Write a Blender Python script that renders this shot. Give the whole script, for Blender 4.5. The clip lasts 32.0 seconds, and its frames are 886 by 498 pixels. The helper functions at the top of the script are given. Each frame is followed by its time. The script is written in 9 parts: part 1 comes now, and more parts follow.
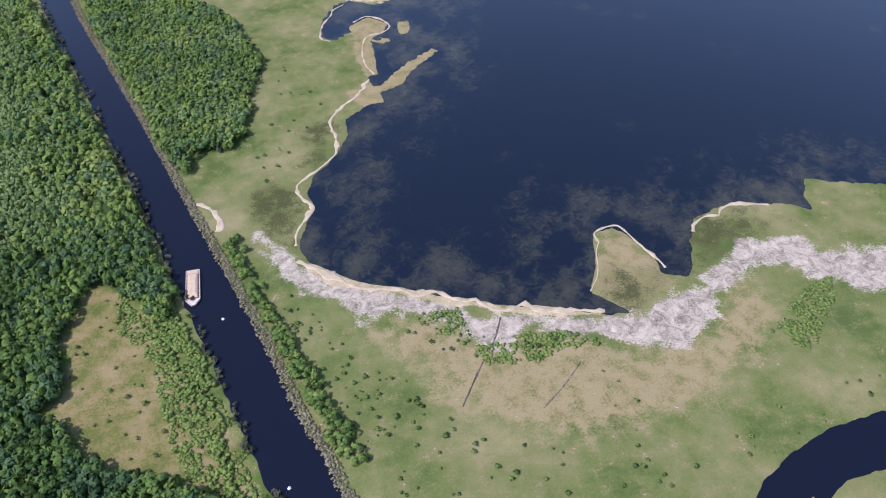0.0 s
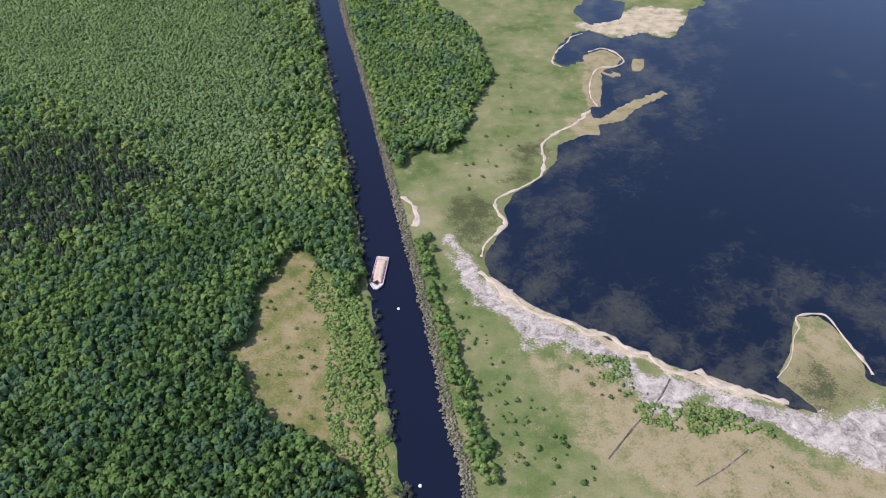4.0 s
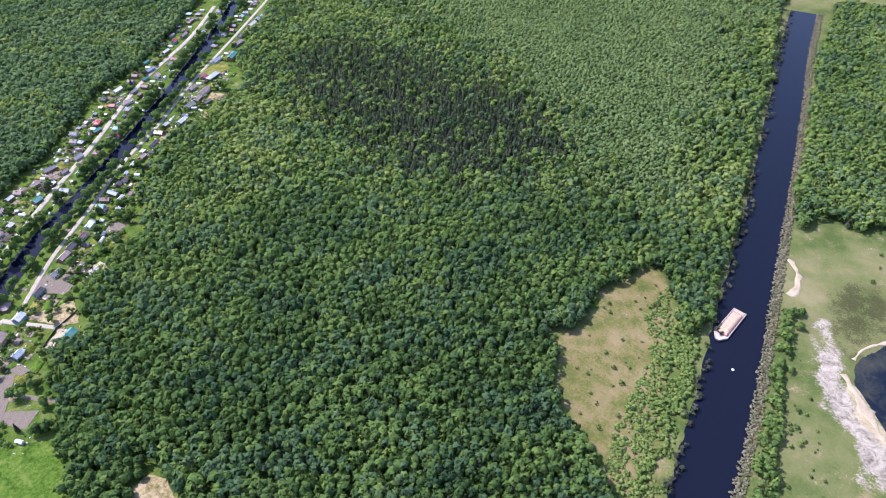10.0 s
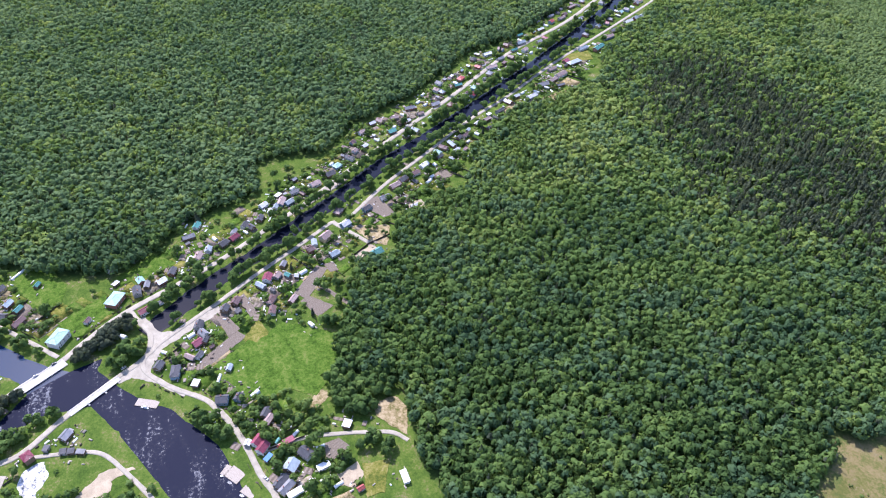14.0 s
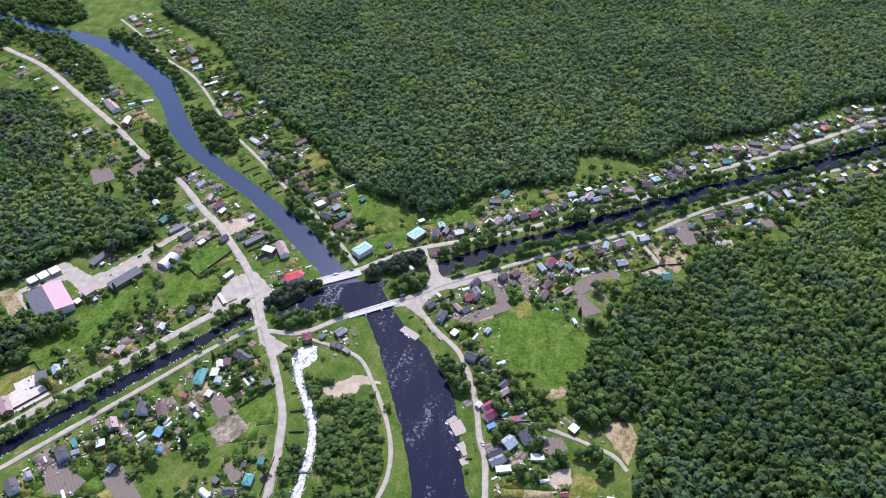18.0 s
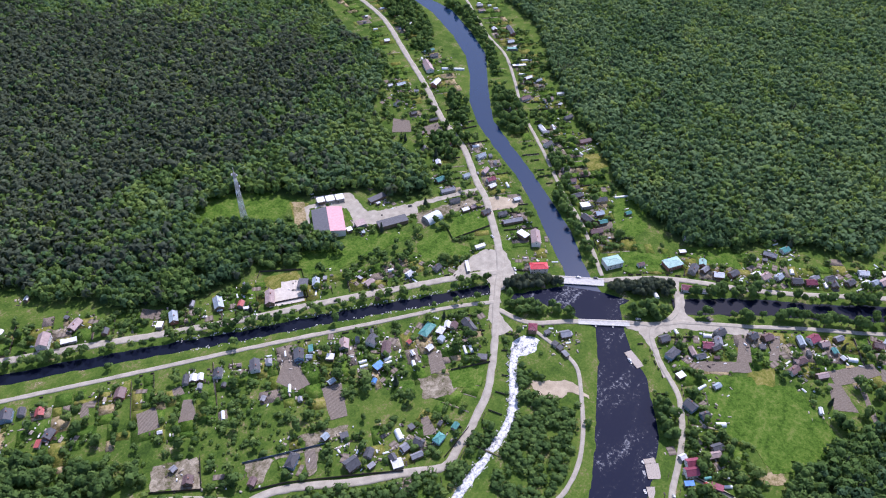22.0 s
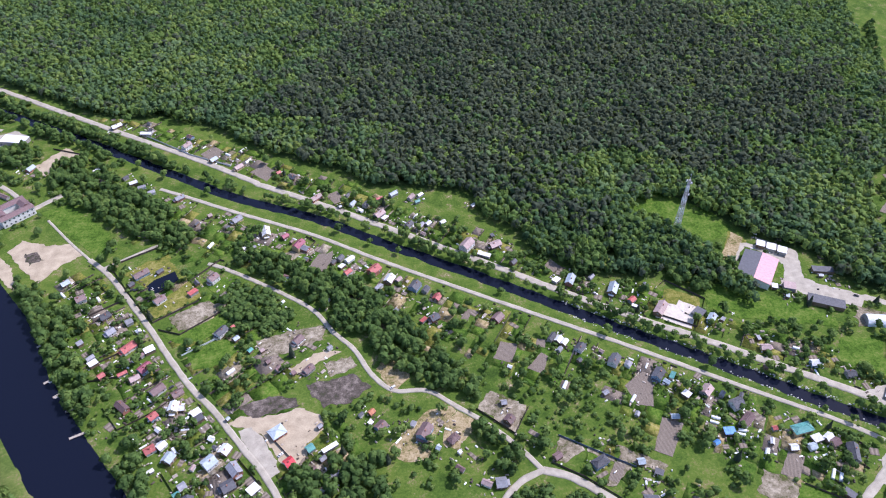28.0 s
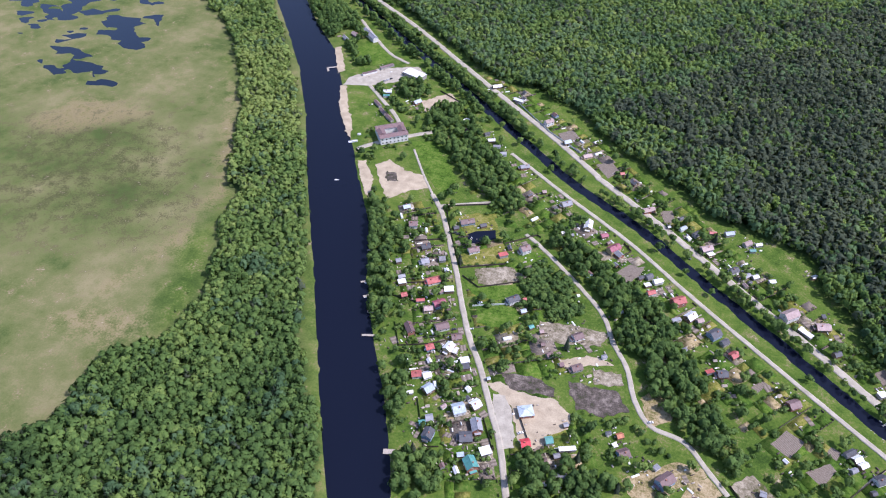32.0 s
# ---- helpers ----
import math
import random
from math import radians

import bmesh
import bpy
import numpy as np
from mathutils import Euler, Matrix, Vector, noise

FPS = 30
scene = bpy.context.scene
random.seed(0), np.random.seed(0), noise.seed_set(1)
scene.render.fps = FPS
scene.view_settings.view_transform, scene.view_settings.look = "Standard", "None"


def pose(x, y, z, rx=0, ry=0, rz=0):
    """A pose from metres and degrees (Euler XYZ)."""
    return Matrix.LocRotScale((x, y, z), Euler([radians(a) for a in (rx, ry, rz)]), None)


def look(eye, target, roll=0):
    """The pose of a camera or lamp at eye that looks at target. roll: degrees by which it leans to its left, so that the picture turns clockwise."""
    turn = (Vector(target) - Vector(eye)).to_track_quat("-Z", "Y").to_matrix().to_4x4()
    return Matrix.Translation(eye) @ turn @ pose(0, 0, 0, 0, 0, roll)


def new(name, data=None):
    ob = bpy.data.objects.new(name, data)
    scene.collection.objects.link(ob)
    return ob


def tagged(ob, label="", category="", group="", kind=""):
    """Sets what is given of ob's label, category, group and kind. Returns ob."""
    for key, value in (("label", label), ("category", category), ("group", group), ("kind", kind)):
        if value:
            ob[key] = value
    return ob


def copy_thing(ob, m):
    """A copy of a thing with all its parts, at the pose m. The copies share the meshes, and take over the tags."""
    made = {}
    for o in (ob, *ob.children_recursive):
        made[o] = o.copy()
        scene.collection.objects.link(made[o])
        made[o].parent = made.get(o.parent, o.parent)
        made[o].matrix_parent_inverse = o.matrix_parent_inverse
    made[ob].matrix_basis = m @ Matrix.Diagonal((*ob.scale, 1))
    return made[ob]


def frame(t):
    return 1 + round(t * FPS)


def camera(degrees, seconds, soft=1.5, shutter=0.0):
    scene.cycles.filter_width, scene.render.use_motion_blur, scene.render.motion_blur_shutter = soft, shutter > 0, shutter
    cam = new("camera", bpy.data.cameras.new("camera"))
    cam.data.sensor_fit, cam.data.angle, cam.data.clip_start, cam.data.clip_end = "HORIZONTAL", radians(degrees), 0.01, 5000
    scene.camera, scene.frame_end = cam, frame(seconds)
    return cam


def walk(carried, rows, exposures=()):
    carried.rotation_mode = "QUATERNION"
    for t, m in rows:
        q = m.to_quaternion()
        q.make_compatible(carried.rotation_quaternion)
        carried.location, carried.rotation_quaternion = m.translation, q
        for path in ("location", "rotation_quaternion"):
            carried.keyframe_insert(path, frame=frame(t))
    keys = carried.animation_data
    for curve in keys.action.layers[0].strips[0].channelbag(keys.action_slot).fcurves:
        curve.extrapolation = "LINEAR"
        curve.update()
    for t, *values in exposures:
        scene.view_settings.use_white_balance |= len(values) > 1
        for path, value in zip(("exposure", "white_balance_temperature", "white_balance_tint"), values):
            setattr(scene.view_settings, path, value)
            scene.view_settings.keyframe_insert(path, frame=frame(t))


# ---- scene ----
# the camera hovers at one spot and pans to its left
EYE_HEIGHT = 455.0
cam = camera(63.45, 32.0, soft=1.1)
TURNS = [  # seconds, tilt, lean, heading
    (0, 47.06, 0.36, -17.59),
    (0.5, 47.97, 0.39, -15.18),
    (1, 48.02, 0.40, -12.84),
    (1.5, 48.07, 0.37, -10.37),
    (2, 48.29, 0.42, -7.89),
    (2.5, 48.32, 0.38, -5.51),
    (3, 48.50, 0.36, -3.04),
    (3.5, 48.78, 0.44, -0.49),
    (5.5, 48.82, 0.32, 10.42),
    (6, 48.82, 0.28, 13.21),
    (6.5, 48.80, 0.26, 16.09),
    (7, 48.81, 0.25, 19.13),
    (7.5, 48.83, 0.18, 22.65),
    (8, 48.88, 0.05, 26.15),
    (8.5, 48.95, -0.09, 29.64),
    (9, 48.97, -0.12, 33.03),
    (9.5, 49.01, -0.05, 36.24),
    (10, 49.00, -0.10, 39.30),
    (10.5, 49.00, -0.16, 42.35),
    (11, 48.99, -0.18, 45.67),
    (11.5, 48.95, -0.23, 49.20),
    (12, 48.96, -0.18, 53.57),
    (12.5, 48.93, -0.19, 57.76),
    (13, 48.92, -0.23, 61.85),
    (13.5, 48.94, -0.21, 65.87),
    (14, 48.92, -0.19, 69.88),
    (14.5, 48.92, -0.17, 73.91),
    (16.5, 48.82, -0.00, 89.46),
    (17, 48.81, -0.04, 93.05),
    (17.5, 48.76, -0.04, 96.58),
    (18, 48.73, 0.08, 99.96),
    (18.5, 48.72, 0.12, 103.18),
    (19, 48.70, 0.22, 106.24),
    (19.5, 48.64, 0.24, 109.45),
    (20, 48.63, 0.25, 112.72),
    (20.5, 48.62, 0.25, 116.00),
    (21, 48.60, 0.21, 119.26),
    (21.5, 48.58, 0.24, 122.72),
    (22, 48.58, 0.18, 126.24),
    (22.5, 48.56, 0.16, 129.67),
    (23, 48.55, 0.19, 132.70),
    (23.5, 48.53, 0.21, 136.12),
    (24, 48.52, 0.18, 139.68),
    (24.5, 48.50, 0.18, 143.28),
    (25, 48.51, 0.24, 146.77),
    (25.5, 48.45, 0.34, 150.21),
    (27.5, 48.40, 0.32, 164.68),
    (28, 48.38, 0.25, 168.83),
    (28.5, 48.37, 0.22, 172.62),
    (29, 48.33, 0.25, 176.27),
    (29.5, 48.31, 0.27, 179.97),
    (30, 48.31, 0.34, 184.10),
    (30.5, 48.28, 0.23, 188.70),
    (31, 48.26, 0.13, 193.64),
    (31.5, 48.24, 0.12, 198.24),
    (32, 48.22, 0.07, 201.58),
]
walk(cam, [(t, pose(0, 0, EYE_HEIGHT, 0, 0, h) @ pose(0, 0, 0, tilt) @ pose(0, 0, 0, 0, 0, lean)) for t, tilt, lean, h in TURNS],
     [(0, 0.6, 5920, 24), (5, 0.68, 5920, 24), (9, 0.92, 5920, 25), (13, 1.0, 5870, 25), (17, 0.62, 5870, 25), (22, 0.42, 5870, 26), (25, 0.42, 5870, 26), (29, 0.62, 5920, 25), (32, 0.62, 5920, 25)])

# ---- light: clear afternoon, sun over the far bank of the river ----
SUN_ELEVATION = radians(52)
SUN_HEADING = Vector((-0.975, -0.22, 0)).normalized()
world = bpy.data.worlds.new("sky")
world.use_nodes = True
scene.world = world
wn = world.node_tree.nodes
sky = wn.new("ShaderNodeTexSky")
sky.sky_type, sky.sun_disc, sky.sun_elevation = "NISHITA", False, SUN_ELEVATION
sky.sun_rotation = math.atan2(SUN_HEADING.x, SUN_HEADING.y)
world.node_tree.links.new(sky.outputs[0], wn["Background"].inputs["Color"])
wn["Background"].inputs["Strength"].default_value = 0.15
sun = new("sun", bpy.data.lights.new("sun", "SUN"))
sun.data.energy, sun.data.angle, sun.data.color = 3.6, radians(0.53), (1.0, 0.965, 0.91)
to_sun = SUN_HEADING * math.cos(SUN_ELEVATION) + Vector((0, 0, math.sin(SUN_ELEVATION)))
sun.matrix_world = look(to_sun * 500, (0, 0, 0))

# the plan: shores, banks and roads, in metres
LAKE_NORTH = [(351, 1321), (339, 1220), (358, 1168), (378, 1135), (340, 1106), (324, 1057), (294, 1003), (272, 1005), (260, 1023), (212, 997), (176, 1024), (154, 1015), (124, 965), (116, 919), (130, 905), (155, 925), (176, 902), (165, 838), (158, 804), (129, 761), (142, 735), (106, 710), (103, 681), (91, 657), (74, 633), (51, 612), (41, 586), (44, 564), (28, 530), (20, 506), (25, 487)]
LAKE_SOUTH = [(43, 468), (58, 452), (78, 439), (103, 427), (123, 418), (96, 432), (119, 415), (150, 399), (180, 381), (209, 373), (238, 357), (262, 346), (279, 344), (256, 376), (274, 404), (292, 446), (314, 448), (326, 425), (331, 396), (326, 379), (346, 368), (359, 378), (378, 413), (395, 435), (429, 446), (460, 443), (502, 428), (517, 412), (522, 436), (543, 459), (581, 441), (623, 424), (801, 365)]
CANAL_LEFT = [(-271, 1193), (-221, 996), (-196, 907), (-157, 759), (-127, 642), (-104, 546), (-89, 481), (-79, 439), (-69, 400), (-56, 343), (-44, 294), (-35, 258), (-37, 264), (-27, 229)]
CANAL_RIGHT = [(32, 210), (11, 249), (3, 286), (-8, 322), (-19, 375), (-33, 436), (-51, 507), (-64, 556), (-88, 651), (-118, 769), (-157, 916), (-188, 1025), (-231, 1202)]
RIVER_LEFT = [(-934, -895), (-906, -837), (-898, -813), (-881, -774), (-877, -735), (-868, -690), (-850, -645), (-803, -572), (-761, -520), (-717, -482), (-662, -445), (-623, -405), (-592, -361), (-558, -309), (-527, -271), (-498, -240), (-473, -213), (-456, -194), (-441, -187), (-406, -218), (-393, -216), (-415, -177), (-413, -155), (-412, -140), (-379, -121), (-348, -106), (-318, -92), (-292, -80), (-257, -67), (-226, -63)]
RIVER_RIGHT = [(-238, -19), (-276, -34), (-303, -40), (-342, -51), (-369, -69), (-388, -82), (-404, -102), (-424, -119), (-433, -125), (-448, -134), (-460, -131), (-454, -156), (-465, -172), (-485, -192), (-514, -220), (-545, -260), (-575, -300), (-611, -352), (-643, -397), (-710, -449), (-782, -500), (-831, -561), (-874, -625), (-893, -690), (-899, -738), (-910, -782), (-925, -825), (-938, -858), (-962, -905)]
CANAL_EAST = [(-475, -96), (-487, -80), (-510, -49), (-528, -22), (-551, 19), (-578, 58), (-606, 105), (-650, 168), (-691, 244), (-764, 364), (-818, 448), (-916, 592), (-980, 675)]
CANAL_WEST = [(-398, -239), (-379, -254), (-345, -281), (-308, -312), (-270, -342), (-230, -373), (-184, -411), (-120, -463), (-46, -521), (16, -571), (100, -624), (149, -664), (213, -716), (265, -760), (371, -843), (515, -959), (585, -1016), (662, -1078), (740, -1140)]
RAPIDS = [(-366, -178), (-356, -181), (-345, -180), (-329, -171), (-311, -159), (-291, -149), (-269, -146), (-249, -145), (-232, -145), (-213, -144), (-204, -142)]
SOUTHRIVER_LEFT = [(689, -975), (588, -854), (498, -739), (433, -642), (373, -540), (322, -457), (279, -388), (244, -330), (214, -280), (187, -237), (167, -206), (157, -189)]
SOUTHRIVER_RIGHT = [(115, -205), (126, -222), (142, -255), (167, -298), (193, -337), (217, -375), (244, -426), (267, -479), (290, -512), (310, -542), (328, -568), (342, -592), (378, -640), (424, -720), (476, -801), (544, -871), (645, -992)]
OXBOW_LEFT = [(277, 166), (290, 176), (323, 189), (363, 198), (414, 199), (449, 195)]
OXBOW_RIGHT = [(408, 152), (378, 158), (346, 159), (326, 151)]
ROAD_NORTH = [(-851, -823), (-821, -763), (-783, -684), (-713, -586), (-658, -510), (-611, -452), (-570, -389), (-527, -342), (-507, -317), (-479, -290), (-453, -266), (-427, -246)]
ROAD_JUNCTION = [(-441, -254), (-407, -236), (-379, -220), (-348, -201), (-324, -188), (-301, -177), (-269, -169), (-246, -166), (-227, -165), (-206, -185), (-182, -206), (-160, -231), (-142, -248), (-124, -257)]
ROAD_FORK = [(-124, -257), (-107, -252), (-95, -243), (-83, -232)]
ROAD_SANDY = [(-124, -257), (-112, -278), (-96, -300), (-74, -323), (-55, -341), (-30, -346), (-15, -364), (-3, -394), (12, -416), (30, -448), (72, -487), (107, -515), (120, -523)]
ROAD_BANK_SOUTH = [(-390, -222), (-358, -253), (-313, -288), (-268, -323), (-222, -359), (-167, -400), (-111, -442), (-39, -497), (21, -546), (100, -599), (147, -632), (175, -651)]
ROAD_BANK_NORTH = [(-421, -244), (-383, -278), (-336, -315), (-289, -352), (-248, -382), (-192, -427), (-144, -468), (-107, -498), (-53, -542), (11, -594), (76, -642), (74, -642), (139, -699), (213, -758), (298, -827), (399, -909), (496, -979), (545, -1019), (622, -1082), (700, -1146)]
ROAD_BRIDGE = [(-422, -232), (-433, -215), (-450, -191), (-466, -164), (-489, -137), (-509, -108), (-536, -48), (-559, -7), (-591, 43), (-637, 121), (-601, 62), (-652, 130), (-701, 198), (-766, 294), (-851, 411), (-916, 534), (-984, 631)]
ROAD_DAM = [(-380, -218), (-383, -189), (-405, -161), (-422, -137), (-436, -116), (-449, -97), (-472, -92), (-492, -101), (-509, -108)]
ROAD_EAST = [(-450, -95), (-464, -79), (-490, -36), (-518, 7), (-544, 51), (-568, 90), (-561, 97), (-610, 156), (-656, 224), (-703, 292), (-741, 361), (-802, 457), (-859, 560), (-936, 695), (-976, 753)]
ROAD_RIVER = [(-447, -99), (-434, -99), (-418, -88), (-405, -76), (-386, -55), (-364, -43), (-340, -34), (-306, -26), (-284, -19), (-240, -14)]
TRACK_ISLAND = [(-378, -181), (-373, -157), (-365, -134), (-346, -119), (-314, -100), (-287, -89), (-262, -86), (-245, -89), (-233, -90)]
ROAD_FAR_BANK = [(-944, -661), (-906, -614), (-835, -534), (-795, -477), (-740, -427), (-678, -376), (-619, -313), (-564, -257), (-531, -218), (-498, -187), (-473, -165)]
ROAD_VILLAGE = [(229, -549), (216, -534), (203, -516), (185, -485), (165, -450), (145, -412), (125, -377), (107, -352), (87, -318), (69, -288), (54, -254), (46, -237)]
ROAD_HOTEL = [(340, -595), (328, -611), (301, -637), (274, -659)]
ROAD_STREET = [(390, -731), (362, -706), (329, -676), (301, -640)]
ROAD_CLUB = [(488, -904), (445, -860), (403, -821), (367, -803)]
ROAD_LANE = [(216, -533), (192, -546), (167, -559)]
PATH_MEADOW = [(279.6, -618), (250.7, -577), (229, -549)]
ROAD_DRIVE = [(-566, 90), (-546, 102), (-524, 115)]
ROAD_FIELD = [(-324, -26), (-326, 6), (-320, 36), (-312, 61), (-307, 73), (-297, 81)]
MILL_POOL = [(-346, -183), (-356, -189), (-369, -185), (-372, -172), (-360, -168), (-349, -173)]
WOOD_MAIN_EDGE = [(-298, 1241), (-204, 905), (-163, 758), (-133, 641), (-110, 545), (-93, 465), (-100, 441), (-126, 481), (-157, 517), (-167, 501), (-186, 456), (-180, 420), (-180, 395), (-201, 378), (-174, 365), (-166, 341), (-146, 317), (-122, 305), (-94, 293), (-71, 264), (-55, 237)]
WOOD_MAIN_VILLAGE = [(-210, 93), (-245, 93), (-282, 84), (-325, 95), (-356, 84), (-372, 55), (-406, 52), (-451, 76), (-497, 97), (-496, 130), (-529, 140), (-558, 178), (-571, 235), (-637, 273), (-694, 338), (-707, 417), (-734, 494), (-794, 527), (-883, 650), (-978, 773), (-1097, 1274), (-972, 1581), (-883, 1360)]
WOOD_CANAL = [(-219, 1261), (-100, 1290), (-55, 1090), (-7, 1028), (10, 957), (32, 872), (4, 778), (-7, 712), (-30, 683), (-58, 682), (-76, 654), (-92, 685), (-110, 771), (-141, 886), (-178, 1027)]
WOOD_NORTH = [(-1237, -786), (-970, -595), (-895, -481), (-855, -450), (-783, -394), (-737, -350), (-696, -310), (-663, -268), (-642, -243), (-611, -217), (-593, -194), (-575, -161), (-557, -112), (-579, -80), (-610, -59), (-622, -23), (-645, 25), (-690, 32), (-704, 77), (-694, 109), (-745, 160), (-774, 232), (-818, 289), (-866, 358), (-884, 414), (-920, 485), (-984, 577), (-1035, 656), (-1317, 781), (-1627, 409), (-1642, -87), (-1579, -541)]
WOOD_WEST_NORTH = [(-826, -957), (-749, -793), (-713, -698), (-683, -599), (-625, -557), (-571, -532), (-542, -486), (-520, -440), (-516, -396), (-476, -371), (-445, -398), (-439, -433), (-398, -469), (-380, -503), (-336, -543), (-291, -521), (-322, -488), (-346, -455), (-349, -432), (-366, -401), (-352, -379), (-326, -407), (-291, -433), (-253, -461), (-225, -458)]
WOOD_WEST_SOUTH = [(-343, -426), (-279, -428), (-222, -443), (-181, -489), (-152, -542), (-140, -586), (-96, -601), (-49, -617), (-13, -645), (39, -685), (81, -717), (128, -765), (191, -801), (251, -811), (326, -866), (445, -962), (576, -1052), (700, -1185), (118, -1586), (-808, -1671), (-596, -1531)]
WOOD_STRIP = [(879, -979), (669, -821), (580, -724), (506, -613), (458, -529), (437, -481), (415, -480), (404, -424), (376, -374), (357, -334), (362, -290), (376, -264), (390, -246), (390, -221), (387, -188), (400, -167), (427, -141), (377, -97), (160, -183), (191, -235), (209, -259), (270, -347), (310, -426), (375, -539), (457, -661), (550, -790), (745, -1032)]
SPRUCE_EAST = [(-758, 602), (-696, 683), (-583, 695), (-450, 688), (-344, 674), (-314, 648), (-334, 580), (-390, 505), (-441, 472), (-509, 494), (-629, 506), (-723, 548)]
SPRUCE_WEST = [(-37, -703), (-93, -641), (-146, -582), (-200, -534), (-143, -609), (-217, -618), (-300, -614), (-351, -614), (-418, -599), (-510, -600), (-658, -683), (-585, -936), (-445, -1158), (-238, -1226), (-108, -1052), (29, -817)]
BOG = [(-156, 515), (-130, 483), (-112, 444), (-92, 410), (-77, 378), (-70, 344), (-56, 318), (-52, 293), (-39, 247), (-55, 237), (-93, 294), (-121, 308), (-145, 321), (-165, 342), (-172, 366), (-200, 377), (-175, 391), (-176, 419), (-183, 449), (-167, 501)]
MUD = [(-15, 540), (-2, 519), (17, 485), (47, 454), (73, 435), (100, 419), (134, 396), (168, 376), (204, 363), (249, 347), (281, 337), (318, 354), (347, 356), (395, 375), (419, 393), (470, 385), (500, 359), (545, 345), (606, 318), (565, 278), (505, 300), (455, 334), (455, 349), (408, 367), (378, 350), (346, 318), (314, 302), (275, 307), (247, 322), (214, 339), (182, 358), (154, 338), (136, 356), (133, 377), (108, 394), (86, 404), (55, 397), (43, 435), (18, 446), (0, 477), (-6, 506)]
SAND_SHORE = [(13, 491), (31, 479), (53, 457), (71, 444), (94, 434), (120, 418), (151, 402), (181, 382), (203, 380), (226, 365), (256, 355), (255, 348), (221, 355), (191, 368), (164, 378), (143, 393), (117, 407), (91, 424), (64, 436), (42, 453), (25, 470)]
TAN_A = [(462, -271), (447, -284), (399, -289), (391, -282), (420, -261), (446, -263)]
TAN_B = [(561, -681), (465, -550), (437, -481), (435, -412), (439, -349), (448, -306), (425, -398), (457, -506)]
TAN_C = [(730, -503), (719, -557), (655, -582), (611, -571), (640, -526), (686, -494)]
TAN_D = [(60, 385), (95, 330), (128, 275), (190, 245), (290, 250), (360, 282), (400, 320), (380, 345), (330, 300), (270, 300), (215, 335), (150, 345), (100, 385)]
TAN_E = [(291, 441), (319, 446), (327, 422), (332, 398), (321, 375), (335, 363), (283, 351), (257, 376)]
POOL_FIELD = [(1120, -800), (1072, -960), (800, -940), (715, -760), (650, -590), (760, -560), (900, -620)]
MARSH = [(-16, 597), (17, 611), (31, 599), (30, 577), (36, 556), (21, 531), (15, 507), (-9, 525), (-14, 558)]
MARSH_INLET = [(55, 710), (86, 713), (83, 657), (57, 628), (39, 631), (55, 674)]
MARSH_EAST = [(389, 434), (402, 440), (426, 437), (448, 430), (469, 418), (455, 396), (422, 395), (390, 381), (365, 372), (355, 376)]
MARSH_ISLE = [(288, 392), (314, 377), (318, 368), (295, 343), (266, 349), (266, 370)]
MARSH_SOUTH = [(757, -513), (600, -590), (520, -540), (430, -440), (460, -375), (593, -331), (700, -380)]
MARSH_RIM = [(430, -398), (420, -439), (524, -630), (607, -730), (566, -690), (468, -560), (400, -428), (362, -313), (370, -256), (395, -330)]
SPIT_POOL = [(157, 1093), (192, 1151), (248, 1132), (226, 1066), (177, 1045)]
SAND_SPIT = [(141, 1037), (186, 1025), (217, 997), (266, 1015), (282, 995), (320, 1040), (332, 1110), (257, 1119), (203, 1067)]

# low islands and spits in the lake
ISLES = [
    [(153, 762), (187, 799), (214, 822), (252, 847), (257, 837), (231, 815), (208, 795), (190, 768), (162, 757)],
    [(157, 941), (190, 963), (213, 934), (200, 910), (180, 899), (175, 860), (166, 798), (151, 800), (150, 863), (159, 907)],
    [(223, 933), (242, 937), (240, 912), (224, 888), (220, 909)],
    [(184, 888), (202, 896), (204, 884), (189, 876)],
    [(121, 762), (152, 790), (158, 758), (158, 734), (129, 732)],
]


# ---- small tools ----
rng = np.random.default_rng(7)


def part(name, bm, material, parent=None, label=""):
    """One bmesh as one mesh object, under a thing or a part."""
    me = bpy.data.meshes.new(name)
    bm.to_mesh(me)
    bm.free()
    me.materials.append(material)
    ob = new(name, me)
    if parent:
        ob.parent = parent
    return tagged(ob, label)


def mesh_from(name, verts, faces, material, attrs=()):
    """A mesh object from arrays; all faces have the same number of corners."""
    verts, faces = np.asarray(verts, np.float32), np.asarray(faces, np.int32)
    me = bpy.data.meshes.new(name)
    n, k = faces.shape
    me.vertices.add(len(verts))
    me.vertices.foreach_set("co", verts.ravel())
    me.loops.add(n * k)
    me.loops.foreach_set("vertex_index", faces.ravel())
    me.polygons.add(n)
    me.polygons.foreach_set("loop_start", np.arange(0, n * k, k, dtype=np.int32))
    me.polygons.foreach_set("loop_total", np.full(n, k, dtype=np.int32))
    me.update(calc_edges=True)
    for key, values in attrs:
        if key == "bulge":
            me.attributes.new(key, "FLOAT_VECTOR", "POINT").data.foreach_set("vector", values.astype(np.float32).ravel())
        elif values.ndim == 1:
            me.attributes.new(key, "FLOAT", "POINT").data.foreach_set("value", values.astype(np.float32))
        else:
            me.attributes.new(key, "FLOAT_COLOR", "POINT").data.foreach_set("color", values.astype(np.float32).ravel())
    me.materials.append(material)
    return new(name, me)


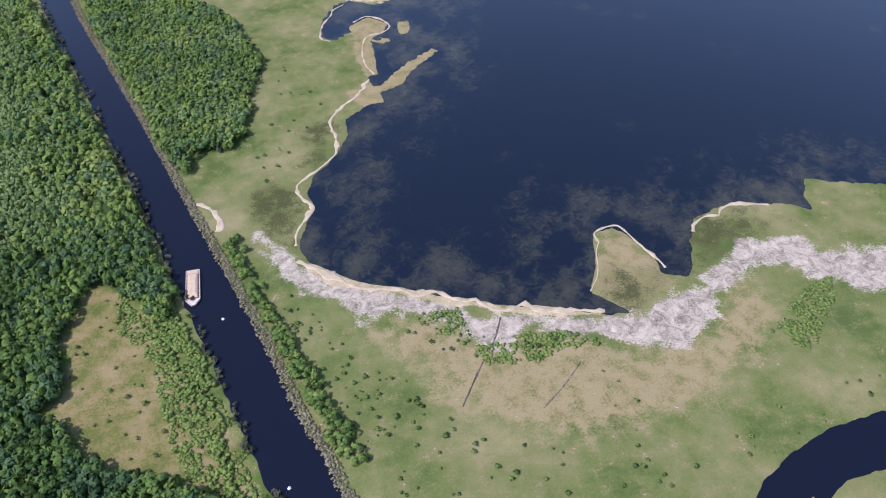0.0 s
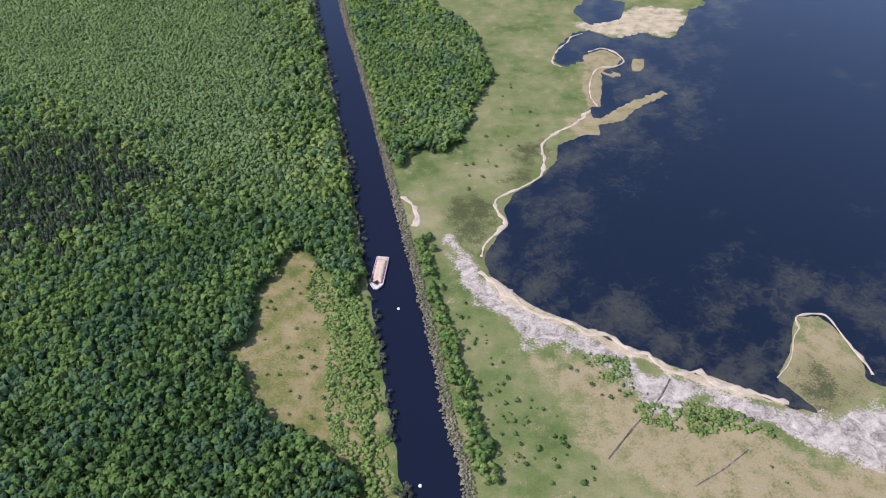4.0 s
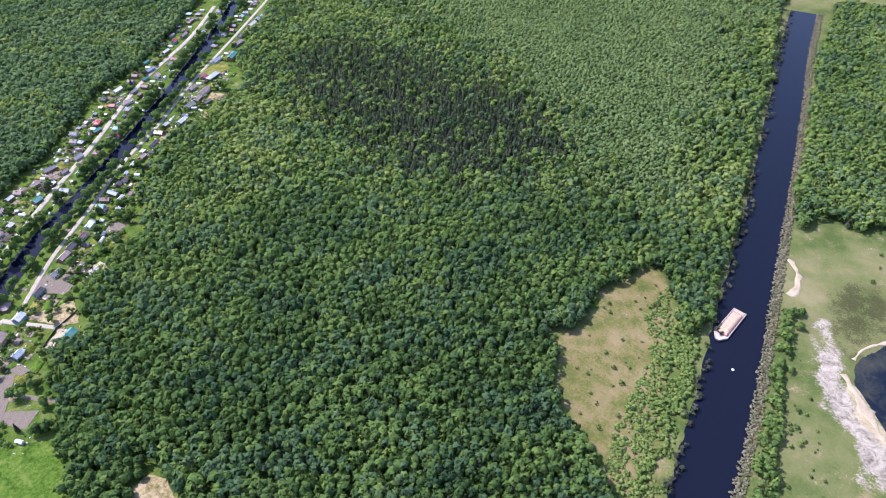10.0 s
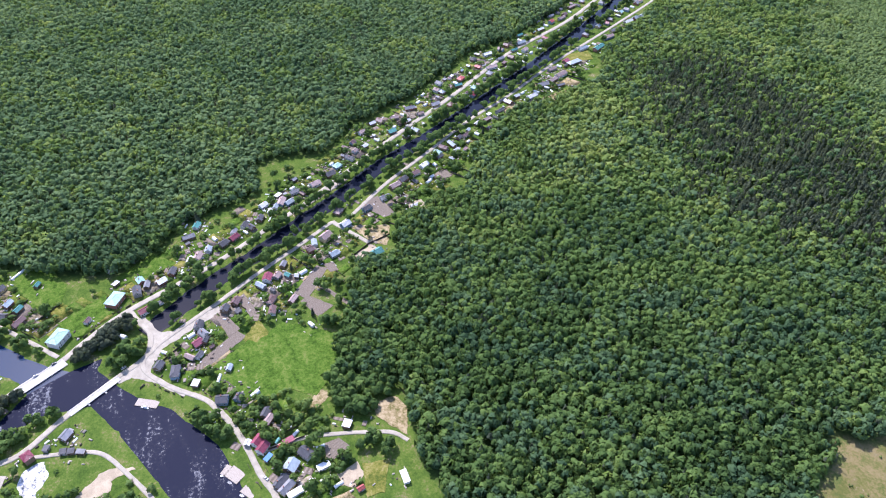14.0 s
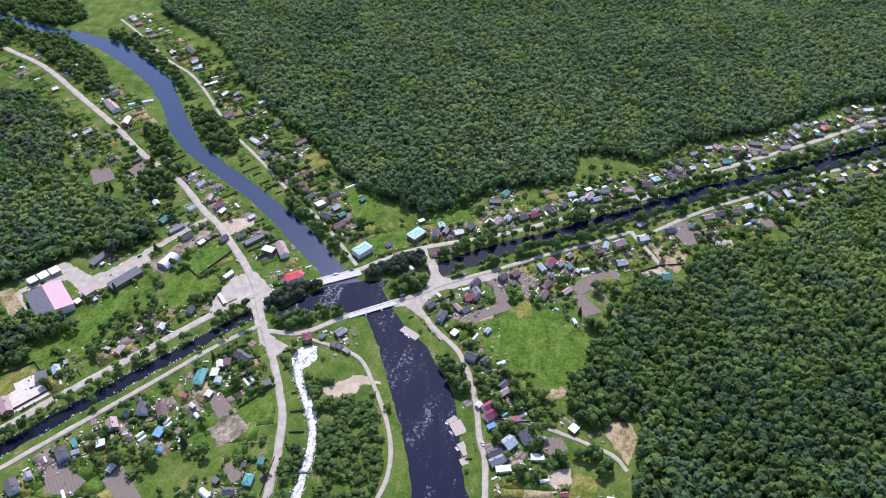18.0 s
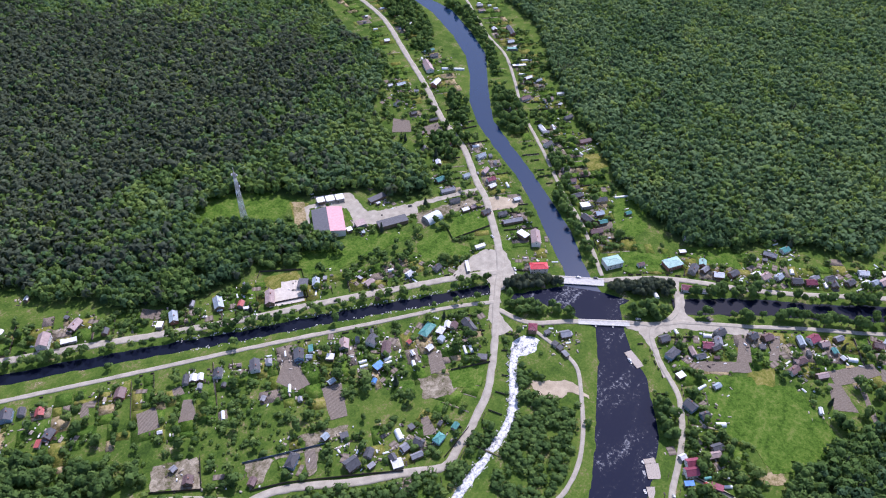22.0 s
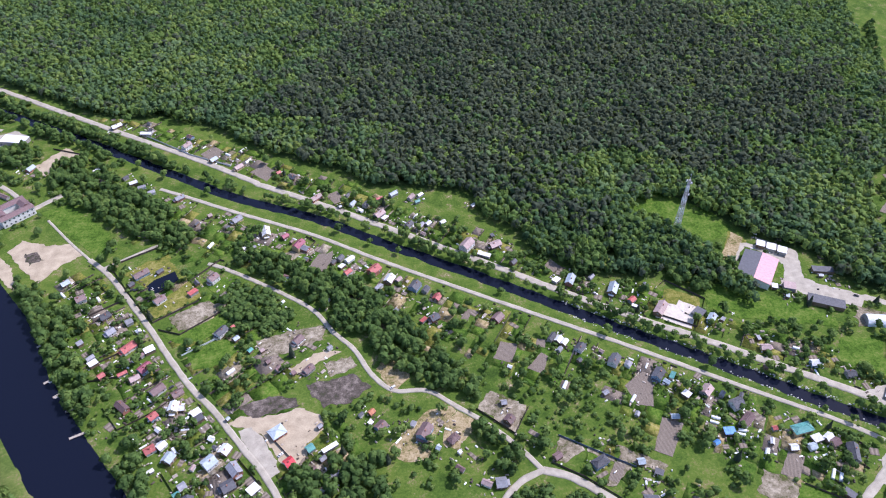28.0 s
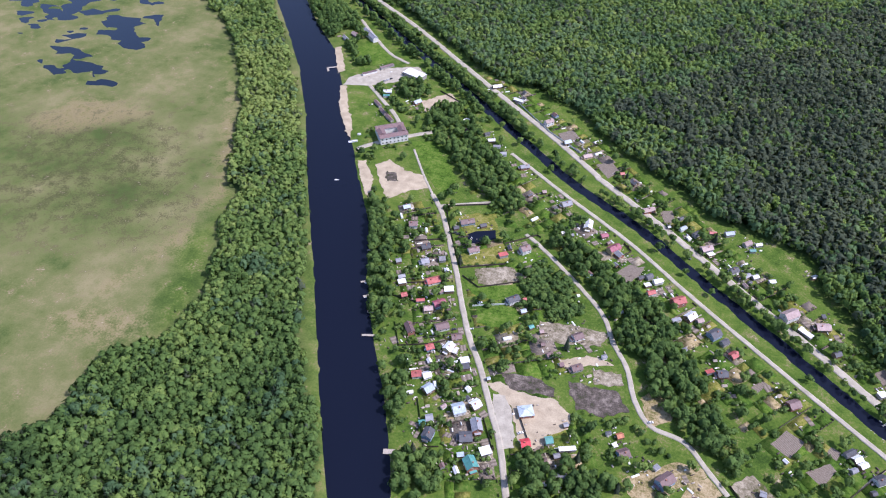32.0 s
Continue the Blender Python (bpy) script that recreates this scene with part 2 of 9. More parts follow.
def side_of(points, poly):
    """Signed distance of points (n, 2) to a closed outline: negative inside."""
    p, out, inside = np.asarray(points, float), np.full(len(points), 1e18), np.zeros(len(points), bool)
    q = np.asarray(poly, float)
    for a, b in zip(q, np.roll(q, -1, 0)):
        e = b - a
        w = p - a
        s = np.clip((w @ e) / max(e @ e, 1e-9), 0, 1)
        out = np.minimum(out, ((w - s[:, None] * e) ** 2).sum(1))
        cross = (a[1] > p[:, 1]) != (b[1] > p[:, 1])
        if abs(e[1]) > 1e-9:
            inside ^= cross & (p[:, 0] < a[0] + (p[:, 1] - a[1]) * e[0] / e[1])
    return np.where(inside, -1, 1) * np.sqrt(out)


def off_line(points, line):
    """Distance of points to an open line."""
    p, out, q = np.asarray(points, float), np.full(len(points), 1e18), np.asarray(line, float)
    for a, b in zip(q[:-1], q[1:]):
        e = b - a
        w = p - a
        s = np.clip((w @ e) / max(e @ e, 1e-9), 0, 1)
        out = np.minimum(out, ((w - s[:, None] * e) ** 2).sum(1))
    return np.sqrt(out)


def smooth_line(line, step=4.0):
    """A line rounded through its points (Catmull-Rom), every few metres."""
    q = np.asarray(line, float)
    q = np.vstack([2 * q[0] - q[1], q, 2 * q[-1] - q[-2]])
    out = []
    for i in range(1, len(q) - 2):
        n = max(1, int(np.linalg.norm(q[i + 1] - q[i]) / step))
        for s in np.arange(n) / n:
            a, b, c, d = q[i - 1 : i + 3]
            out.append(0.5 * (2 * b + (c - a) * s + (2 * a - 5 * b + 4 * c - d) * s**2 + (3 * b - 3 * c + d - a) * s**3))
    return np.array(out + [q[-2]])


def wave(points, size, seed=0):
    """Cheap smooth noise in -1..1 on the ground."""
    p = np.asarray(points, float) / size
    r = np.random.default_rng(seed)
    out = np.zeros(len(p))
    for k in range(5):
        a, ph, f = r.uniform(0, 6.283), r.uniform(0, 6.283, 2), r.uniform(0.7, 1.9)
        u, v = p[:, 0] * math.cos(a) + p[:, 1] * math.sin(a), p[:, 1] * math.cos(a) - p[:, 0] * math.sin(a)
        out += np.sin(f * u * 3 + ph[0] + 1.3 * np.sin(v * 2.1 + ph[1])) * np.cos(v * f * 1.7 + ph[1])
    return out / 3.0


# ---- materials ----
def material(name, rough=0.8, metal=0.0, spec=0.3):
    m = bpy.data.materials.new(name)
    m.use_nodes = True
    b = m.node_tree.nodes["Principled BSDF"]
    b.inputs["Roughness"].default_value, b.inputs["Metallic"].default_value, b.inputs["Specular IOR Level"].default_value = rough, metal, spec
    return m, m.node_tree.nodes, m.node_tree.links, b


def node(n, kind, **kw):
    x = n.new("ShaderNode" + kind)
    for k, v in kw.items():
        x.inputs[k.replace("_", " ")].default_value = v
    return x


def ramp(n, l, src, stops):
    r = n.new("ShaderNodeValToRGB")
    while len(r.color_ramp.elements) < len(stops):
        r.color_ramp.elements.new(0.5)
    for e, (p, c) in zip(r.color_ramp.elements, stops):
        e.position, e.color = p, (*c, 1)
    l.new(src, r.inputs[0])
    return r.outputs[0]


def mix(n, l, fac, a, b, mode="MIX"):
    x = n.new("ShaderNodeMix")
    x.data_type, x.blend_type = "RGBA", mode
    for sock, v in ((0, fac), (6, a), (7, b)):
        if isinstance(v, bpy.types.NodeSocket):
            l.new(v, x.inputs[sock])
        elif sock == 0:
            x.inputs[0].default_value = v
        else:
            x.inputs[sock].default_value = (*v, 1)
    return x.outputs[2]


def calc(n, l, op, a, b=0.0):
    x = n.new("ShaderNodeMath")
    x.operation, x.use_clamp = op, False
    for i, v in enumerate((a, b)):
        if isinstance(v, bpy.types.NodeSocket):
            l.new(v, x.inputs[i])
        else:
            x.inputs[i].default_value = v
    return x.outputs[0]


def spots(n, l, scale, detail=4.0, rough=0.6):
    """Noise on true position, in lumps of about 1/scale metres."""
    g = n.new("ShaderNodeNewGeometry")
    t = node(n, "TexNoise", Scale=scale, Detail=detail, Roughness=rough)
    l.new(g.outputs["Position"], t.inputs["Vector"])
    return t.outputs["Fac"]


def bumped(n, l, b, height, strength=0.4, distance=0.1):
    x = node(n, "Bump", Strength=strength, Distance=distance)
    l.new(height, x.inputs["Height"])
    l.new(x.outputs[0], b.inputs["Normal"])


def grainy(name, dark, light, scale=3.0, rough=0.8, metal=0.0, spec=0.3, fine=25.0):
    """A plain surface with stains at one scale and grain at another."""
    m, n, l, b = material(name, rough, metal, spec)
    big, small = spots(n, l, scale), spots(n, l, fine, 2.0)
    c = ramp(n, l, calc(n, l, "ADD", calc(n, l, "MULTIPLY", big, 0.65), calc(n, l, "MULTIPLY", small, 0.35)), [(0.32, dark), (0.68, light)])
    l.new(c, b.inputs["Base Color"])
    bumped(n, l, b, small, 0.3, 0.03)
    return m


def leafy(name, stops, hue=0.0):
    """Foliage: each leaf clump has its own shade, each tree its own tint."""
    m, n, l, b = material(name, 0.85, 0.0, 0.06)
    g = n.new("ShaderNodeNewGeometry")
    a = n.new("ShaderNodeAttribute")
    a.attribute_name = "tint"
    o = n.new("ShaderNodeObjectInfo")
    f = calc(n, l, "ADD", a.outputs["Fac"], calc(n, l, "MULTIPLY", calc(n, l, "SUBTRACT", g.outputs["Random Per Island"], 0.5), 0.2))
    f = calc(n, l, "ADD", f, calc(n, l, "MULTIPLY", calc(n, l, "SUBTRACT", o.outputs["Random"], 0.5), hue))
    c = ramp(n, l, f, stops)
    l.new(c, b.inputs["Base Color"])
    v = n.new("ShaderNodeAttribute")
    v.attribute_name = "bulge"
    w = n.new("ShaderNodeVectorTransform")
    w.vector_type, w.convert_from, w.convert_to = "NORMAL", "OBJECT", "WORLD"
    l.new(v.outputs["Vector"], w.inputs[0])
    k = n.new("ShaderNodeVectorMath")
    k.operation = "MULTIPLY_ADD"
    k.inputs[1].default_value = (0.28, 0.28, 0.28)
    l.new(g.outputs["Normal"], k.inputs[0])
    l.new(w.outputs[0], k.inputs[2])
    u = n.new("ShaderNodeVectorMath")
    u.operation = "NORMALIZE"
    l.new(k.outputs[0], u.inputs[0])
    l.new(u.outputs[0], b.inputs["Normal"])
    t = n.new("ShaderNodeBsdfTranslucent")
    l.new(mix(n, l, 1.0, c, (1.0, 1.0, 0.55), "MULTIPLY"), t.inputs["Color"])
    s = n.new("ShaderNodeMixShader")
    s.inputs[0].default_value = 0.4
    l.new(b.outputs[0], s.inputs[1])
    l.new(t.outputs[0], s.inputs[2])
    l.new(s.outputs[0], n["Material Output"].inputs["Surface"])
    return m


LEAF = leafy("leaves", [(0.0, (0.045, 0.085, 0.03)), (0.3, (0.088, 0.155, 0.047)), (0.55, (0.13, 0.212, 0.061)), (0.8, (0.188, 0.272, 0.075)), (1.0, (0.26, 0.33, 0.1))], 0.12)
# aspen green with extra blue in the colour, standing for distant haze
ASPEN_HAZED = leafy("aspen_leaves", [(0.0, (0.048, 0.095, 0.046)), (0.35, (0.083, 0.15, 0.07)), (0.65, (0.122, 0.2, 0.092)), (1.0, (0.18, 0.265, 0.115))], 0.0)
# young birch green, paled further in the colour to stand for haze
YOUNG_HAZED = leafy("young_leaves", [(0.0, (0.125, 0.195, 0.08)), (0.5, (0.19, 0.275, 0.105)), (1.0, (0.255, 0.34, 0.135))], 0.0)
NEEDLE = leafy("needles", [(0.0, (0.058, 0.08, 0.058)), (0.5, (0.09, 0.114, 0.076)), (1.0, (0.122, 0.15, 0.09))], 0.1)


def turf(name, tones, scale=0.09, fine=0.9):
    """Grass or bare ground: patches, tufts and worn spots at three sizes."""
    m, n, l, b = material(name, 0.95, 0.0, 0.03)
    big, mid_s, small = spots(n, l, scale, 3.0), spots(n, l, scale * 4, 4.0, 0.7), spots(n, l, fine, 4.0, 0.75)
    f = calc(n, l, "ADD", calc(n, l, "ADD", calc(n, l, "MULTIPLY", big, 0.4), calc(n, l, "MULTIPLY", mid_s, 0.3)), calc(n, l, "MULTIPLY", small, 0.3))
    k = len(tones)
    l.new(ramp(n, l, f, [(0.4 + 0.2 * i / (k - 1), c) for i, c in enumerate(tones)]), b.inputs["Base Color"])
    bumped(n, l, b, small, 0.8, 0.5)
    return m


BARK = grainy("bark", (0.06, 0.045, 0.035), (0.2, 0.17, 0.13), 4.0)
SAND = grainy("pale_sand", (0.26, 0.208, 0.138), (0.49, 0.405, 0.285), 0.1, fine=1.2)
GRAVEL = grainy("gravel_road", (0.25, 0.225, 0.178), (0.45, 0.405, 0.325), 0.15, fine=2.0)


def water_material(name, deep, weed_colour, ripple, rough, foam=0.0, spec=0.34):
    """Dark water: drowned weed where it is shallow, small ripples, streaks of painted sun glint where it runs fast."""
    m, n, l, b = material(name, rough, 0.0, 0.5)
    a = n.new("ShaderNodeAttribute")
    a.attribute_name = "weed"
    g = n.new("ShaderNodeNewGeometry")
    t = node(n, "TexNoise", Scale=0.11, Detail=9.0, Roughness=0.78, Distortion=1.1)
    l.new(g.outputs["Position"], t.inputs["Vector"])
    f = calc(n, l, "ADD", calc(n, l, "MULTIPLY", t.outputs["Fac"], 0.9), calc(n, l, "MULTIPLY", a.outputs["Fac"], 0.42))
    c = ramp(n, l, f, [(0.0, deep), (0.55, deep), (1.0, weed_colour)])
    # pale streaks mixed into the colour stand for sun glinting on ripples
    if foam:
        mp = n.new("ShaderNodeMapping")
        mp.inputs["Rotation"].default_value, mp.inputs["Scale"].default_value = (0, 0, radians(-22)), (0.018, 0.07, 1)
        l.new(g.outputs["Position"], mp.inputs["Vector"])
        st = node(n, "TexNoise", Scale=1.0, Detail=4.0, Roughness=0.6, Distortion=0.6)
        l.new(mp.outputs[0], st.inputs["Vector"])
        flow = calc(n, l, "ADD", calc(n, l, "MULTIPLY", st.outputs["Fac"], 0.5), calc(n, l, "MULTIPLY", spots(n, l, 0.42, 5.0, 0.75), 0.5))
        c = mix(n, l, ramp(n, l, flow, [(0.0, (0, 0, 0)), (0.565, (0, 0, 0)), (0.67, (foam,) * 3)]), c, (0.55, 0.57, 0.62))
        l.new(ramp(n, l, flow, [(0.5, (rough,) * 3), (0.68, (0.33,) * 3)]), b.inputs["Roughness"])
    l.new(c, b.inputs["Base Color"])
    b.inputs["IOR"].default_value = 1.33
    b.inputs["Specular IOR Level"].default_value = spec
    bumped(n, l, b, spots(n, l, 1.1, 3.0), 0.35, ripple)
    return m


LAKE = water_material("lake_water", (0.003, 0.006, 0.013), (0.055, 0.054, 0.034), 0.012, 0.05, 0.0, 1.0)
RIVER = water_material("river_water", (0.006, 0.008, 0.017), (0.016, 0.015, 0.014), 0.012, 0.08)
# the reflected sky's blue is put into the upper river's base colour
SKY_TINTED_RIVER = water_material("upper_river_water", (0.008, 0.026, 0.064), (0.02, 0.034, 0.062), 0.03, 0.12, 0.0, 0.9)
# its white flecks are sun glitter painted into the colour
FAST_RIVER = water_material("fast_river_water", (0.005, 0.008, 0.026), (0.009, 0.012, 0.026), 0.05, 0.5, 0.5, 0.07)


# ---- the land: one sheet, low where there is water ----
LAKE_OUTLINE = LAKE_NORTH + LAKE_SOUTH + [(1600, 520), (1750, 1580), (440, 1750)]
CANAL_OUTLINE = CANAL_LEFT + CANAL_RIGHT + [(-560, 2500), (-620, 2510)]
RIVER_OUTLINE = RIVER_LEFT + RIVER_RIGHT
SOUTH_OUTLINE = SOUTHRIVER_LEFT + SOUTHRIVER_RIGHT + [(1220, -1710), (1290, -1680)]
OXBOW_OUTLINE = OXBOW_LEFT + [(580, 245), (600, 190)] + OXBOW_RIGHT
BASIN = [(x * 1.75, y * 1.75) for x, y in ((-129, -36), (-50, -50), (66, -117), (90, -108), (60, -30), (120, 50), (186, 86), (158, 95), (80, 70), (18, 120), (-16, 131), (-50, 60), (-136, -11))]
STREAMS = [(smooth_line(CANAL_EAST), 9.6), (smooth_line(CANAL_WEST), 5.7), (smooth_line(RAPIDS), 3.0)]
WATER_LEVEL = -0.6


def shore(p):
    """Distance to the nearest water's edge: negative in the water."""
    d = np.full(len(p), 1e9)
    for outline in (LAKE_OUTLINE, CANAL_OUTLINE, RIVER_OUTLINE, SOUTH_OUTLINE, OXBOW_OUTLINE, BASIN, SPIT_POOL, MILL_POOL):
        d = np.minimum(d, side_of(p, outline))
    for line, half in STREAMS:
        d = np.minimum(d, off_line(p, line) - half)
    q = np.asarray(p, float)
    lumps = wave(q, 62, 71) + 0.7 * wave(q, 24, 72) + 0.35 * wave(q, 10, 73)
    d = np.minimum(d, np.maximum((0.16 - lumps) * 14, 0.35 * (side_of(q, POOL_FIELD) + 30)))
    for isle in ISLES:
        d = np.maximum(d, -side_of(p, isle))
    return d


def soft(d, width):
    return np.clip(0.5 - d / width, 0, 1)


rings = np.concatenate([[0, 70, 120], np.geomspace(180, 1480, 250), [1650, 2000, 2600, 3400, 4700]])
turns = np.linspace(0, 2 * math.pi, 700, endpoint=False)
gx = (rings[1:, None] * np.cos(turns)).ravel()
gy = (rings[1:, None] * np.sin(turns)).ravel()
land_xy = np.column_stack([gx, gy])
near_shore = shore(land_xy)
edge = near_shore + 1.5 * wave(land_xy, 16, 1) + 0.9 * wave(land_xy, 7, 2)
land_z = np.clip(edge * 0.2 - 0.6, -2.0, 0.0) + np.where(edge > 4, 0.12 * wave(land_xy, 50, 3), 0)
land_z[np.hypot(gx, gy) > 1600] = np.minimum(land_z[np.hypot(gx, gy) > 1600], 0)

WOOD_MAIN = WOOD_MAIN_EDGE + WOOD_MAIN_VILLAGE
WOOD_WEST = WOOD_WEST_NORTH + WOOD_WEST_SOUTH
ragged = 9 * wave(land_xy, 38, 5) + 4.5 * wave(land_xy, 14, 6)
woods = np.zeros(len(land_xy))
for poly in (WOOD_MAIN, WOOD_CANAL, WOOD_NORTH, WOOD_WEST, WOOD_STRIP):
    woods = np.maximum(woods, soft(side_of(land_xy, poly) + 0.5 * ragged, 7))
open_country = np.clip((land_xy[:, 0] * 0.8 + land_xy[:, 1] * 0.4 - 35) / 105, 0, 1)
bog = soft(side_of(land_xy, BOG) + ragged, 18)
mud = soft(side_of(land_xy, MUD) + ragged, 22)
sand = np.maximum(soft(side_of(land_xy, SAND_SHORE) + 0.4 * ragged, 6), 0.8 * soft(side_of(land_xy, SAND_SPIT) + 0.8 * ragged, 14))
marsh = np.max([0.42 * soft(side_of(land_xy, MARSH_SOUTH) + 1.5 * ragged, 110)] + [0.75 * soft(side_of(land_xy, q) + 1.2 * ragged, 34) for q in (MARSH, MARSH_INLET, MARSH_EAST, MARSH_ISLE)], 0)
open_country = open_country * (1 - 0.75 * soft(side_of(land_xy, MARSH_RIM) + 0.8 * ragged, 24))
cover_a = np.column_stack([np.maximum(bog, open_country), mud, sand, marsh])
tan = np.max([soft(side_of(land_xy, q) + ragged, 30) for q in (TAN_A, TAN_B, TAN_C, TAN_D, TAN_E)] + [1.6 * soft(side_of(land_xy, q), 8) for q in ISLES], 0)
cover_b = np.column_stack([woods, tan, bog, np.ones(len(woods))])

m, n, l, b = material("land", 0.95, 0.0, 0.04)
A, B = n.new("ShaderNodeAttribute"), n.new("ShaderNodeAttribute")
A.attribute_name, B.attribute_name = "cover_a", "cover_b"
sa, sb = n.new("ShaderNodeSeparateColor"), n.new("ShaderNodeSeparateColor")
l.new(A.outputs["Color"], sa.inputs[0])
l.new(B.outputs["Color"], sb.inputs[0])
big, mid, fine = spots(n, l, 0.012, 4.0), spots(n, l, 0.07, 4.0), spots(n, l, 0.5, 5.0, 0.75)
tone = calc(n, l, "ADD", calc(n, l, "MULTIPLY", mid, 0.5), calc(n, l, "MULTIPLY", fine, 0.5))
lawn = ramp(n, l, calc(n, l, "ADD", calc(n, l, "MULTIPLY", tone, 0.75), calc(n, l, "MULTIPLY", big, 0.25)), [(0.38, (0.03, 0.06, 0.012)), (0.46, (0.06, 0.108, 0.018)), (0.54, (0.1, 0.148, 0.027)), (0.61, (0.16, 0.17, 0.05)), (0.69, (0.24, 0.205, 0.1))])
dry = ramp(n, l, calc(n, l, "ADD", calc(n, l, "MULTIPLY", big, 0.6), calc(n, l, "MULTIPLY", tone, 0.4)), [(0.39, (0.066, 0.096, 0.028)), (0.46, (0.108, 0.13, 0.043)), (0.545, (0.156, 0.158, 0.066)), (0.64, (0.235, 0.205, 0.108))])
drift = node(n, "TexNoise", Scale=0.08, Detail=9.0, Roughness=0.78, Distortion=1.0)
l.new(n.new("ShaderNodeNewGeometry").outputs["Position"], drift.inputs["Vector"])
pale = ramp(n, l, calc(n, l, "ADD", calc(n, l, "MULTIPLY", drift.outputs["Fac"], 0.75), calc(n, l, "MULTIPLY", fine, 0.25)), [(0.37, (0.1, 0.09, 0.068)), (0.45, (0.22, 0.19, 0.15)), (0.52, (0.34, 0.297, 0.238)), (0.64, (0.49, 0.43, 0.345))])
brown = ramp(n, l, calc(n, l, "ADD", calc(n, l, "MULTIPLY", tone, 0.7), calc(n, l, "MULTIPLY", spots(n, l, 0.03, 3.0), 0.3)), [(0.38, (0.06, 0.09, 0.024)), (0.46, (0.125, 0.125, 0.038)), (0.53, (0.2, 0.162, 0.075)), (0.63, (0.29, 0.225, 0.12))])
buff = ramp(n, l, tone, [(0.36, (0.12, 0.12, 0.045)), (0.5, (0.225, 0.185, 0.095)), (0.66, (0.34, 0.275, 0.165))])
wet = ramp(n, l, tone, [(0.3, (0.02, 0.025, 0.012)), (0.7, (0.085, 0.09, 0.035))])
beach = ramp(n, l, tone, [(0.36, (0.22, 0.19, 0.1)), (0.5, (0.34, 0.28, 0.175)), (0.7, (0.52, 0.43, 0.3))])
floor_c = ramp(n, l, tone, [(0.3, (0.03, 0.05, 0.016)), (0.7, (0.06, 0.1, 0.03))])


def frayed(mask, by=0.9, sharp=3.0):
    """A mask with an edge broken up by the grain of the ground."""
    x = calc(n, l, "ADD", mask, calc(n, l, "MULTIPLY", calc(n, l, "SUBTRACT", tone, 0.5), by * 2.2))
    x = calc(n, l, "ADD", calc(n, l, "MULTIPLY", calc(n, l, "SUBTRACT", x, 0.5), sharp), 0.5)
    return calc(n, l, "MINIMUM", calc(n, l, "MAXIMUM", x, 0.0), 1.0)


c = mix(n, l, sa.outputs[0], lawn, dry)
c = mix(n, l, frayed(sb.outputs[1], 1.6, 1.4), c, buff)
c = mix(n, l, frayed(sb.outputs[2], 2.0, 1.6), c, brown)
c = mix(n, l, frayed(A.outputs["Alpha"], 2.0, 2.0), c, wet)
c = mix(n, l, frayed(sa.outputs[1], 1.2, 4.0), c, pale)
c = mix(n, l, frayed(sa.outputs[2], 1.6), c, beach)
c = mix(n, l, sb.outputs[0], c, floor_c)
l.new(c, b.inputs["Base Color"])
bumped(n, l, b, fine, 0.6, 0.6)
LAND = m

nr, na = len(rings) - 1, len(turns)
i, j = np.meshgrid(np.arange(nr - 1), np.arange(na), indexing="ij")
quads = np.stack([i * na + j, (i + 1) * na + j, (i + 1) * na + (j + 1) % na, i * na + (j + 1) % na], -1).reshape(-1, 4)
ground = mesh_from("ground", np.column_stack([land_xy, land_z]), quads, LAND, [("cover_a", cover_a), ("cover_b", cover_b)])
tagged(ground, "low green land with meadows, bog and forest floor", "ground", kind="structure")
ground.data.polygons.foreach_set("use_smooth", np.ones(len(quads), bool))


def sheet(name, outline, z, mat, label):
    bm = bmesh.new()
    bm.faces.new([bm.verts.new((x, y, z)) for x, y in outline])
    bmesh.ops.triangulate(bm, faces=bm.faces[:])
    ob = part(name, bm, mat)
    if ob.data.polygons[0].normal.z < 0:
        ob.data.flip_normals()
    return tagged(ob, label, "water", kind="structure")


def grown(line, half):
    q = np.asarray(line, float)
    d = np.gradient(q, axis=0)
    d /= np.linalg.norm(d, axis=1)[:, None]
    s = np.column_stack([-d[:, 1], d[:, 0]]) * half
    return np.vstack([q + s, (q - s)[::-1]])


wx, wy = np.meshgrid(np.arange(-20, 1580, 8.0), np.arange(320, 1580, 8.0), indexing="ij")
lake_xy = np.column_stack([wx.ravel(), wy.ravel()])
depth = -shore(lake_xy)
weed = np.clip(1.15 - depth / 105, 0, 1) * np.clip(0.5 + 0.55 * wave(lake_xy, 52, 21) + 0.35 * wave(lake_xy, 20, 22), 0, 1)
weed = np.maximum(weed, 0.75 * np.clip(1.1 * wave(lake_xy, 105, 23) + 0.5 * wave(lake_xy, 32, 24) - 0.55, 0, 1))
ni, nj = wx.shape
i, j = np.meshgrid(np.arange(ni - 1), np.arange(nj - 1), indexing="ij")
lake = mesh_from("lake_water", np.column_stack([lake_xy, np.full(len(lake_xy), WATER_LEVEL)]), np.stack([i * nj + j, (i + 1) * nj + j, (i + 1) * nj + j + 1, i * nj + j + 1], -1).reshape(-1, 4), LAKE, [("weed", weed)])
tagged(lake, "dark blue lake water with drowned weed", "water", kind="structure")


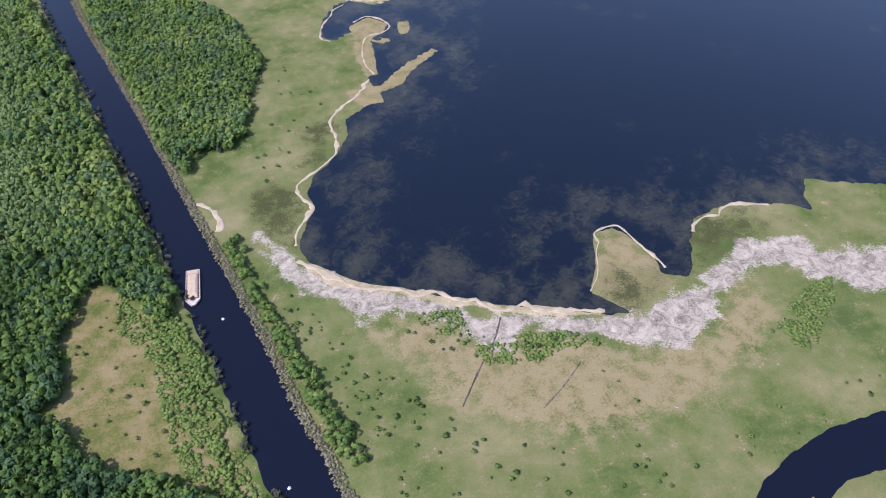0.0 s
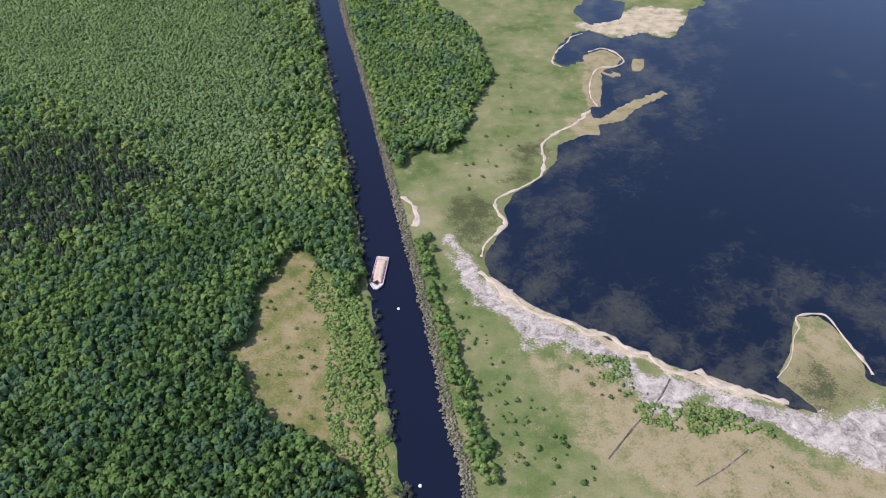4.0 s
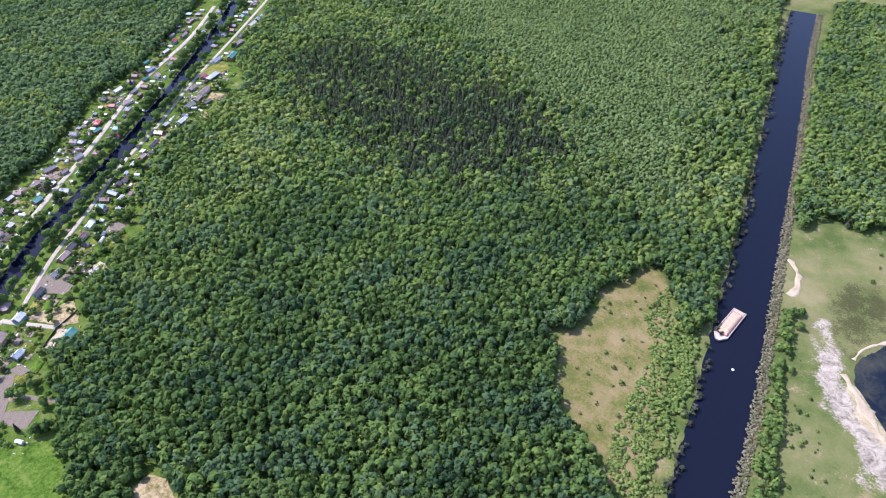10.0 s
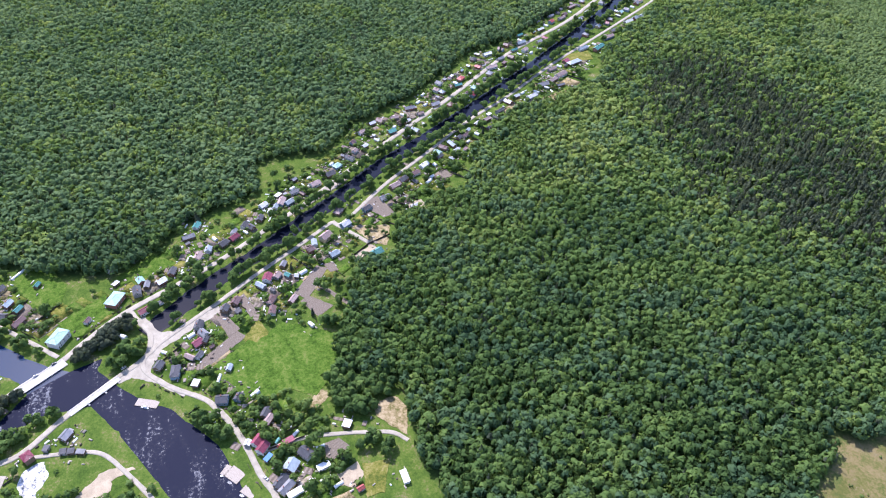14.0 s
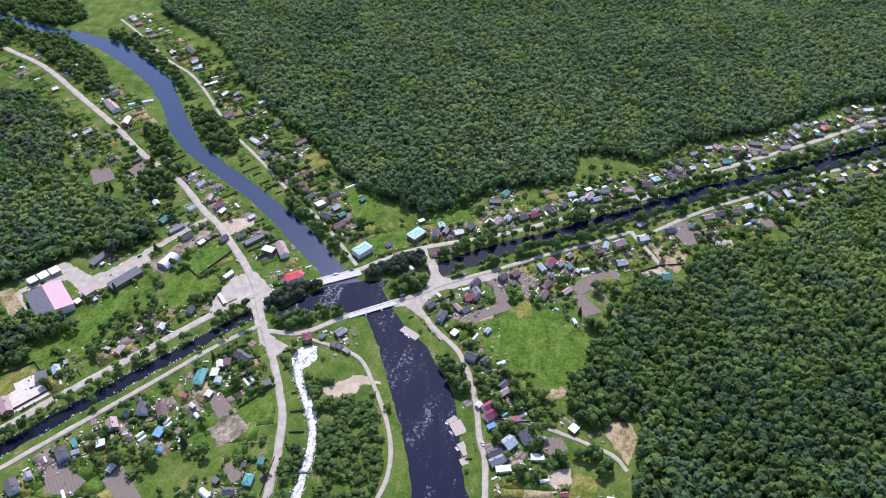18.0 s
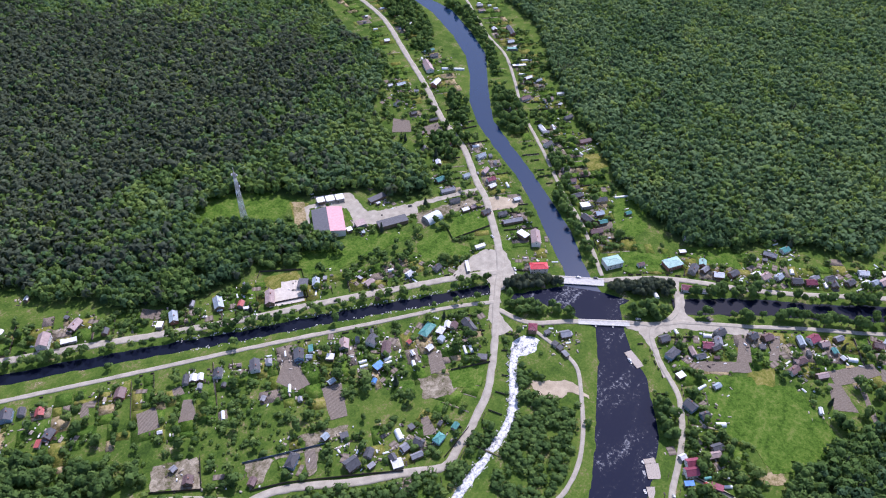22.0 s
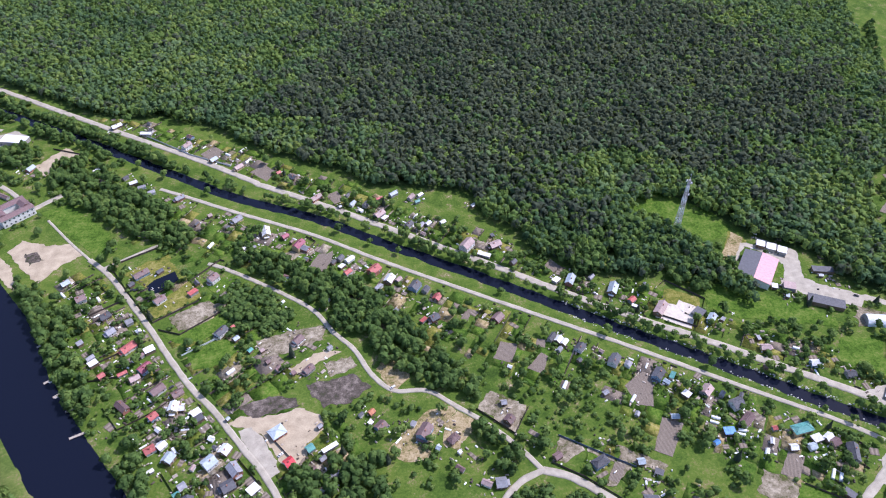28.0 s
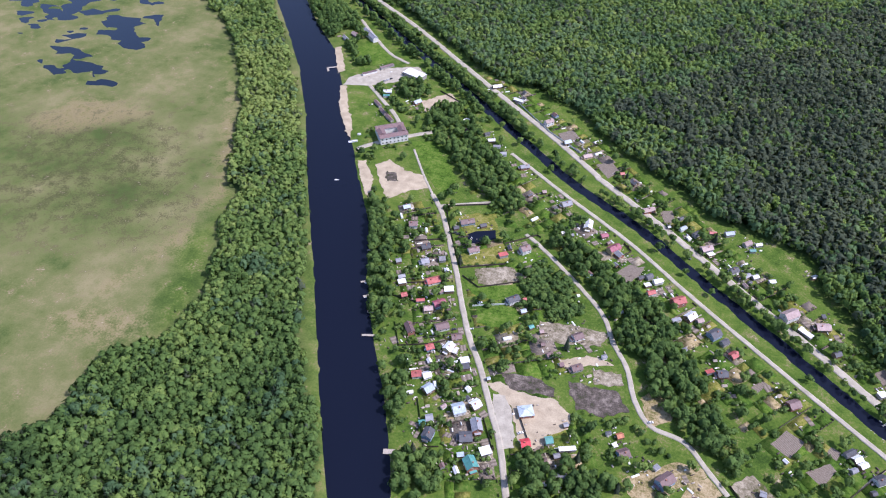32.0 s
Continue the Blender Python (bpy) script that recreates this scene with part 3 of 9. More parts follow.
def ribbon(name, line, half, z, mat, label, category, ragged_by=0.0, kind="structure"):
    """A strip along a line, its edges a little uneven."""
    q = smooth_line(line, 4.0)
    d = np.gradient(q, axis=0)
    d /= np.linalg.norm(d, axis=1)[:, None] + 1e-9
    s = np.column_stack([-d[:, 1], d[:, 0]])
    rows = []
    for f in (-1.06, -1, -0.5, 0, 0.5, 1, 1.06):
        thin = 0.25 + 1.15 * np.abs(wave(q, 34, 60)) + 0.5 * np.abs(wave(q, 11, 61)) if ragged_by > 0.9 else 1.0
        w = thin * half * f * (1 + ragged_by * (wave(q, 10, 40 + (f > 0)) + 0.5 * wave(q, 4.5, 50 + (f > 0))))
        rise = 0.06 * (1 - abs(f)) if abs(f) <= 1 else -0.9
        rows.append(np.column_stack([q + s * w[:, None], np.full(len(q), z + rise)]))
    v = np.stack(rows, 1).reshape(-1, 3)
    i, j = np.meshgrid(np.arange(len(q) - 1), np.arange(6), indexing="ij")
    f = np.stack([i * 7 + j, i * 7 + j + 1, (i + 1) * 7 + j + 1, (i + 1) * 7 + j], -1).reshape(-1, 4)
    ob = mesh_from(name, v, f[:, ::-1], mat)
    if ob.data.polygons[2].normal.z < 0:
        ob.data.flip_normals()
    return tagged(ob, label, category, kind=kind)


for name, line, half in (("canal_water", [((a[0] + c[0]) / 2, (a[1] + c[1]) / 2) for a, c in ((CANAL_LEFT[0], CANAL_RIGHT[-1]), (CANAL_LEFT[3], CANAL_RIGHT[-4]), (CANAL_LEFT[7], CANAL_RIGHT[5]), (CANAL_LEFT[-1], CANAL_RIGHT[0]))], 46),):
    ribbon(name, line, half, WATER_LEVEL + 0.005, RIVER, "dark brown water of a straight canal", "water")
k_bridge = min(range(len(RIVER_RIGHT)), key=lambda i: math.hypot(RIVER_RIGHT[i][0] + 465, RIVER_RIGHT[i][1] + 159))
k_left = min(range(len(RIVER_LEFT)), key=lambda i: math.hypot(RIVER_LEFT[i][0] + 445, RIVER_LEFT[i][1] + 193))
UPSTREAM, DOWNSTREAM = RIVER_LEFT[: k_left + 1] + RIVER_RIGHT[k_bridge:], RIVER_LEFT[k_left:] + RIVER_RIGHT[: k_bridge + 1]
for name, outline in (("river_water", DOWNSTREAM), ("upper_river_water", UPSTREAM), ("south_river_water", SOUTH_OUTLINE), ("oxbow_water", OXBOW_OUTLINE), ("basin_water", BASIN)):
    sheet(name, outline, WATER_LEVEL, FAST_RIVER if name == "river_water" else SKY_TINTED_RIVER if name == "upper_river_water" else RIVER, "dark river water with small ripples")
for name, line, half in (("east_canal_water", CANAL_EAST, 14.5), ("west_canal_water", CANAL_WEST, 10)):
    ribbon(name, line, half, WATER_LEVEL, RIVER, "narrow dark canal between grassy banks", "water")
FOAM = grainy("foam", (0.0, 0.01, 0.02), (0.9, 0.9, 0.9), 0.4, 0.5, fine=1.2)
ribbon("rapids_water", RAPIDS, 3.6, WATER_LEVEL + 0.05, FOAM, "white foaming rapids below a weir", "water")
sheet("mill_pool_water", [(-360 + 1.3 * (x + 360), -178 + 1.3 * (y + 178)) for x, y in MILL_POOL], WATER_LEVEL + 0.03, FOAM, "white foaming pool below the mill")

# ---- roads ----
for name, line, half in (("road_north", ROAD_NORTH, 3.2), ("road_junction", ROAD_JUNCTION, 2.8), ("road_fork", ROAD_FORK, 2.2), ("road_sandy", ROAD_SANDY, 1.8), ("road_bank_south", ROAD_BANK_SOUTH, 1.9), ("road_bank_north", ROAD_BANK_NORTH, 3.2), ("road_bridge", ROAD_BRIDGE, 2.6), ("road_dam", ROAD_DAM, 2.2), ("road_east", ROAD_EAST, 1.9), ("road_river", ROAD_RIVER, 2.0), ("track_island", TRACK_ISLAND, 1.5), ("road_far_bank", ROAD_FAR_BANK, 1.7), ("road_village", ROAD_VILLAGE, 2.2), ("road_hotel", ROAD_HOTEL, 2.8), ("road_street", ROAD_STREET, 2.2), ("road_club", ROAD_CLUB, 2.0), ("road_lane", ROAD_LANE, 1.5), ("path_meadow", PATH_MEADOW, 1.1), ("road_drive", ROAD_DRIVE, 2.0), ("road_field", ROAD_FIELD, 1.5)):
    ribbon(name, line, half * 1.12, 0.34, GRAVEL, "pale gravel road with worn edges", "road", 0.15)

sheet("marsh_pool_water", [(560, -860), (1300, -860), (1300, -420), (560, -420)], WATER_LEVEL - 0.02, LAKE, "open blue pools in the marsh")


# ---- trees ----
def crown(seed, count, kind, swell=1.0):
    """Leaf clumps of one crown in unit size (radius 1, height 1): corner points (count, 3, 3)."""
    r = np.random.default_rng(seed)
    if kind == "broad":
        lobes = np.column_stack([r.normal(0, 0.36, (6, 2)), r.uniform(0.5, 0.78, 6)])
        lobes[0] = (0, 0, 0.72)
        k = r.integers(0, 6, count)
        d = r.normal(0, 1, (count, 3))
        d[:, 2] = np.abs(d[:, 2]) * 0.9 - 0.25
        d /= np.linalg.norm(d, axis=1)[:, None]
        c = lobes[k] + d * np.array([0.56, 0.56, 0.22]) * r.uniform(0.85, 1.1, (count, 1))
        out = d + np.array([0, 0, 0.25]) + r.normal(0, 0.27, (count, 3))
        size = swell * r.uniform(0.22, 0.38, count)
        tall = 0.42
    elif kind == "ovoid":
        d = r.normal(0, 1, (count, 3))
        d[:, 2] = np.abs(d[:, 2]) * 1.15 - 0.36
        d /= np.linalg.norm(d, axis=1)[:, None]
        lump = 1 + 0.2 * np.sin(3 * np.arctan2(d[:, 1], d[:, 0]) + r.uniform(0, 6)) * (1 - d[:, 2] ** 2)
        lump *= 1 - r.uniform(0.1, 0.5) * np.clip(d[:, 2], 0, 1) ** 1.5
        c = np.array([0, 0, 0.58]) + d * np.array([0.95, 0.95, 0.4]) * (lump * r.uniform(0.82, 1.1, count))[:, None]
        c[:, 2] = np.where(d[:, 2] > 0.75, c[:, 2] + r.uniform(0.02, 0.14), c[:, 2])
        out = d + r.normal(0, 0.3, (count, 3))
        size = swell * r.uniform(0.26, 0.46, count)
        tall = 0.34
    else:
        h = r.uniform(0.12, 1.0, count) ** 0.85
        a = r.uniform(0, 6.283, count)
        w = (1.02 - h) * r.uniform(0.6, 1.05, count)
        c = np.column_stack([np.cos(a) * w, np.sin(a) * w, h])
        out = np.column_stack([np.cos(a), np.sin(a), r.uniform(0.3, 1.0, count)]) + r.normal(0, 0.3, (count, 3))
        size = 0.14 + 0.34 * (1.05 - h)
        tall = 0.35
    out /= np.linalg.norm(out, axis=1)[:, None]
    u = np.cross(out, r.normal(0, 1, (count, 3)))
    u /= np.linalg.norm(u, axis=1)[:, None]
    v = np.cross(out, u)
    stretch = np.array([1, 1, tall])
    wide = (size * r.uniform(0.8, 1.25, count))[:, None]
    return np.stack([c + (u * a + v * bb) * wide * stretch + out * stretch * 0.07 * s for a, bb, s in ((-1.0, -0.75, -1), (1.05, -0.6, 1), (0.05, 1.25, -1))], 1)


SHAPES = {}


def bulge(t, kind):
    """Which way the crown's surface faces at each leaf clump."""
    d = np.column_stack([t[:, 0], t[:, 1], (t[:, 2] - 0.58) * 2.6 + 0.25]) if kind == "broad" else np.column_stack([t[:, 0], t[:, 1], (t[:, 2] - 0.56) * 1.9 + 0.12]) if kind == "ovoid" else np.column_stack([t[:, 0] * 1.6, t[:, 1] * 1.6, 0.25 + 0.5 * t[:, 2]])
    return d / (np.linalg.norm(d, axis=1)[:, None] + 1e-6)


def grow(name, xy, height, radius, tint, count, kind, mat, label, category="trees"):
    """A wood: all its crowns as one sheet of leaf clumps."""
    vs, ts, ns = [], [], []
    which = rng.integers(0, 8, len(xy))
    turn = rng.uniform(0, 6.283, len(xy))
    for k in range(8):
        key = (k, count, kind)
        if key not in SHAPES:
            SHAPES[key] = crown(100 + k, count, kind, 1.5 if count < 15 else 1.26 if count < 22 else 1.0).reshape(-1, 3)
        t, at = SHAPES[key], np.flatnonzero(which == k)
        ca, sa_ = np.cos(turn[at])[:, None], np.sin(turn[at])[:, None]
        x = (t[:, 0] * ca - t[:, 1] * sa_) * radius[at, None] + xy[at, 0, None]
        y = (t[:, 0] * sa_ + t[:, 1] * ca) * radius[at, None] + xy[at, 1, None]
        z = t[:, 2] * height[at, None]
        vs.append(np.stack([x, y, np.broadcast_to(z, x.shape)], -1).reshape(-1, 3))
        ts.append(np.repeat(tint[at], len(t)))
        d = bulge(t, kind)
        ns.append(np.stack([d[:, 0] * ca - d[:, 1] * sa_, d[:, 0] * sa_ + d[:, 1] * ca, np.broadcast_to(d[:, 2], ca.shape[:1] + d[:, 2].shape)], -1).reshape(-1, 3))
    v, t = np.concatenate(vs), np.concatenate(ts)
    ob = mesh_from(name, v, np.arange(len(v)).reshape(-1, 3), mat, [("tint", t), ("bulge", np.concatenate(ns))])
    return tagged(ob, label, category, kind="stuff")


def scatter(poly, step, keep=None, spread=0.62):
    """Points about step metres apart inside an outline."""
    q = np.asarray(poly, float)
    lo, hi = q.min(0), q.max(0)
    xs, ys = np.arange(lo[0], hi[0], step), np.arange(lo[1], hi[1], step * 0.87)
    g = np.stack(np.meshgrid(xs, ys, indexing="ij"), -1)
    g[:, 1::2, 0] += step / 2
    g = g.reshape(-1, 2) + rng.uniform(-spread, spread, (len(xs) * len(ys), 2)) * step
    g = g[np.hypot(g[:, 0], g[:, 1]) < 1385]
    g = g[side_of(g, poly) + 4.5 * wave(g, 38, 5) + 2.6 * wave(g, 14, 6) < 0]
    return g


def wood(name, poly, step, tall, label, spruce=None, tint=0.42, young=None, pines=False, aspen=0.3):
    """A forest: leafy trees, dark stands of conifers, low young growth in its own part. Crown colour pales with
    distance for haze.
    """
    g = scatter(poly, step)
    if young is not None:
        y = scatter(young, 4.0)
        y = y[side_of(y, poly) < -4]
        g = g[side_of(g, young) + 40 * wave(g, 60, 14) + 22 * wave(g, 20, 16) + rng.normal(0, 26, len(g)) > 0]
        y = y[side_of(y, young) + 40 * wave(y, 60, 14) + 22 * wave(y, 20, 16) + rng.normal(0, 26, len(y)) < 3]
    else:
        y = np.zeros((0, 2))
    sets = []
    for q in (g, y):
        if len(q):
            q = q[shore(q) > 3]
            for line, gap in ((ROAD_BANK_NORTH, 13), (ROAD_BANK_SOUTH, 8), (ROAD_NORTH, 9), (ROAD_BRIDGE, 9), (ROAD_EAST, 8), (ROAD_FAR_BANK, 7), (ROAD_SANDY, 7)):
                q = q[off_line(q, line) > gap]
        sets.append(q)
    g, y = sets
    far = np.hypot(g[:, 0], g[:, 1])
    dark = rng.random(len(g)) < 0.03 + 0.25 * (wave(g, 45, 17) > 0.62)
    if spruce is not None:
        stand = side_of(g, spruce) + (85 if pines else 30) * wave(g, 70 if pines else 52, 9) + 34 * wave(g, 21, 10)
        dark = rng.random(len(g)) < np.clip(0.5 - stand / 90, 0.04, 0.64 if pines else 0.8)
    shade = np.zeros(len(g)) if spruce is None else (0.05 if pines else 0.2) * np.clip(0.6 - stand / 90, 0, 1)
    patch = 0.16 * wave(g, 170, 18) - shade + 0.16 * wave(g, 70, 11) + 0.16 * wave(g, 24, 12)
    # crowns past 620 m are lightened in the colour, as haze would
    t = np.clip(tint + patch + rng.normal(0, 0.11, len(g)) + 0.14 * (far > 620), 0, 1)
    # crowns nearest the eye darkened in the colour, as backlit and free of haze
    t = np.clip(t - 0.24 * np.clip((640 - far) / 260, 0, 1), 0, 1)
    h = tall * rng.uniform(0.82, 1.14, len(g)) * (1 + 0.14 * wave(g, 70, 13) + 0.15 * wave(g, 22, 15))
    w = step * rng.uniform(0.45, 0.86, len(g))
    # share of bluish crowns: mixed aspen, and haze carried by their colour
    blue = rng.random(len(g)) < np.clip(aspen + 0.5 * wave(g, 60, 19), 0, 1)
    for pick, count, kind, mat in ((~dark & ~blue & (far < 620), 36, "ovoid", LEAF), (~dark & blue & (far < 620), 36, "ovoid", ASPEN_HAZED), (~dark & ~blue & (far >= 620), 18, "ovoid", LEAF), (~dark & blue & (far >= 620), 18, "ovoid", ASPEN_HAZED), (dark, 20, "ovoid" if pines else "conifer", NEEDLE)):
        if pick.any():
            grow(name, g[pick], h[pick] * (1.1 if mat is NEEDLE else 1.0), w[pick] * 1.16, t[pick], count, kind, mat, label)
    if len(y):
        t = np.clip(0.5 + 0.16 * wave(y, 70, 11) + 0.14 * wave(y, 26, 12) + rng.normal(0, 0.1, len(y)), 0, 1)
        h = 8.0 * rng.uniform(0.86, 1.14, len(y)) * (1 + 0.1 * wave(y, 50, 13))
        grow(name, y, h, rng.uniform(2.0, 3.1, len(y)), t, 12, "ovoid", YOUNG_HAZED, "dense stand of young birches, leaf colour paled for haze", "trees")


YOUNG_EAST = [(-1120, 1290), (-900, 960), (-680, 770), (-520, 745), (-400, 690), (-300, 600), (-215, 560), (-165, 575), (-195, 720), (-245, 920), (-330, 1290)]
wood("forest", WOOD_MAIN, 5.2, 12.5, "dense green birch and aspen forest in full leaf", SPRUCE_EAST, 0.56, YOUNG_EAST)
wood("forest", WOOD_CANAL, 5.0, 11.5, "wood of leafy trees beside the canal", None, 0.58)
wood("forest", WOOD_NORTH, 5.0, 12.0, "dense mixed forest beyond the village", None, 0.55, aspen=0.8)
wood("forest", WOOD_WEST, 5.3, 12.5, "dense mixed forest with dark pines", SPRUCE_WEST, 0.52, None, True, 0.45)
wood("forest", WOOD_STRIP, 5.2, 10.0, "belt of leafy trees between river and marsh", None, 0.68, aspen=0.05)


# ---- pieces of ground with an edge of their own ----
SAND_Z = 0.12
DIRT = turf("packed_dirt", [(0.075, 0.085, 0.028), (0.175, 0.148, 0.102), (0.265, 0.228, 0.165), (0.4, 0.35, 0.265)], 0.06)
BLACK_EARTH = turf("black_earth", [(0.04, 0.055, 0.02), (0.072, 0.06, 0.05), (0.12, 0.1, 0.085), (0.22, 0.185, 0.155)], 0.06)
STRAW = turf("mown_dry_grass", [(0.11, 0.115, 0.035), (0.23, 0.185, 0.09), (0.34, 0.27, 0.155), (0.42, 0.34, 0.21)])
DRY_LAWN = turf("yellow_lawn", [(0.07, 0.1, 0.02), (0.13, 0.14, 0.028), (0.19, 0.185, 0.045), (0.27, 0.235, 0.09)])
GREEN_LAWN = turf("green_lawn", [(0.034, 0.07, 0.011), (0.062, 0.122, 0.016), (0.094, 0.156, 0.024), (0.152, 0.184, 0.047)])
PAVING = grainy("pale_paving", (0.42, 0.37, 0.31), (0.64, 0.58, 0.5), 0.2, fine=1.2)
m, n, l, b = material("garden_soil", 0.95, 0.0, 0.1)
w = n.new("ShaderNodeTexWave")
w.inputs["Scale"].default_value, w.inputs["Distortion"].default_value = 0.35, 1.0
tc = n.new("ShaderNodeTexCoord")
l.new(tc.outputs["Object"], w.inputs["Vector"])
f = calc(n, l, "ADD", calc(n, l, "MULTIPLY", w.outputs["Fac"], 0.35), calc(n, l, "MULTIPLY", spots(n, l, 0.8), 0.65))
l.new(ramp(n, l, f, [(0.25, (0.12, 0.098, 0.078)), (0.75, (0.27, 0.225, 0.18))]), b.inputs["Base Color"])
bumped(n, l, b, w.outputs["Fac"], 0.6, 0.3)
SOIL = m
PATCHES = {
    "soil": ("vegetable_plot", SOIL, 0.25, "dug brown vegetable plot with furrows", "vegetable plot", ""),
    "sand": ("sandy_yard", SAND, 1.2, "bare pale sand with tyre tracks", "ground", "structure"),
    "dust": ("bare_yard", DIRT, 1.3, "bare trodden grey-brown dirt", "ground", "structure"),
    "black": ("earth_patch", BLACK_EARTH, 1.5, "bare dark peaty earth", "ground", "structure"),
    "straw": ("mown_lot", STRAW, 0.7, "straw-coloured mown lot", "ground", "structure"),
    "dry": ("yellow_lawn", DRY_LAWN, 0.7, "dry yellow-green lawn", "ground", "structure"),
    "lawn": ("green_lawn", GREEN_LAWN, 0.9, "bright green mown grass", "ground", "structure"),
    "gravel": ("gravel_yard", GRAVEL, 0.8, "pale gravel yard", "ground", "structure"),
    "pale": ("paved_yard", PAVING, 0.3, "pale concrete paving", "ground", "structure"),
}
LEVEL = [0.20]
PLOTS = []


def patch(kind, outline):
    """A thin slab of other ground, its outline a little uneven."""
    name, mat, rough_by, label, category, what = PATCHES[kind]
    q = np.asarray(outline, float)
    pts = []
    for a, c in zip(q, np.roll(q, -1, 0)):
        k = max(2, int(np.linalg.norm(c - a) / 2.5))
        pts += [a + (c - a) * s / k for s in range(k)]
    pts = np.array(pts)
    pts = pts + 1.5 * rough_by * (np.column_stack([wave(pts, 7, 31), wave(pts, 7, 32)]) + 0.5 * np.column_stack([wave(pts, 2.6, 33), wave(pts, 2.6, 34)]))
    LEVEL[0] += 0.001
    mid = pts.mean(0)
    e = q[1] - q[0]
    turn = math.atan2(e[1], e[0])
    back = Matrix.Rotation(-turn, 2)
    bm = bmesh.new()
    top = bm.faces.new([bm.verts.new((*(back @ Vector(p - mid)), 0)) for p in pts])
    top.normal_update()
    if top.normal.z < 0:
        top.normal_flip()
    low = bmesh.ops.extrude_face_region(bm, geom=[top])
    for v in low["geom"]:
        if isinstance(v, bmesh.types.BMVert):
            v.co.z -= 0.4
    bmesh.ops.recalc_face_normals(bm, faces=bm.faces[:])
    bmesh.ops.triangulate(bm, faces=[f for f in bm.faces if len(f.verts) > 4])
    ob = part(name, bm, mat)
    ob.matrix_world = pose(mid[0], mid[1], LEVEL[0], 0, 0, math.degrees(turn))
    tagged(ob, label, category, "vegetable plots" if kind == "soil" else "", what)
    if kind != "straw":
        PLOTS.append(q)


# ---- sand bars along the shore ----
ribbon("sand_bar", [(18, 510), (22, 530), (36, 551), (42, 563), (33, 583), (34, 603), (55, 620), (80, 644), (88, 677), (88, 711), (110, 739), (130, 757), (152, 791)], 2.1, SAND_Z, SAND, "pale wave-built sand bar", "sand", 0.95)
ribbon("sand_bar", [(125, 904), (114, 917), (123, 953), (140, 981), (147, 998), (165, 1012)], 1.5, SAND_Z, SAND, "pale wave-built sand bar", "sand", 0.95)
ribbon("sand_bar", [(162, 800), (156, 829), (162, 872), (175, 902), (199, 910), (213, 926), (205, 951), (188, 964), (166, 951)], 1.4, SAND_Z, SAND, "pale wave-built sand bar", "sand", 0.95)
ribbon("sand_bar", [(16, 490), (30, 474), (44, 459), (63, 439), (83, 432), (97, 427), (109, 415), (122, 417), (137, 405), (147, 396), (156, 397), (164, 384), (176, 377), (195, 379), (205, 368), (226, 362), (257, 352)], 3.6, SAND_Z, SAND, "pale wave-built sand bar", "sand", 0.95)
ribbon("sand_bar", [(255, 376), (272, 395), (284, 423), (291, 432), (292, 444), (303, 449), (319, 449), (323, 436), (326, 421), (330, 406), (333, 394), (334, 383)], 0.9, SAND_Z, SAND, "pale wave-built sand bar", "sand", 0.95)
ribbon("sand_bar", [(384, 419), (394, 430), (411, 436), (422, 433), (428, 440), (444, 445), (462, 439), (479, 433)], 2.1, SAND_Z, SAND, "pale wave-built sand bar", "sand", 0.95)
ribbon("sand_bar", [(-68, 601), (-56, 591), (-48, 569), (-50, 552)], 3.8, SAND_Z, SAND, "pale wave-built sand bar", "sand", 0.95)
ribbon("ditch", [(110, 295), (135, 326), (156, 350), (169, 371)], 0.7, 0.06, BLACK_EARTH, "narrow dark drainage ditch in the meadow", "ditch", 0.5)
ribbon("ditch", [(168, 276), (192, 291), (214, 308)], 0.5, 0.06, BLACK_EARTH, "narrow dark drainage ditch in the meadow", "ditch", 0.5)

# ---- yards, lawns and vegetable plots ----
patch("gravel", [(-497.6, -104.6), (-496.1, -94.8), (-473.7, -85.8), (-469.2, -73.5), (-480.5, -52.7), (-486.9, -34.5), (-479.5, -32.4), (-468.1, -53.9), (-457.2, -74.5), (-455.3, -80.1), (-450.1, -87.2), (-444.6, -98.7), (-426.6, -95.7), (-409.2, -78.1), (-400.3, -68.5), (-396.2, -71.5), (-421.2, -96.0), (-429.6, -108.5), (-426.2, -118.9), (-430.7, -121.4), (-439.6, -105.5), (-454.6, -94.2), (-465.4, -90.9), (-484.6, -98.2)])
patch("lawn", [(-315.3, -394.4), (-364.7, -388.8), (-393.7, -370.0), (-415.2, -350.2), (-412.5, -340.2), (-354.4, -360.7), (-334.0, -365.6), (-312.4, -384.1)])
patch("lawn", [(-301.6, -543.6), (-325.4, -561.9), (-355.6, -531.0), (-378.1, -505.3), (-387.1, -471.7), (-349.6, -465.0), (-340.4, -461.0), (-341.9, -496.2), (-305.8, -509.1), (-286.1, -511.5)])
patch("lawn", [(-407.5, -331.1), (-440.2, -322.4), (-428.7, -304.3), (-433.6, -284.9), (-424.3, -279.4), (-409.7, -296.8), (-390.1, -309.4)])
patch("gravel", [(-402.7, -461.7), (-430.4, -436.8), (-415.3, -398.4), (-451.7, -375.0), (-518.2, -334.2), (-514.3, -329.2), (-449.1, -368.1), (-407.8, -386.4), (-390.9, -397.3), (-406.2, -424.0), (-391.9, -447.8)])
patch("dust", [(-443.6, -359.1), (-506.0, -323.0), (-500.9, -316.9), (-459.0, -332.8), (-431.7, -339.6), (-433.1, -349.6)])
patch("dry", [(-380.6, -475.9), (-390.8, -458.9), (-361.9, -427.6), (-354.0, -419.0), (-347.9, -432.4)])
patch("lawn", [(-406.7, -423.6), (-413.8, -416.9), (-402.8, -401.2), (-392.8, -407.6)])
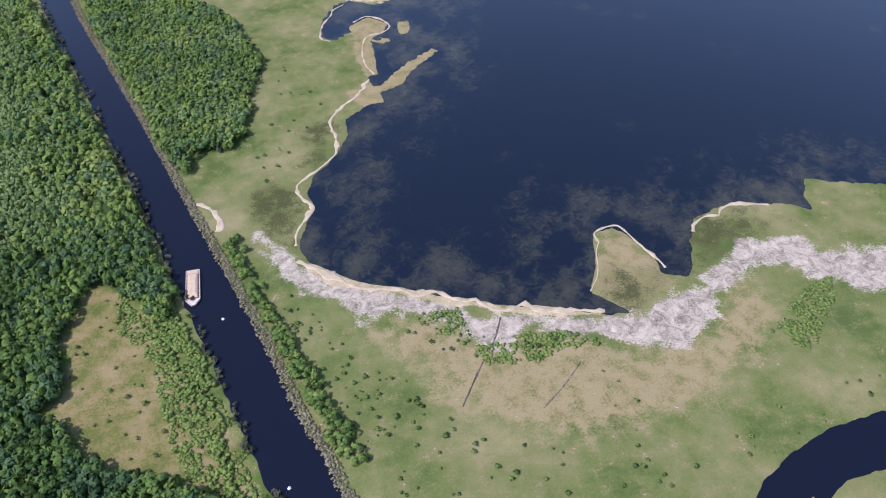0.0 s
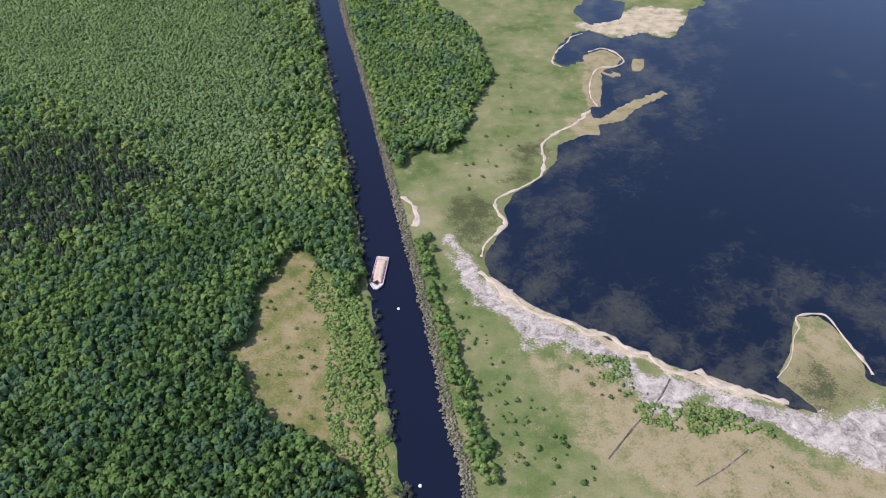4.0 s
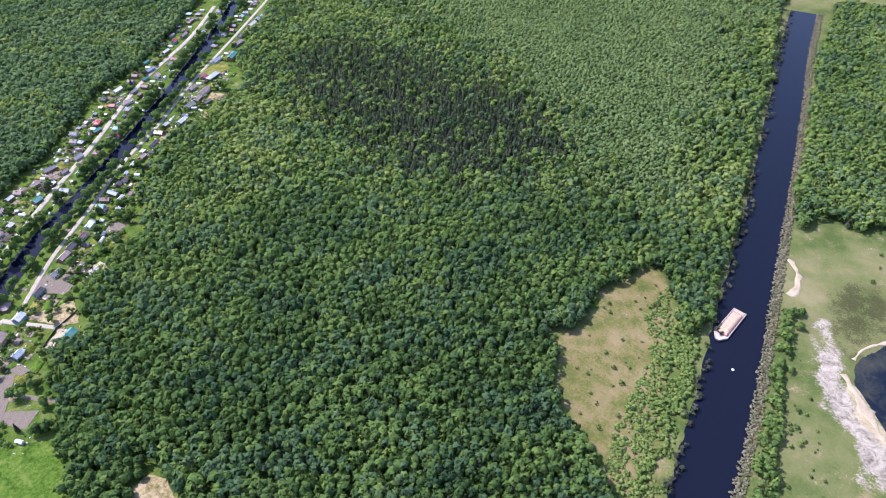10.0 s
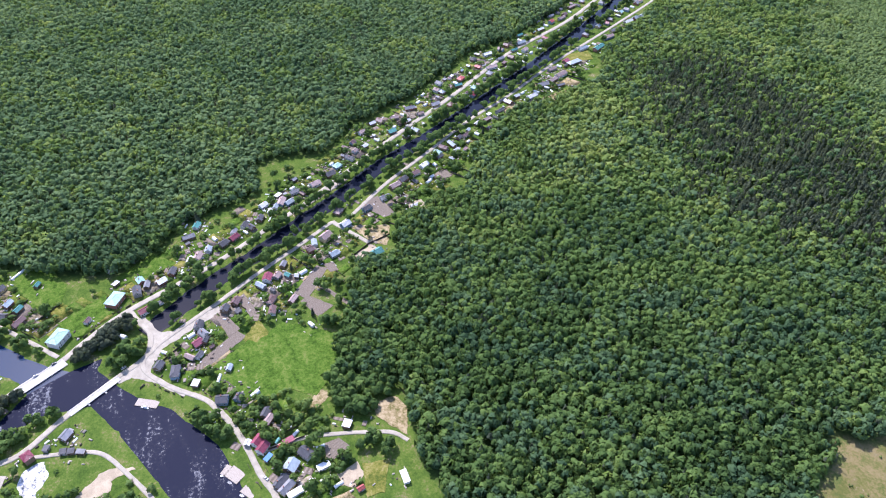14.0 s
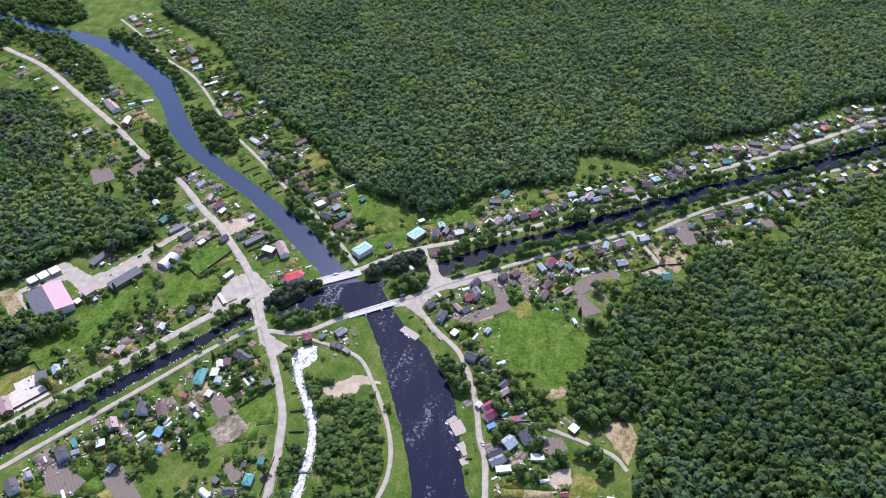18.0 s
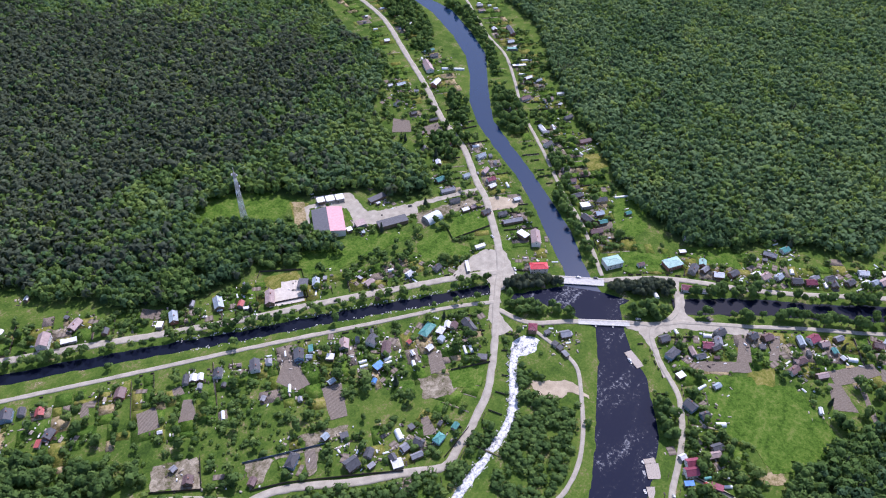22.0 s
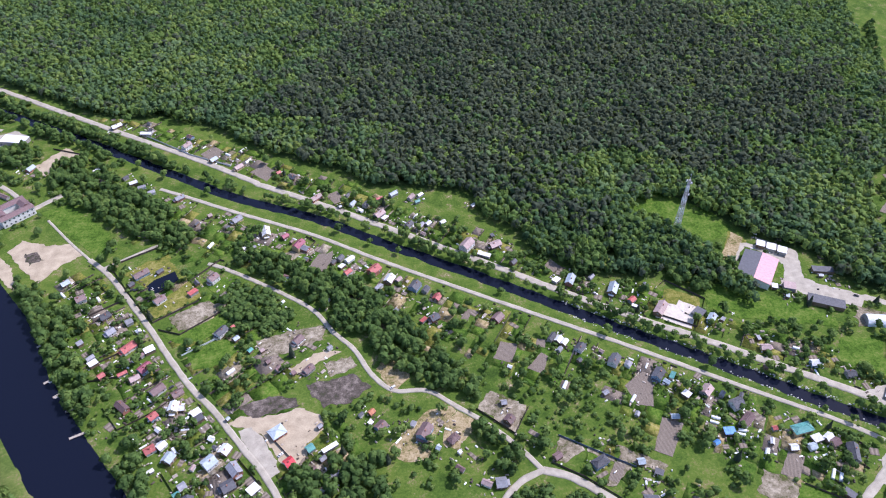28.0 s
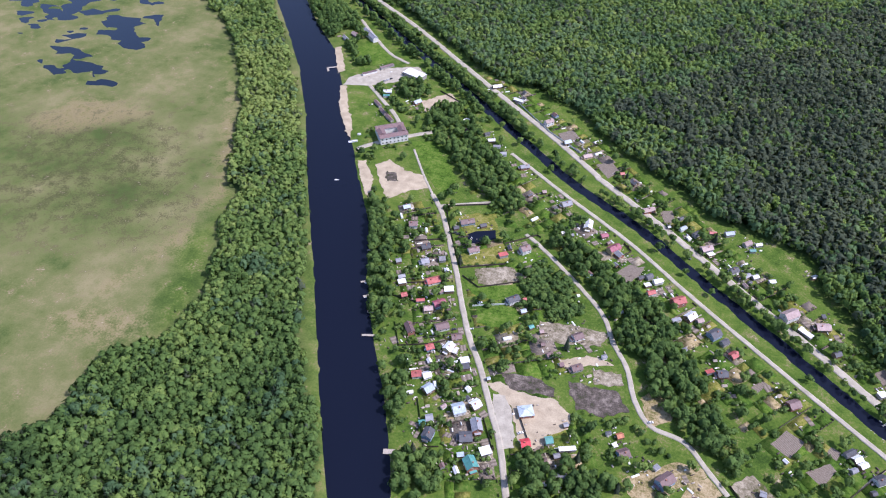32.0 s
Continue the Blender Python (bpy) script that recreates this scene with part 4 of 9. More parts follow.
patch("sand", [(329, -574), (322, -580), (304.2, -558), (286.7, -527), (290.0, -519), (307, -540)])
patch("lawn", [(289.6, -631.8), (265.2, -641.5), (227.7, -600.3), (204.5, -565.1), (219.0, -546.4), (247.6, -579.8)])
patch("lawn", [(449.6, -844.7), (410.5, -826.1), (390.4, -799.1), (408.4, -781.6), (437.1, -802.6)])
patch("sand", [(99.2, -337.6), (88.2, -343.9), (65.3, -340.3), (42.6, -343.1), (29.4, -334.5), (25.7, -320.7), (39.3, -311.0), (39.3, -302.1), (48.5, -290.8), (60.0, -299.5), (72.7, -323.7), (86.4, -333.2)])
patch("gravel", [(89.7, -331.3), (79.6, -332.1), (70.4, -319.7), (58.8, -290.9), (68.4, -285.5), (77.5, -304.0), (84.1, -318.6)])
patch("black", [(37.9, -364.9), (18.3, -364.7), (1.3, -370.1), (-12.8, -353.0), (1.3, -341.0), (25.5, -340.7)])
patch("black", [(89.7, -353.3), (63.1, -358.3), (46.7, -352.8), (41.3, -344.3), (61.2, -342.8), (78.7, -340.3)])
patch("straw", [(-19.2, -370.5), (-33.8, -388.3), (-49.7, -375.9), (-42.6, -355.4), (-27.1, -343.2)])
patch("straw", [(-18.0, -294.6), (-33.6, -307.8), (-52.8, -323.3), (-70.6, -323.2), (-73.7, -318.4), (-54.2, -299.8), (-45.6, -280.6), (-27.6, -281.5)])
patch("straw", [(-62.8, -309.2), (-74.5, -317.5), (-87.5, -307.2), (-80.6, -297.2), (-67.8, -284.6), (-58.0, -290.7)])
patch("dust", [(-90.5, -318.7), (-103.5, -332.4), (-128.0, -312.8), (-112.3, -290.4)])
patch("sand", [(49.8, -382.8), (34.2, -392.0), (20.5, -397.5), (6.1, -393.7), (24.4, -386.1), (42.2, -376.2)])
patch("dust", [(75.7, -418.9), (37.0, -425.3), (17.3, -423.6), (21.3, -410.1), (49.3, -400.2), (73.1, -399.6)])
patch("dust", [(21.8, -382.1), (1.1, -386.7), (-4.0, -375.2), (18.5, -367.6)])
patch("lawn", [(130.9, -411.2), (101.6, -426.9), (86.9, -411.4), (111.1, -396.6), (125.3, -395.5)])
patch("lawn", [(157.8, -443.4), (143.3, -435.4), (106.1, -454.8), (96.3, -441.2), (121.2, -425.4), (141.6, -427.2)])
patch("dust", [(150.8, -458.5), (119.7, -473.8), (102.7, -466.1), (115.4, -449.0), (139.5, -441.3)])
patch("dry", [(195.3, -522.7), (173.3, -537.6), (155.6, -534.6), (143.2, -514.2), (151.6, -501.2), (166.3, -493.5), (180.4, -507.1)])
patch("dry", [(169.5, -472.1), (153.7, -485.0), (135.5, -502.5), (123.3, -479.7), (144.6, -466.5), (161.5, -459.9)])
patch("lawn", [(120.1, -491.7), (100.6, -505.3), (91.4, -497.9), (110.2, -480.7)])
patch("soil", [(28.6, -496.6), (19.8, -510.2), (4.0, -519.6), (7.1, -503.1), (20.3, -491.0)])
patch("dust", [(50.6, -521.7), (37.6, -531.2), (31.3, -520.8), (44.3, -511.5)])
patch("sand", [(306.9, -575.2), (296.6, -589.7), (274.7, -578.9), (249.9, -575.3), (236.5, -558.9), (255.5, -542.9), (269.8, -524.7), (288.2, -545.8)])
patch("black", [(292.3, -567.5), (279.5, -570.4), (271.0, -556.9), (282.7, -551.3)])
patch("sand", [(425.4, -716.6), (417, -719.0), (391.3, -674), (366.9, -637), (357.1, -612.1), (369.6, -624), (400.7, -669)])
patch("sand", [(481.5, -808.3), (474.3, -813.6), (437.9, -754.2), (443.8, -745.1)])
patch("gravel", [(422.4, -720.6), (423.9, -742), (398, -776), (352, -800), (336, -786), (362.9, -750.6), (392.8, -729.2)])
patch("sand", [(314.6, -716.6), (286.6, -751.5), (267.8, -733.3), (284.5, -719.1), (298.4, -696.8)])
patch("lawn", [(453.8, -824.0), (426.2, -841.9), (393.3, -813.8), (407.2, -790.4), (438.6, -795.1)])
patch("soil", [(137.3, -710.1), (122.5, -723.7), (110.4, -708.6), (126.4, -695.3)])
patch("soil", [(82.5, -664.3), (67.7, -676.8), (55.5, -660.9), (64.7, -643.8)])
patch("soil", [(4.5, -607.5), (-7.3, -613.4), (-13.6, -596.2), (-3.1, -591.5)])
patch("soil", [(-187.6, -461.8), (-195.4, -469.5), (-201.6, -458.0), (-193.3, -450.5)])
patch("soil", [(28.1, -501.5), (17.4, -517.8), (6.6, -515.5), (12.6, -491.4), (17.5, -490.1)])
patch("soil", [(-124.3, -379.2), (-137.1, -373.8), (-127.8, -355.2), (-113.9, -362.8)])
patch("soil", [(-138.2, -347.8), (-154.2, -361.4), (-158.4, -356.5), (-149.1, -339.4)])
patch("soil", [(-208.6, -316.8), (-228.4, -327.2), (-234.4, -321.8), (-223.2, -293.4), (-212.0, -297.2)])
patch("soil", [(-225.7, -283.6), (-239.3, -274.8), (-218.7, -249.4), (-208.4, -257.3)])
patch("soil", [(-303.4, -238.1), (-312.9, -231.9), (-299.0, -215.7), (-288.3, -222.6)])
patch("soil", [(-256.7, -273.8), (-263.3, -267.4), (-257.2, -259.8), (-249.7, -264.7)])
patch("soil", [(-249.7, -203.5), (-255.0, -200.0), (-246.2, -185.8), (-238.9, -192.2)])
patch("dust", [(-183.1, -267.5), (-214.1, -243.2), (-208.8, -238.8), (-187.5, -249.7), (-171.3, -237.2), (-163.6, -236.6), (-183.0, -254.4)])
patch("soil", [(-155.4, -376.7), (-161.5, -374.2), (-159.0, -365.5), (-151.3, -369.0)])
patch("soil", [(-104.7, -420.9), (-109.2, -419.5), (-102.4, -407.3), (-96.9, -410.9)])
patch("pale", [(-273.5, -399.2), (-286.3, -390.9), (-291.5, -396.7), (-303.9, -385.0), (-287.3, -362.0), (-262.8, -381.2)])
patch("dry", [(-285.7, -412.6), (-311.3, -396.1), (-304.8, -384.4), (-291.5, -396.7), (-285.4, -391.5), (-274.8, -398.3)])
patch("straw", [(-31.4, -386.5), (-51.9, -377.7), (-39.7, -352.6), (-18.9, -367.9)])
patch("gravel", [(-384.0, -458.6), (-425.8, -434.0), (-416.6, -400.8), (-453.5, -366.3), (-445.5, -357.9), (-390.3, -391.4), (-414.4, -432.1), (-383.9, -451.8), (-351.9, -416.3), (-350.8, -422.2)])
patch("straw", [(-382.0, -473.8), (-389.1, -463.4), (-358.4, -427.7), (-350.5, -436.0)])
patch("dust", [(-278.3, -227.8), (-293.1, -217.0), (-293.8, -198.9), (-281.2, -197.9), (-265.7, -212.2)])
patch("dust", [(-144.5, -282.3), (-158.4, -270.9), (-154.8, -265.0), (-141.6, -259.3), (-132.4, -262.4)])
patch("dust", [(-162.2, -269.0), (-176.8, -256.6), (-175.6, -253.2), (-161.1, -265.6)])
patch("soil", [(-176.5, -253.8), (-183.0, -249.1), (-172.9, -237.3), (-166.9, -241.7)])
patch("lawn", [(-299.4, -214.2), (-324.0, -193.1), (-302.7, -183.9), (-287.6, -199.8)])
patch("lawn", [(-159.6, -264.8), (-168.7, -257.2), (-163.6, -247.8), (-155.5, -255.9)])
patch("sand", [(-332.6, -152.7), (-347.0, -120.5), (-341.0, -110.7), (-338.5, -128.7), (-317.8, -142.2)])
patch("dust", [(-444.2, -356.6), (-470.9, -344.6), (-501.1, -328.2), (-496.9, -320.6), (-449.1, -338.2), (-428.8, -336.5)])
patch("lawn", [(-450.0, -327.7), (-488.5, -312.8), (-478.8, -289.8), (-445.2, -297.4), (-431.9, -306.0)])
patch("lawn", [(-310.2, -569.1), (-354.1, -534.4), (-382.5, -479.5), (-365.9, -466.8), (-331.4, -489.1), (-294.5, -518.7)])
patch("lawn", [(-331.1, -409.5), (-389.0, -377.1), (-417.4, -343.9), (-374.5, -360.0), (-323.2, -380.9), (-316.8, -399.2)])
patch("soil", [(-428.1, -55.8), (-451.3, -22.5), (-442.5, -15.4), (-418.6, -51.2)])
patch("soil", [(-472.5, -36.8), (-478.2, -30.9), (-453.0, -19.6), (-446.2, -30.2)])
patch("soil", [(-491.9, -16.2), (-495.4, -10.2), (-467.8, -2.4), (-462.8, -8.8)])
patch("soil", [(-467.9, 35.7), (-472.5, 43.8), (-452.5, 62.4), (-443.6, 46.6)])
patch("soil", [(-482.4, 53.8), (-485.3, 57.8), (-451.1, 77.2), (-449.2, 73.7)])
patch("soil", [(-409.3, -30.3), (-417.8, -12.8), (-411.9, -9.4), (-403.9, -24.5)])
patch("dry", [(-440.2, -19.4), (-460.0, -3.4), (-430.6, 6.2), (-416.9, -6.2)])
patch("lawn", [(-416.4, -49.1), (-438.2, -14.2), (-415.7, 3.2), (-429.1, 26.8), (-421.9, 47.8), (-393.3, 55.4), (-375.7, 34.4), (-377.9, 12.8), (-370.3, -11.1), (-384.8, -28.8)])
patch("straw", [(-352.1, 17.3), (-367.6, 30.0), (-357.5, 36.5), (-348.0, 24.5)])
patch("soil", [(-572.3, -494.7), (-580.2, -475.6), (-561.6, -458.1), (-547.3, -475.9)])
patch("soil", [(-578.2, -453.7), (-596.9, -446.3), (-583.2, -425.1), (-568.4, -438.8)])
patch("gravel", [(-439.7, -272.5), (-448.8, -256.4), (-435.6, -239.1), (-424.6, -227.0), (-401.8, -229.6), (-380.6, -223.9), (-367.3, -195.5), (-353.3, -202.0), (-367.1, -220.0), (-403.1, -242.2), (-412.0, -260.2), (-391.3, -275.0), (-408.1, -279.5)])
patch("gravel", [(-441.9, -107.4), (-458.9, -88.5), (-462.3, -78.3), (-440.7, -90.3), (-428.3, -95.9)])
patch("sand", [(-328.4, -155.6), (-346.3, -133.2), (-348.3, -121.6), (-330.1, -125.4), (-320.3, -140.4)])
patch("sand", [(-506.8, -317.3), (-518.3, -306.9), (-525.7, -283.9), (-512.7, -283.4), (-493.1, -299.0)])
patch("lawn", [(-451.3, -277.5), (-464.5, -262.8), (-452.6, -249.8), (-447.2, -259.3)])
patch("lawn", [(-590.7, -209.6), (-605.6, -183.4), (-563.3, -160.4), (-540.8, -163.5), (-542.1, -188.5)])
patch("lawn", [(-513.8, -167.3), (-536.9, -126.6), (-512.1, -120.3), (-489.8, -151.4)])
patch("dry", [(-639.7, -272.9), (-655.1, -255.2), (-635.2, -239.2), (-614.1, -253.8)])
patch("lawn", [(-554.7, -121.3), (-581.0, -83.7), (-558.6, -63.0), (-547.8, -90.4)])
patch("straw", [(-337.9, 65.5), (-339.5, 84.4), (-326.2, 89.3), (-301.6, 82.2), (-314.9, 72.2), (-327.0, 64.6)])
patch("straw", [(-556.2, 103.5), (-543.7, 142.4), (-513.6, 130.9), (-525.3, 116.5)])
patch("sand", [(-509.3, 95.2), (-522.0, 115.6), (-497.1, 128.1), (-489.6, 109.1)])
patch("soil", [(-592.4, 135.6), (-594.5, 144.2), (-559.2, 153.2), (-557.1, 140.4), (-583.3, 123.9)])
patch("soil", [(-509.0, 66.0), (-508.8, 75.8), (-496.2, 78.1), (-495.9, 69.9)])
patch("sand", [(-566.9, 167.9), (-573.7, 185.7), (-554.2, 188.3), (-552.2, 172.2)])
patch("soil", [(-612.6, 220.1), (-614.9, 229.6), (-600.6, 230.8), (-599.8, 220.7)])
patch("dry", [(-819.4, 478.9), (-819.4, 519.0), (-793.4, 513.6), (-796.8, 480.2)])
patch("straw", [(-722.9, 400.7), (-728.6, 435.9), (-710.3, 434.4), (-706.3, 412.3)])
patch("straw", [(-713.3, 333.7), (-718.6, 359.2), (-700.9, 355.0), (-698.4, 334.8)])
patch("soil", [(-315.9, 22.5), (-317.0, 33.4), (-307.0, 39.4), (-299.8, 24.9), (-303.9, 20.5)])
patch("sand", [(-287.2, 26.0), (-291.9, 39.7), (-281.0, 42.9), (-273.0, 32.6), (-278.3, 24.6)])
patch("dry", [(-290.5, 43.5), (-285.6, 63.2), (-263.4, 52.3), (-262.6, 39.8)])
patch("lawn", [(-422.7, -23.9), (-448.5, 16.1), (-418.6, 58.8), (-382.5, 49.8), (-361.1, 26.3), (-372.7, 10.7), (-380.4, -10.2), (-398.0, -25.2)])
patch("soil", [(-479.6, 32.2), (-509.7, 59.7), (-502.2, 68.7), (-468.1, 42.6)])


# ---- building tools ----
def box(bm, x0, x1, y0, y1, z0, z1):
    v = [bm.verts.new((x, y, z)) for z in (z0, z1) for x, y in ((x0, y0), (x1, y0), (x1, y1), (x0, y1))]
    for f in ((3, 2, 1, 0), (4, 5, 6, 7), (0, 1, 5, 4), (1, 2, 6, 5), (2, 3, 7, 6), (3, 0, 4, 7)):
        bm.faces.new([v[i] for i in f])
    return v


def bar(bm, a, b, r):
    """A square bar from a to b."""
    a, b = Vector(a), Vector(b)
    d = (b - a).normalized()
    u = d.orthogonal().normalized() * r
    w = d.cross(u)
    v = [bm.verts.new(p + s * u + t * w) for p in (a, b) for s, t in ((1, 1), (-1, 1), (-1, -1), (1, -1))]
    for f in ((0, 1, 2, 3), (7, 6, 5, 4), (0, 4, 5, 1), (1, 5, 6, 2), (2, 6, 7, 3), (3, 7, 4, 0)):
        bm.faces.new([v[i] for i in f])


def solid(bm, points, faces):
    v = [bm.verts.new(p) for p in points]
    for f in faces:
        bm.faces.new([v[i] for i in f])


def roof_metal(name, colour, rough=0.45):
    """Sheet roofing: seams, streaks and faded patches."""
    m, n, l, b = material(name, rough, 0.0, 0.45)
    tc = n.new("ShaderNodeTexCoord")
    w = n.new("ShaderNodeTexWave")
    w.inputs["Scale"].default_value = 2.2
    l.new(tc.outputs["Object"], w.inputs["Vector"])
    o = n.new("ShaderNodeObjectInfo")
    dark, light = [c * 0.62 for c in colour], [min(0.92, c * 1.25 + 0.03) for c in colour]
    f = calc(n, l, "ADD", calc(n, l, "MULTIPLY", spots(n, l, 0.5, 5.0), 0.7), calc(n, l, "MULTIPLY", o.outputs["Random"], 0.35))
    l.new(ramp(n, l, f, [(0.25, dark), (0.8, light)]), b.inputs["Base Color"])
    bumped(n, l, b, w.outputs["Fac"], 0.5, 0.06)
    return m


ROOFS = {
    "k": (roof_metal("slate_roof", (0.075, 0.075, 0.085), 0.7), "dark grey"), "g": (roof_metal("grey_roof", (0.24, 0.24, 0.26), 0.6), "weathered grey"),
    "b": (roof_metal("brown_roof", (0.16, 0.095, 0.09)), "dark brown"), "r": (roof_metal("red_roof", (0.42, 0.09, 0.08)), "faded red"), "R": (roof_metal("bright_red_roof", (0.55, 0.03, 0.045)), "bright red"),
    "p": (roof_metal("pink_roof", (0.37, 0.27, 0.25), 0.7), "pinkish grey"), "m": (roof_metal("maroon_roof", (0.26, 0.05, 0.085)), "maroon"), "w": (roof_metal("white_roof", (0.74, 0.75, 0.77), 0.5), "white"),
    "u": (roof_metal("pale_blue_roof", (0.36, 0.42, 0.46)), "pale blue-grey"), "s": (roof_metal("blue_roof", (0.08, 0.24, 0.55)), "bright blue"), "t": (roof_metal("teal_roof", (0.08, 0.28, 0.25)), "teal green"),
    "T": (roof_metal("pale_green_roof", (0.30, 0.48, 0.43)), "pale green"), "o": (roof_metal("orange_roof", (0.55, 0.2, 0.1)), "orange"),
}
WALLS = [(grainy("white_siding", (0.55, 0.53, 0.5), (0.78, 0.76, 0.72), 0.8), "white"), (grainy("brown_boards", (0.12, 0.08, 0.055), (0.25, 0.17, 0.11), 0.8), "brown timber"), (grainy("grey_boards", (0.2, 0.19, 0.18), (0.38, 0.36, 0.33), 0.8), "grey timber"),
         (grainy("ochre_siding", (0.42, 0.31, 0.16), (0.6, 0.47, 0.27), 0.8), "ochre"), (grainy("blue_siding", (0.16, 0.24, 0.33), (0.3, 0.39, 0.48), 0.8), "blue-painted"), (grainy("brick_wall", (0.25, 0.1, 0.07), (0.4, 0.19, 0.13), 1.2), "brick")]
GLASS, gn, gl, gb = material("window_glass", 0.05, 0.0, 0.6)
gb.inputs["Base Color"].default_value = (0.03, 0.035, 0.04, 1)
TRIM = grainy("white_trim", (0.6, 0.6, 0.58), (0.8, 0.8, 0.78), 2.0)
DARK_WOOD = grainy("dark_wood", (0.045, 0.035, 0.03), (0.11, 0.085, 0.07), 1.5)
PLANK = grainy("grey_planks", (0.26, 0.22, 0.18), (0.5, 0.44, 0.37), 1.5)
BRICK = WALLS[5][0]
FILM, fn, fl, fb = material("greenhouse_film", 0.35, 0.0, 0.5)
fl.new(ramp(fn, fl, spots(fn, fl, 0.7), [(0.3, (0.6, 0.63, 0.62)), (0.7, (0.85, 0.87, 0.86))]), fb.inputs["Base Color"])
HOUSES = []


def mesh_of(name, mat, build):
    bm = bmesh.new()
    build(bm)
    me = bpy.data.meshes.new(name)
    bm.to_mesh(me)
    bm.free()
    me.materials.append(mat)
    return me


def window_shape(bm):
    """A frame in one piece with its glazing set back in it."""
    rims = [[bm.verts.new((x, y, z)) for x, z in ((-a, 0.7 - c), (a, 0.7 - c), (a, 0.7 + c), (-a, 0.7 + c))] for a, c, y in ((0.6, 0.7, 0.06), (0.6, 0.7, -0.08), (0.5, 0.6, -0.08), (0.5, 0.6, -0.02))]
    for near, far in zip(rims[:-1], rims[1:]):
        for i in range(4):
            bm.faces.new((near[i], near[(i + 1) % 4], far[(i + 1) % 4], far[i]))
    bm.faces.new(rims[0][::-1])
    bm.faces.new(rims[3]).material_index = 1
    bmesh.ops.recalc_face_normals(bm, faces=bm.faces[:])


WINDOW = mesh_of("window", TRIM, window_shape)
WINDOW.materials.append(GLASS)
DOOR = mesh_of("door", DARK_WOOD, lambda bm: (box(bm, -0.5, 0.5, -0.07, 0.03, 0, 2.05), box(bm, 0.32, 0.4, -0.12, -0.07, 0.95, 1.1)))
CHIMNEY = mesh_of("chimney", BRICK, lambda bm: (box(bm, -0.35, 0.35, -0.3, 0.3, 0, 1.7), box(bm, -0.43, 0.43, -0.38, 0.38, 1.7, 1.85)))


def child(name, me, parent, m):
    ob = new(name, me)
    ob.parent = parent
    ob.matrix_basis = m
    return ob


def windows(thing, ln, w, h, both=True):
    for s, k in ((-1, max(1, min(3, int(ln / 4.2)))), (1, max(1, min(3, int(ln / 4.2))))):
        for q in range(k):
            x = (q + 0.5) / k * ln - ln / 2 + (0.9 if s < 0 and k > 1 and q == 0 else 0)
            child("window", WINDOW, thing, pose(x, s * (w / 2 + 0.02), 0.95, 0, 0, 0 if s < 0 else 180))
            if h > 4.6:
                child("window", WINDOW, thing, pose(x, s * (w / 2 + 0.02), 3.3, 0, 0, 0 if s < 0 else 180))
    if both:
        for s in (-1, 1):
            child("window", WINDOW, thing, pose(s * (ln / 2 + 0.02), 0, 0.95 if h < 3.5 else h - 1.2, 0, 0, 90 * s))


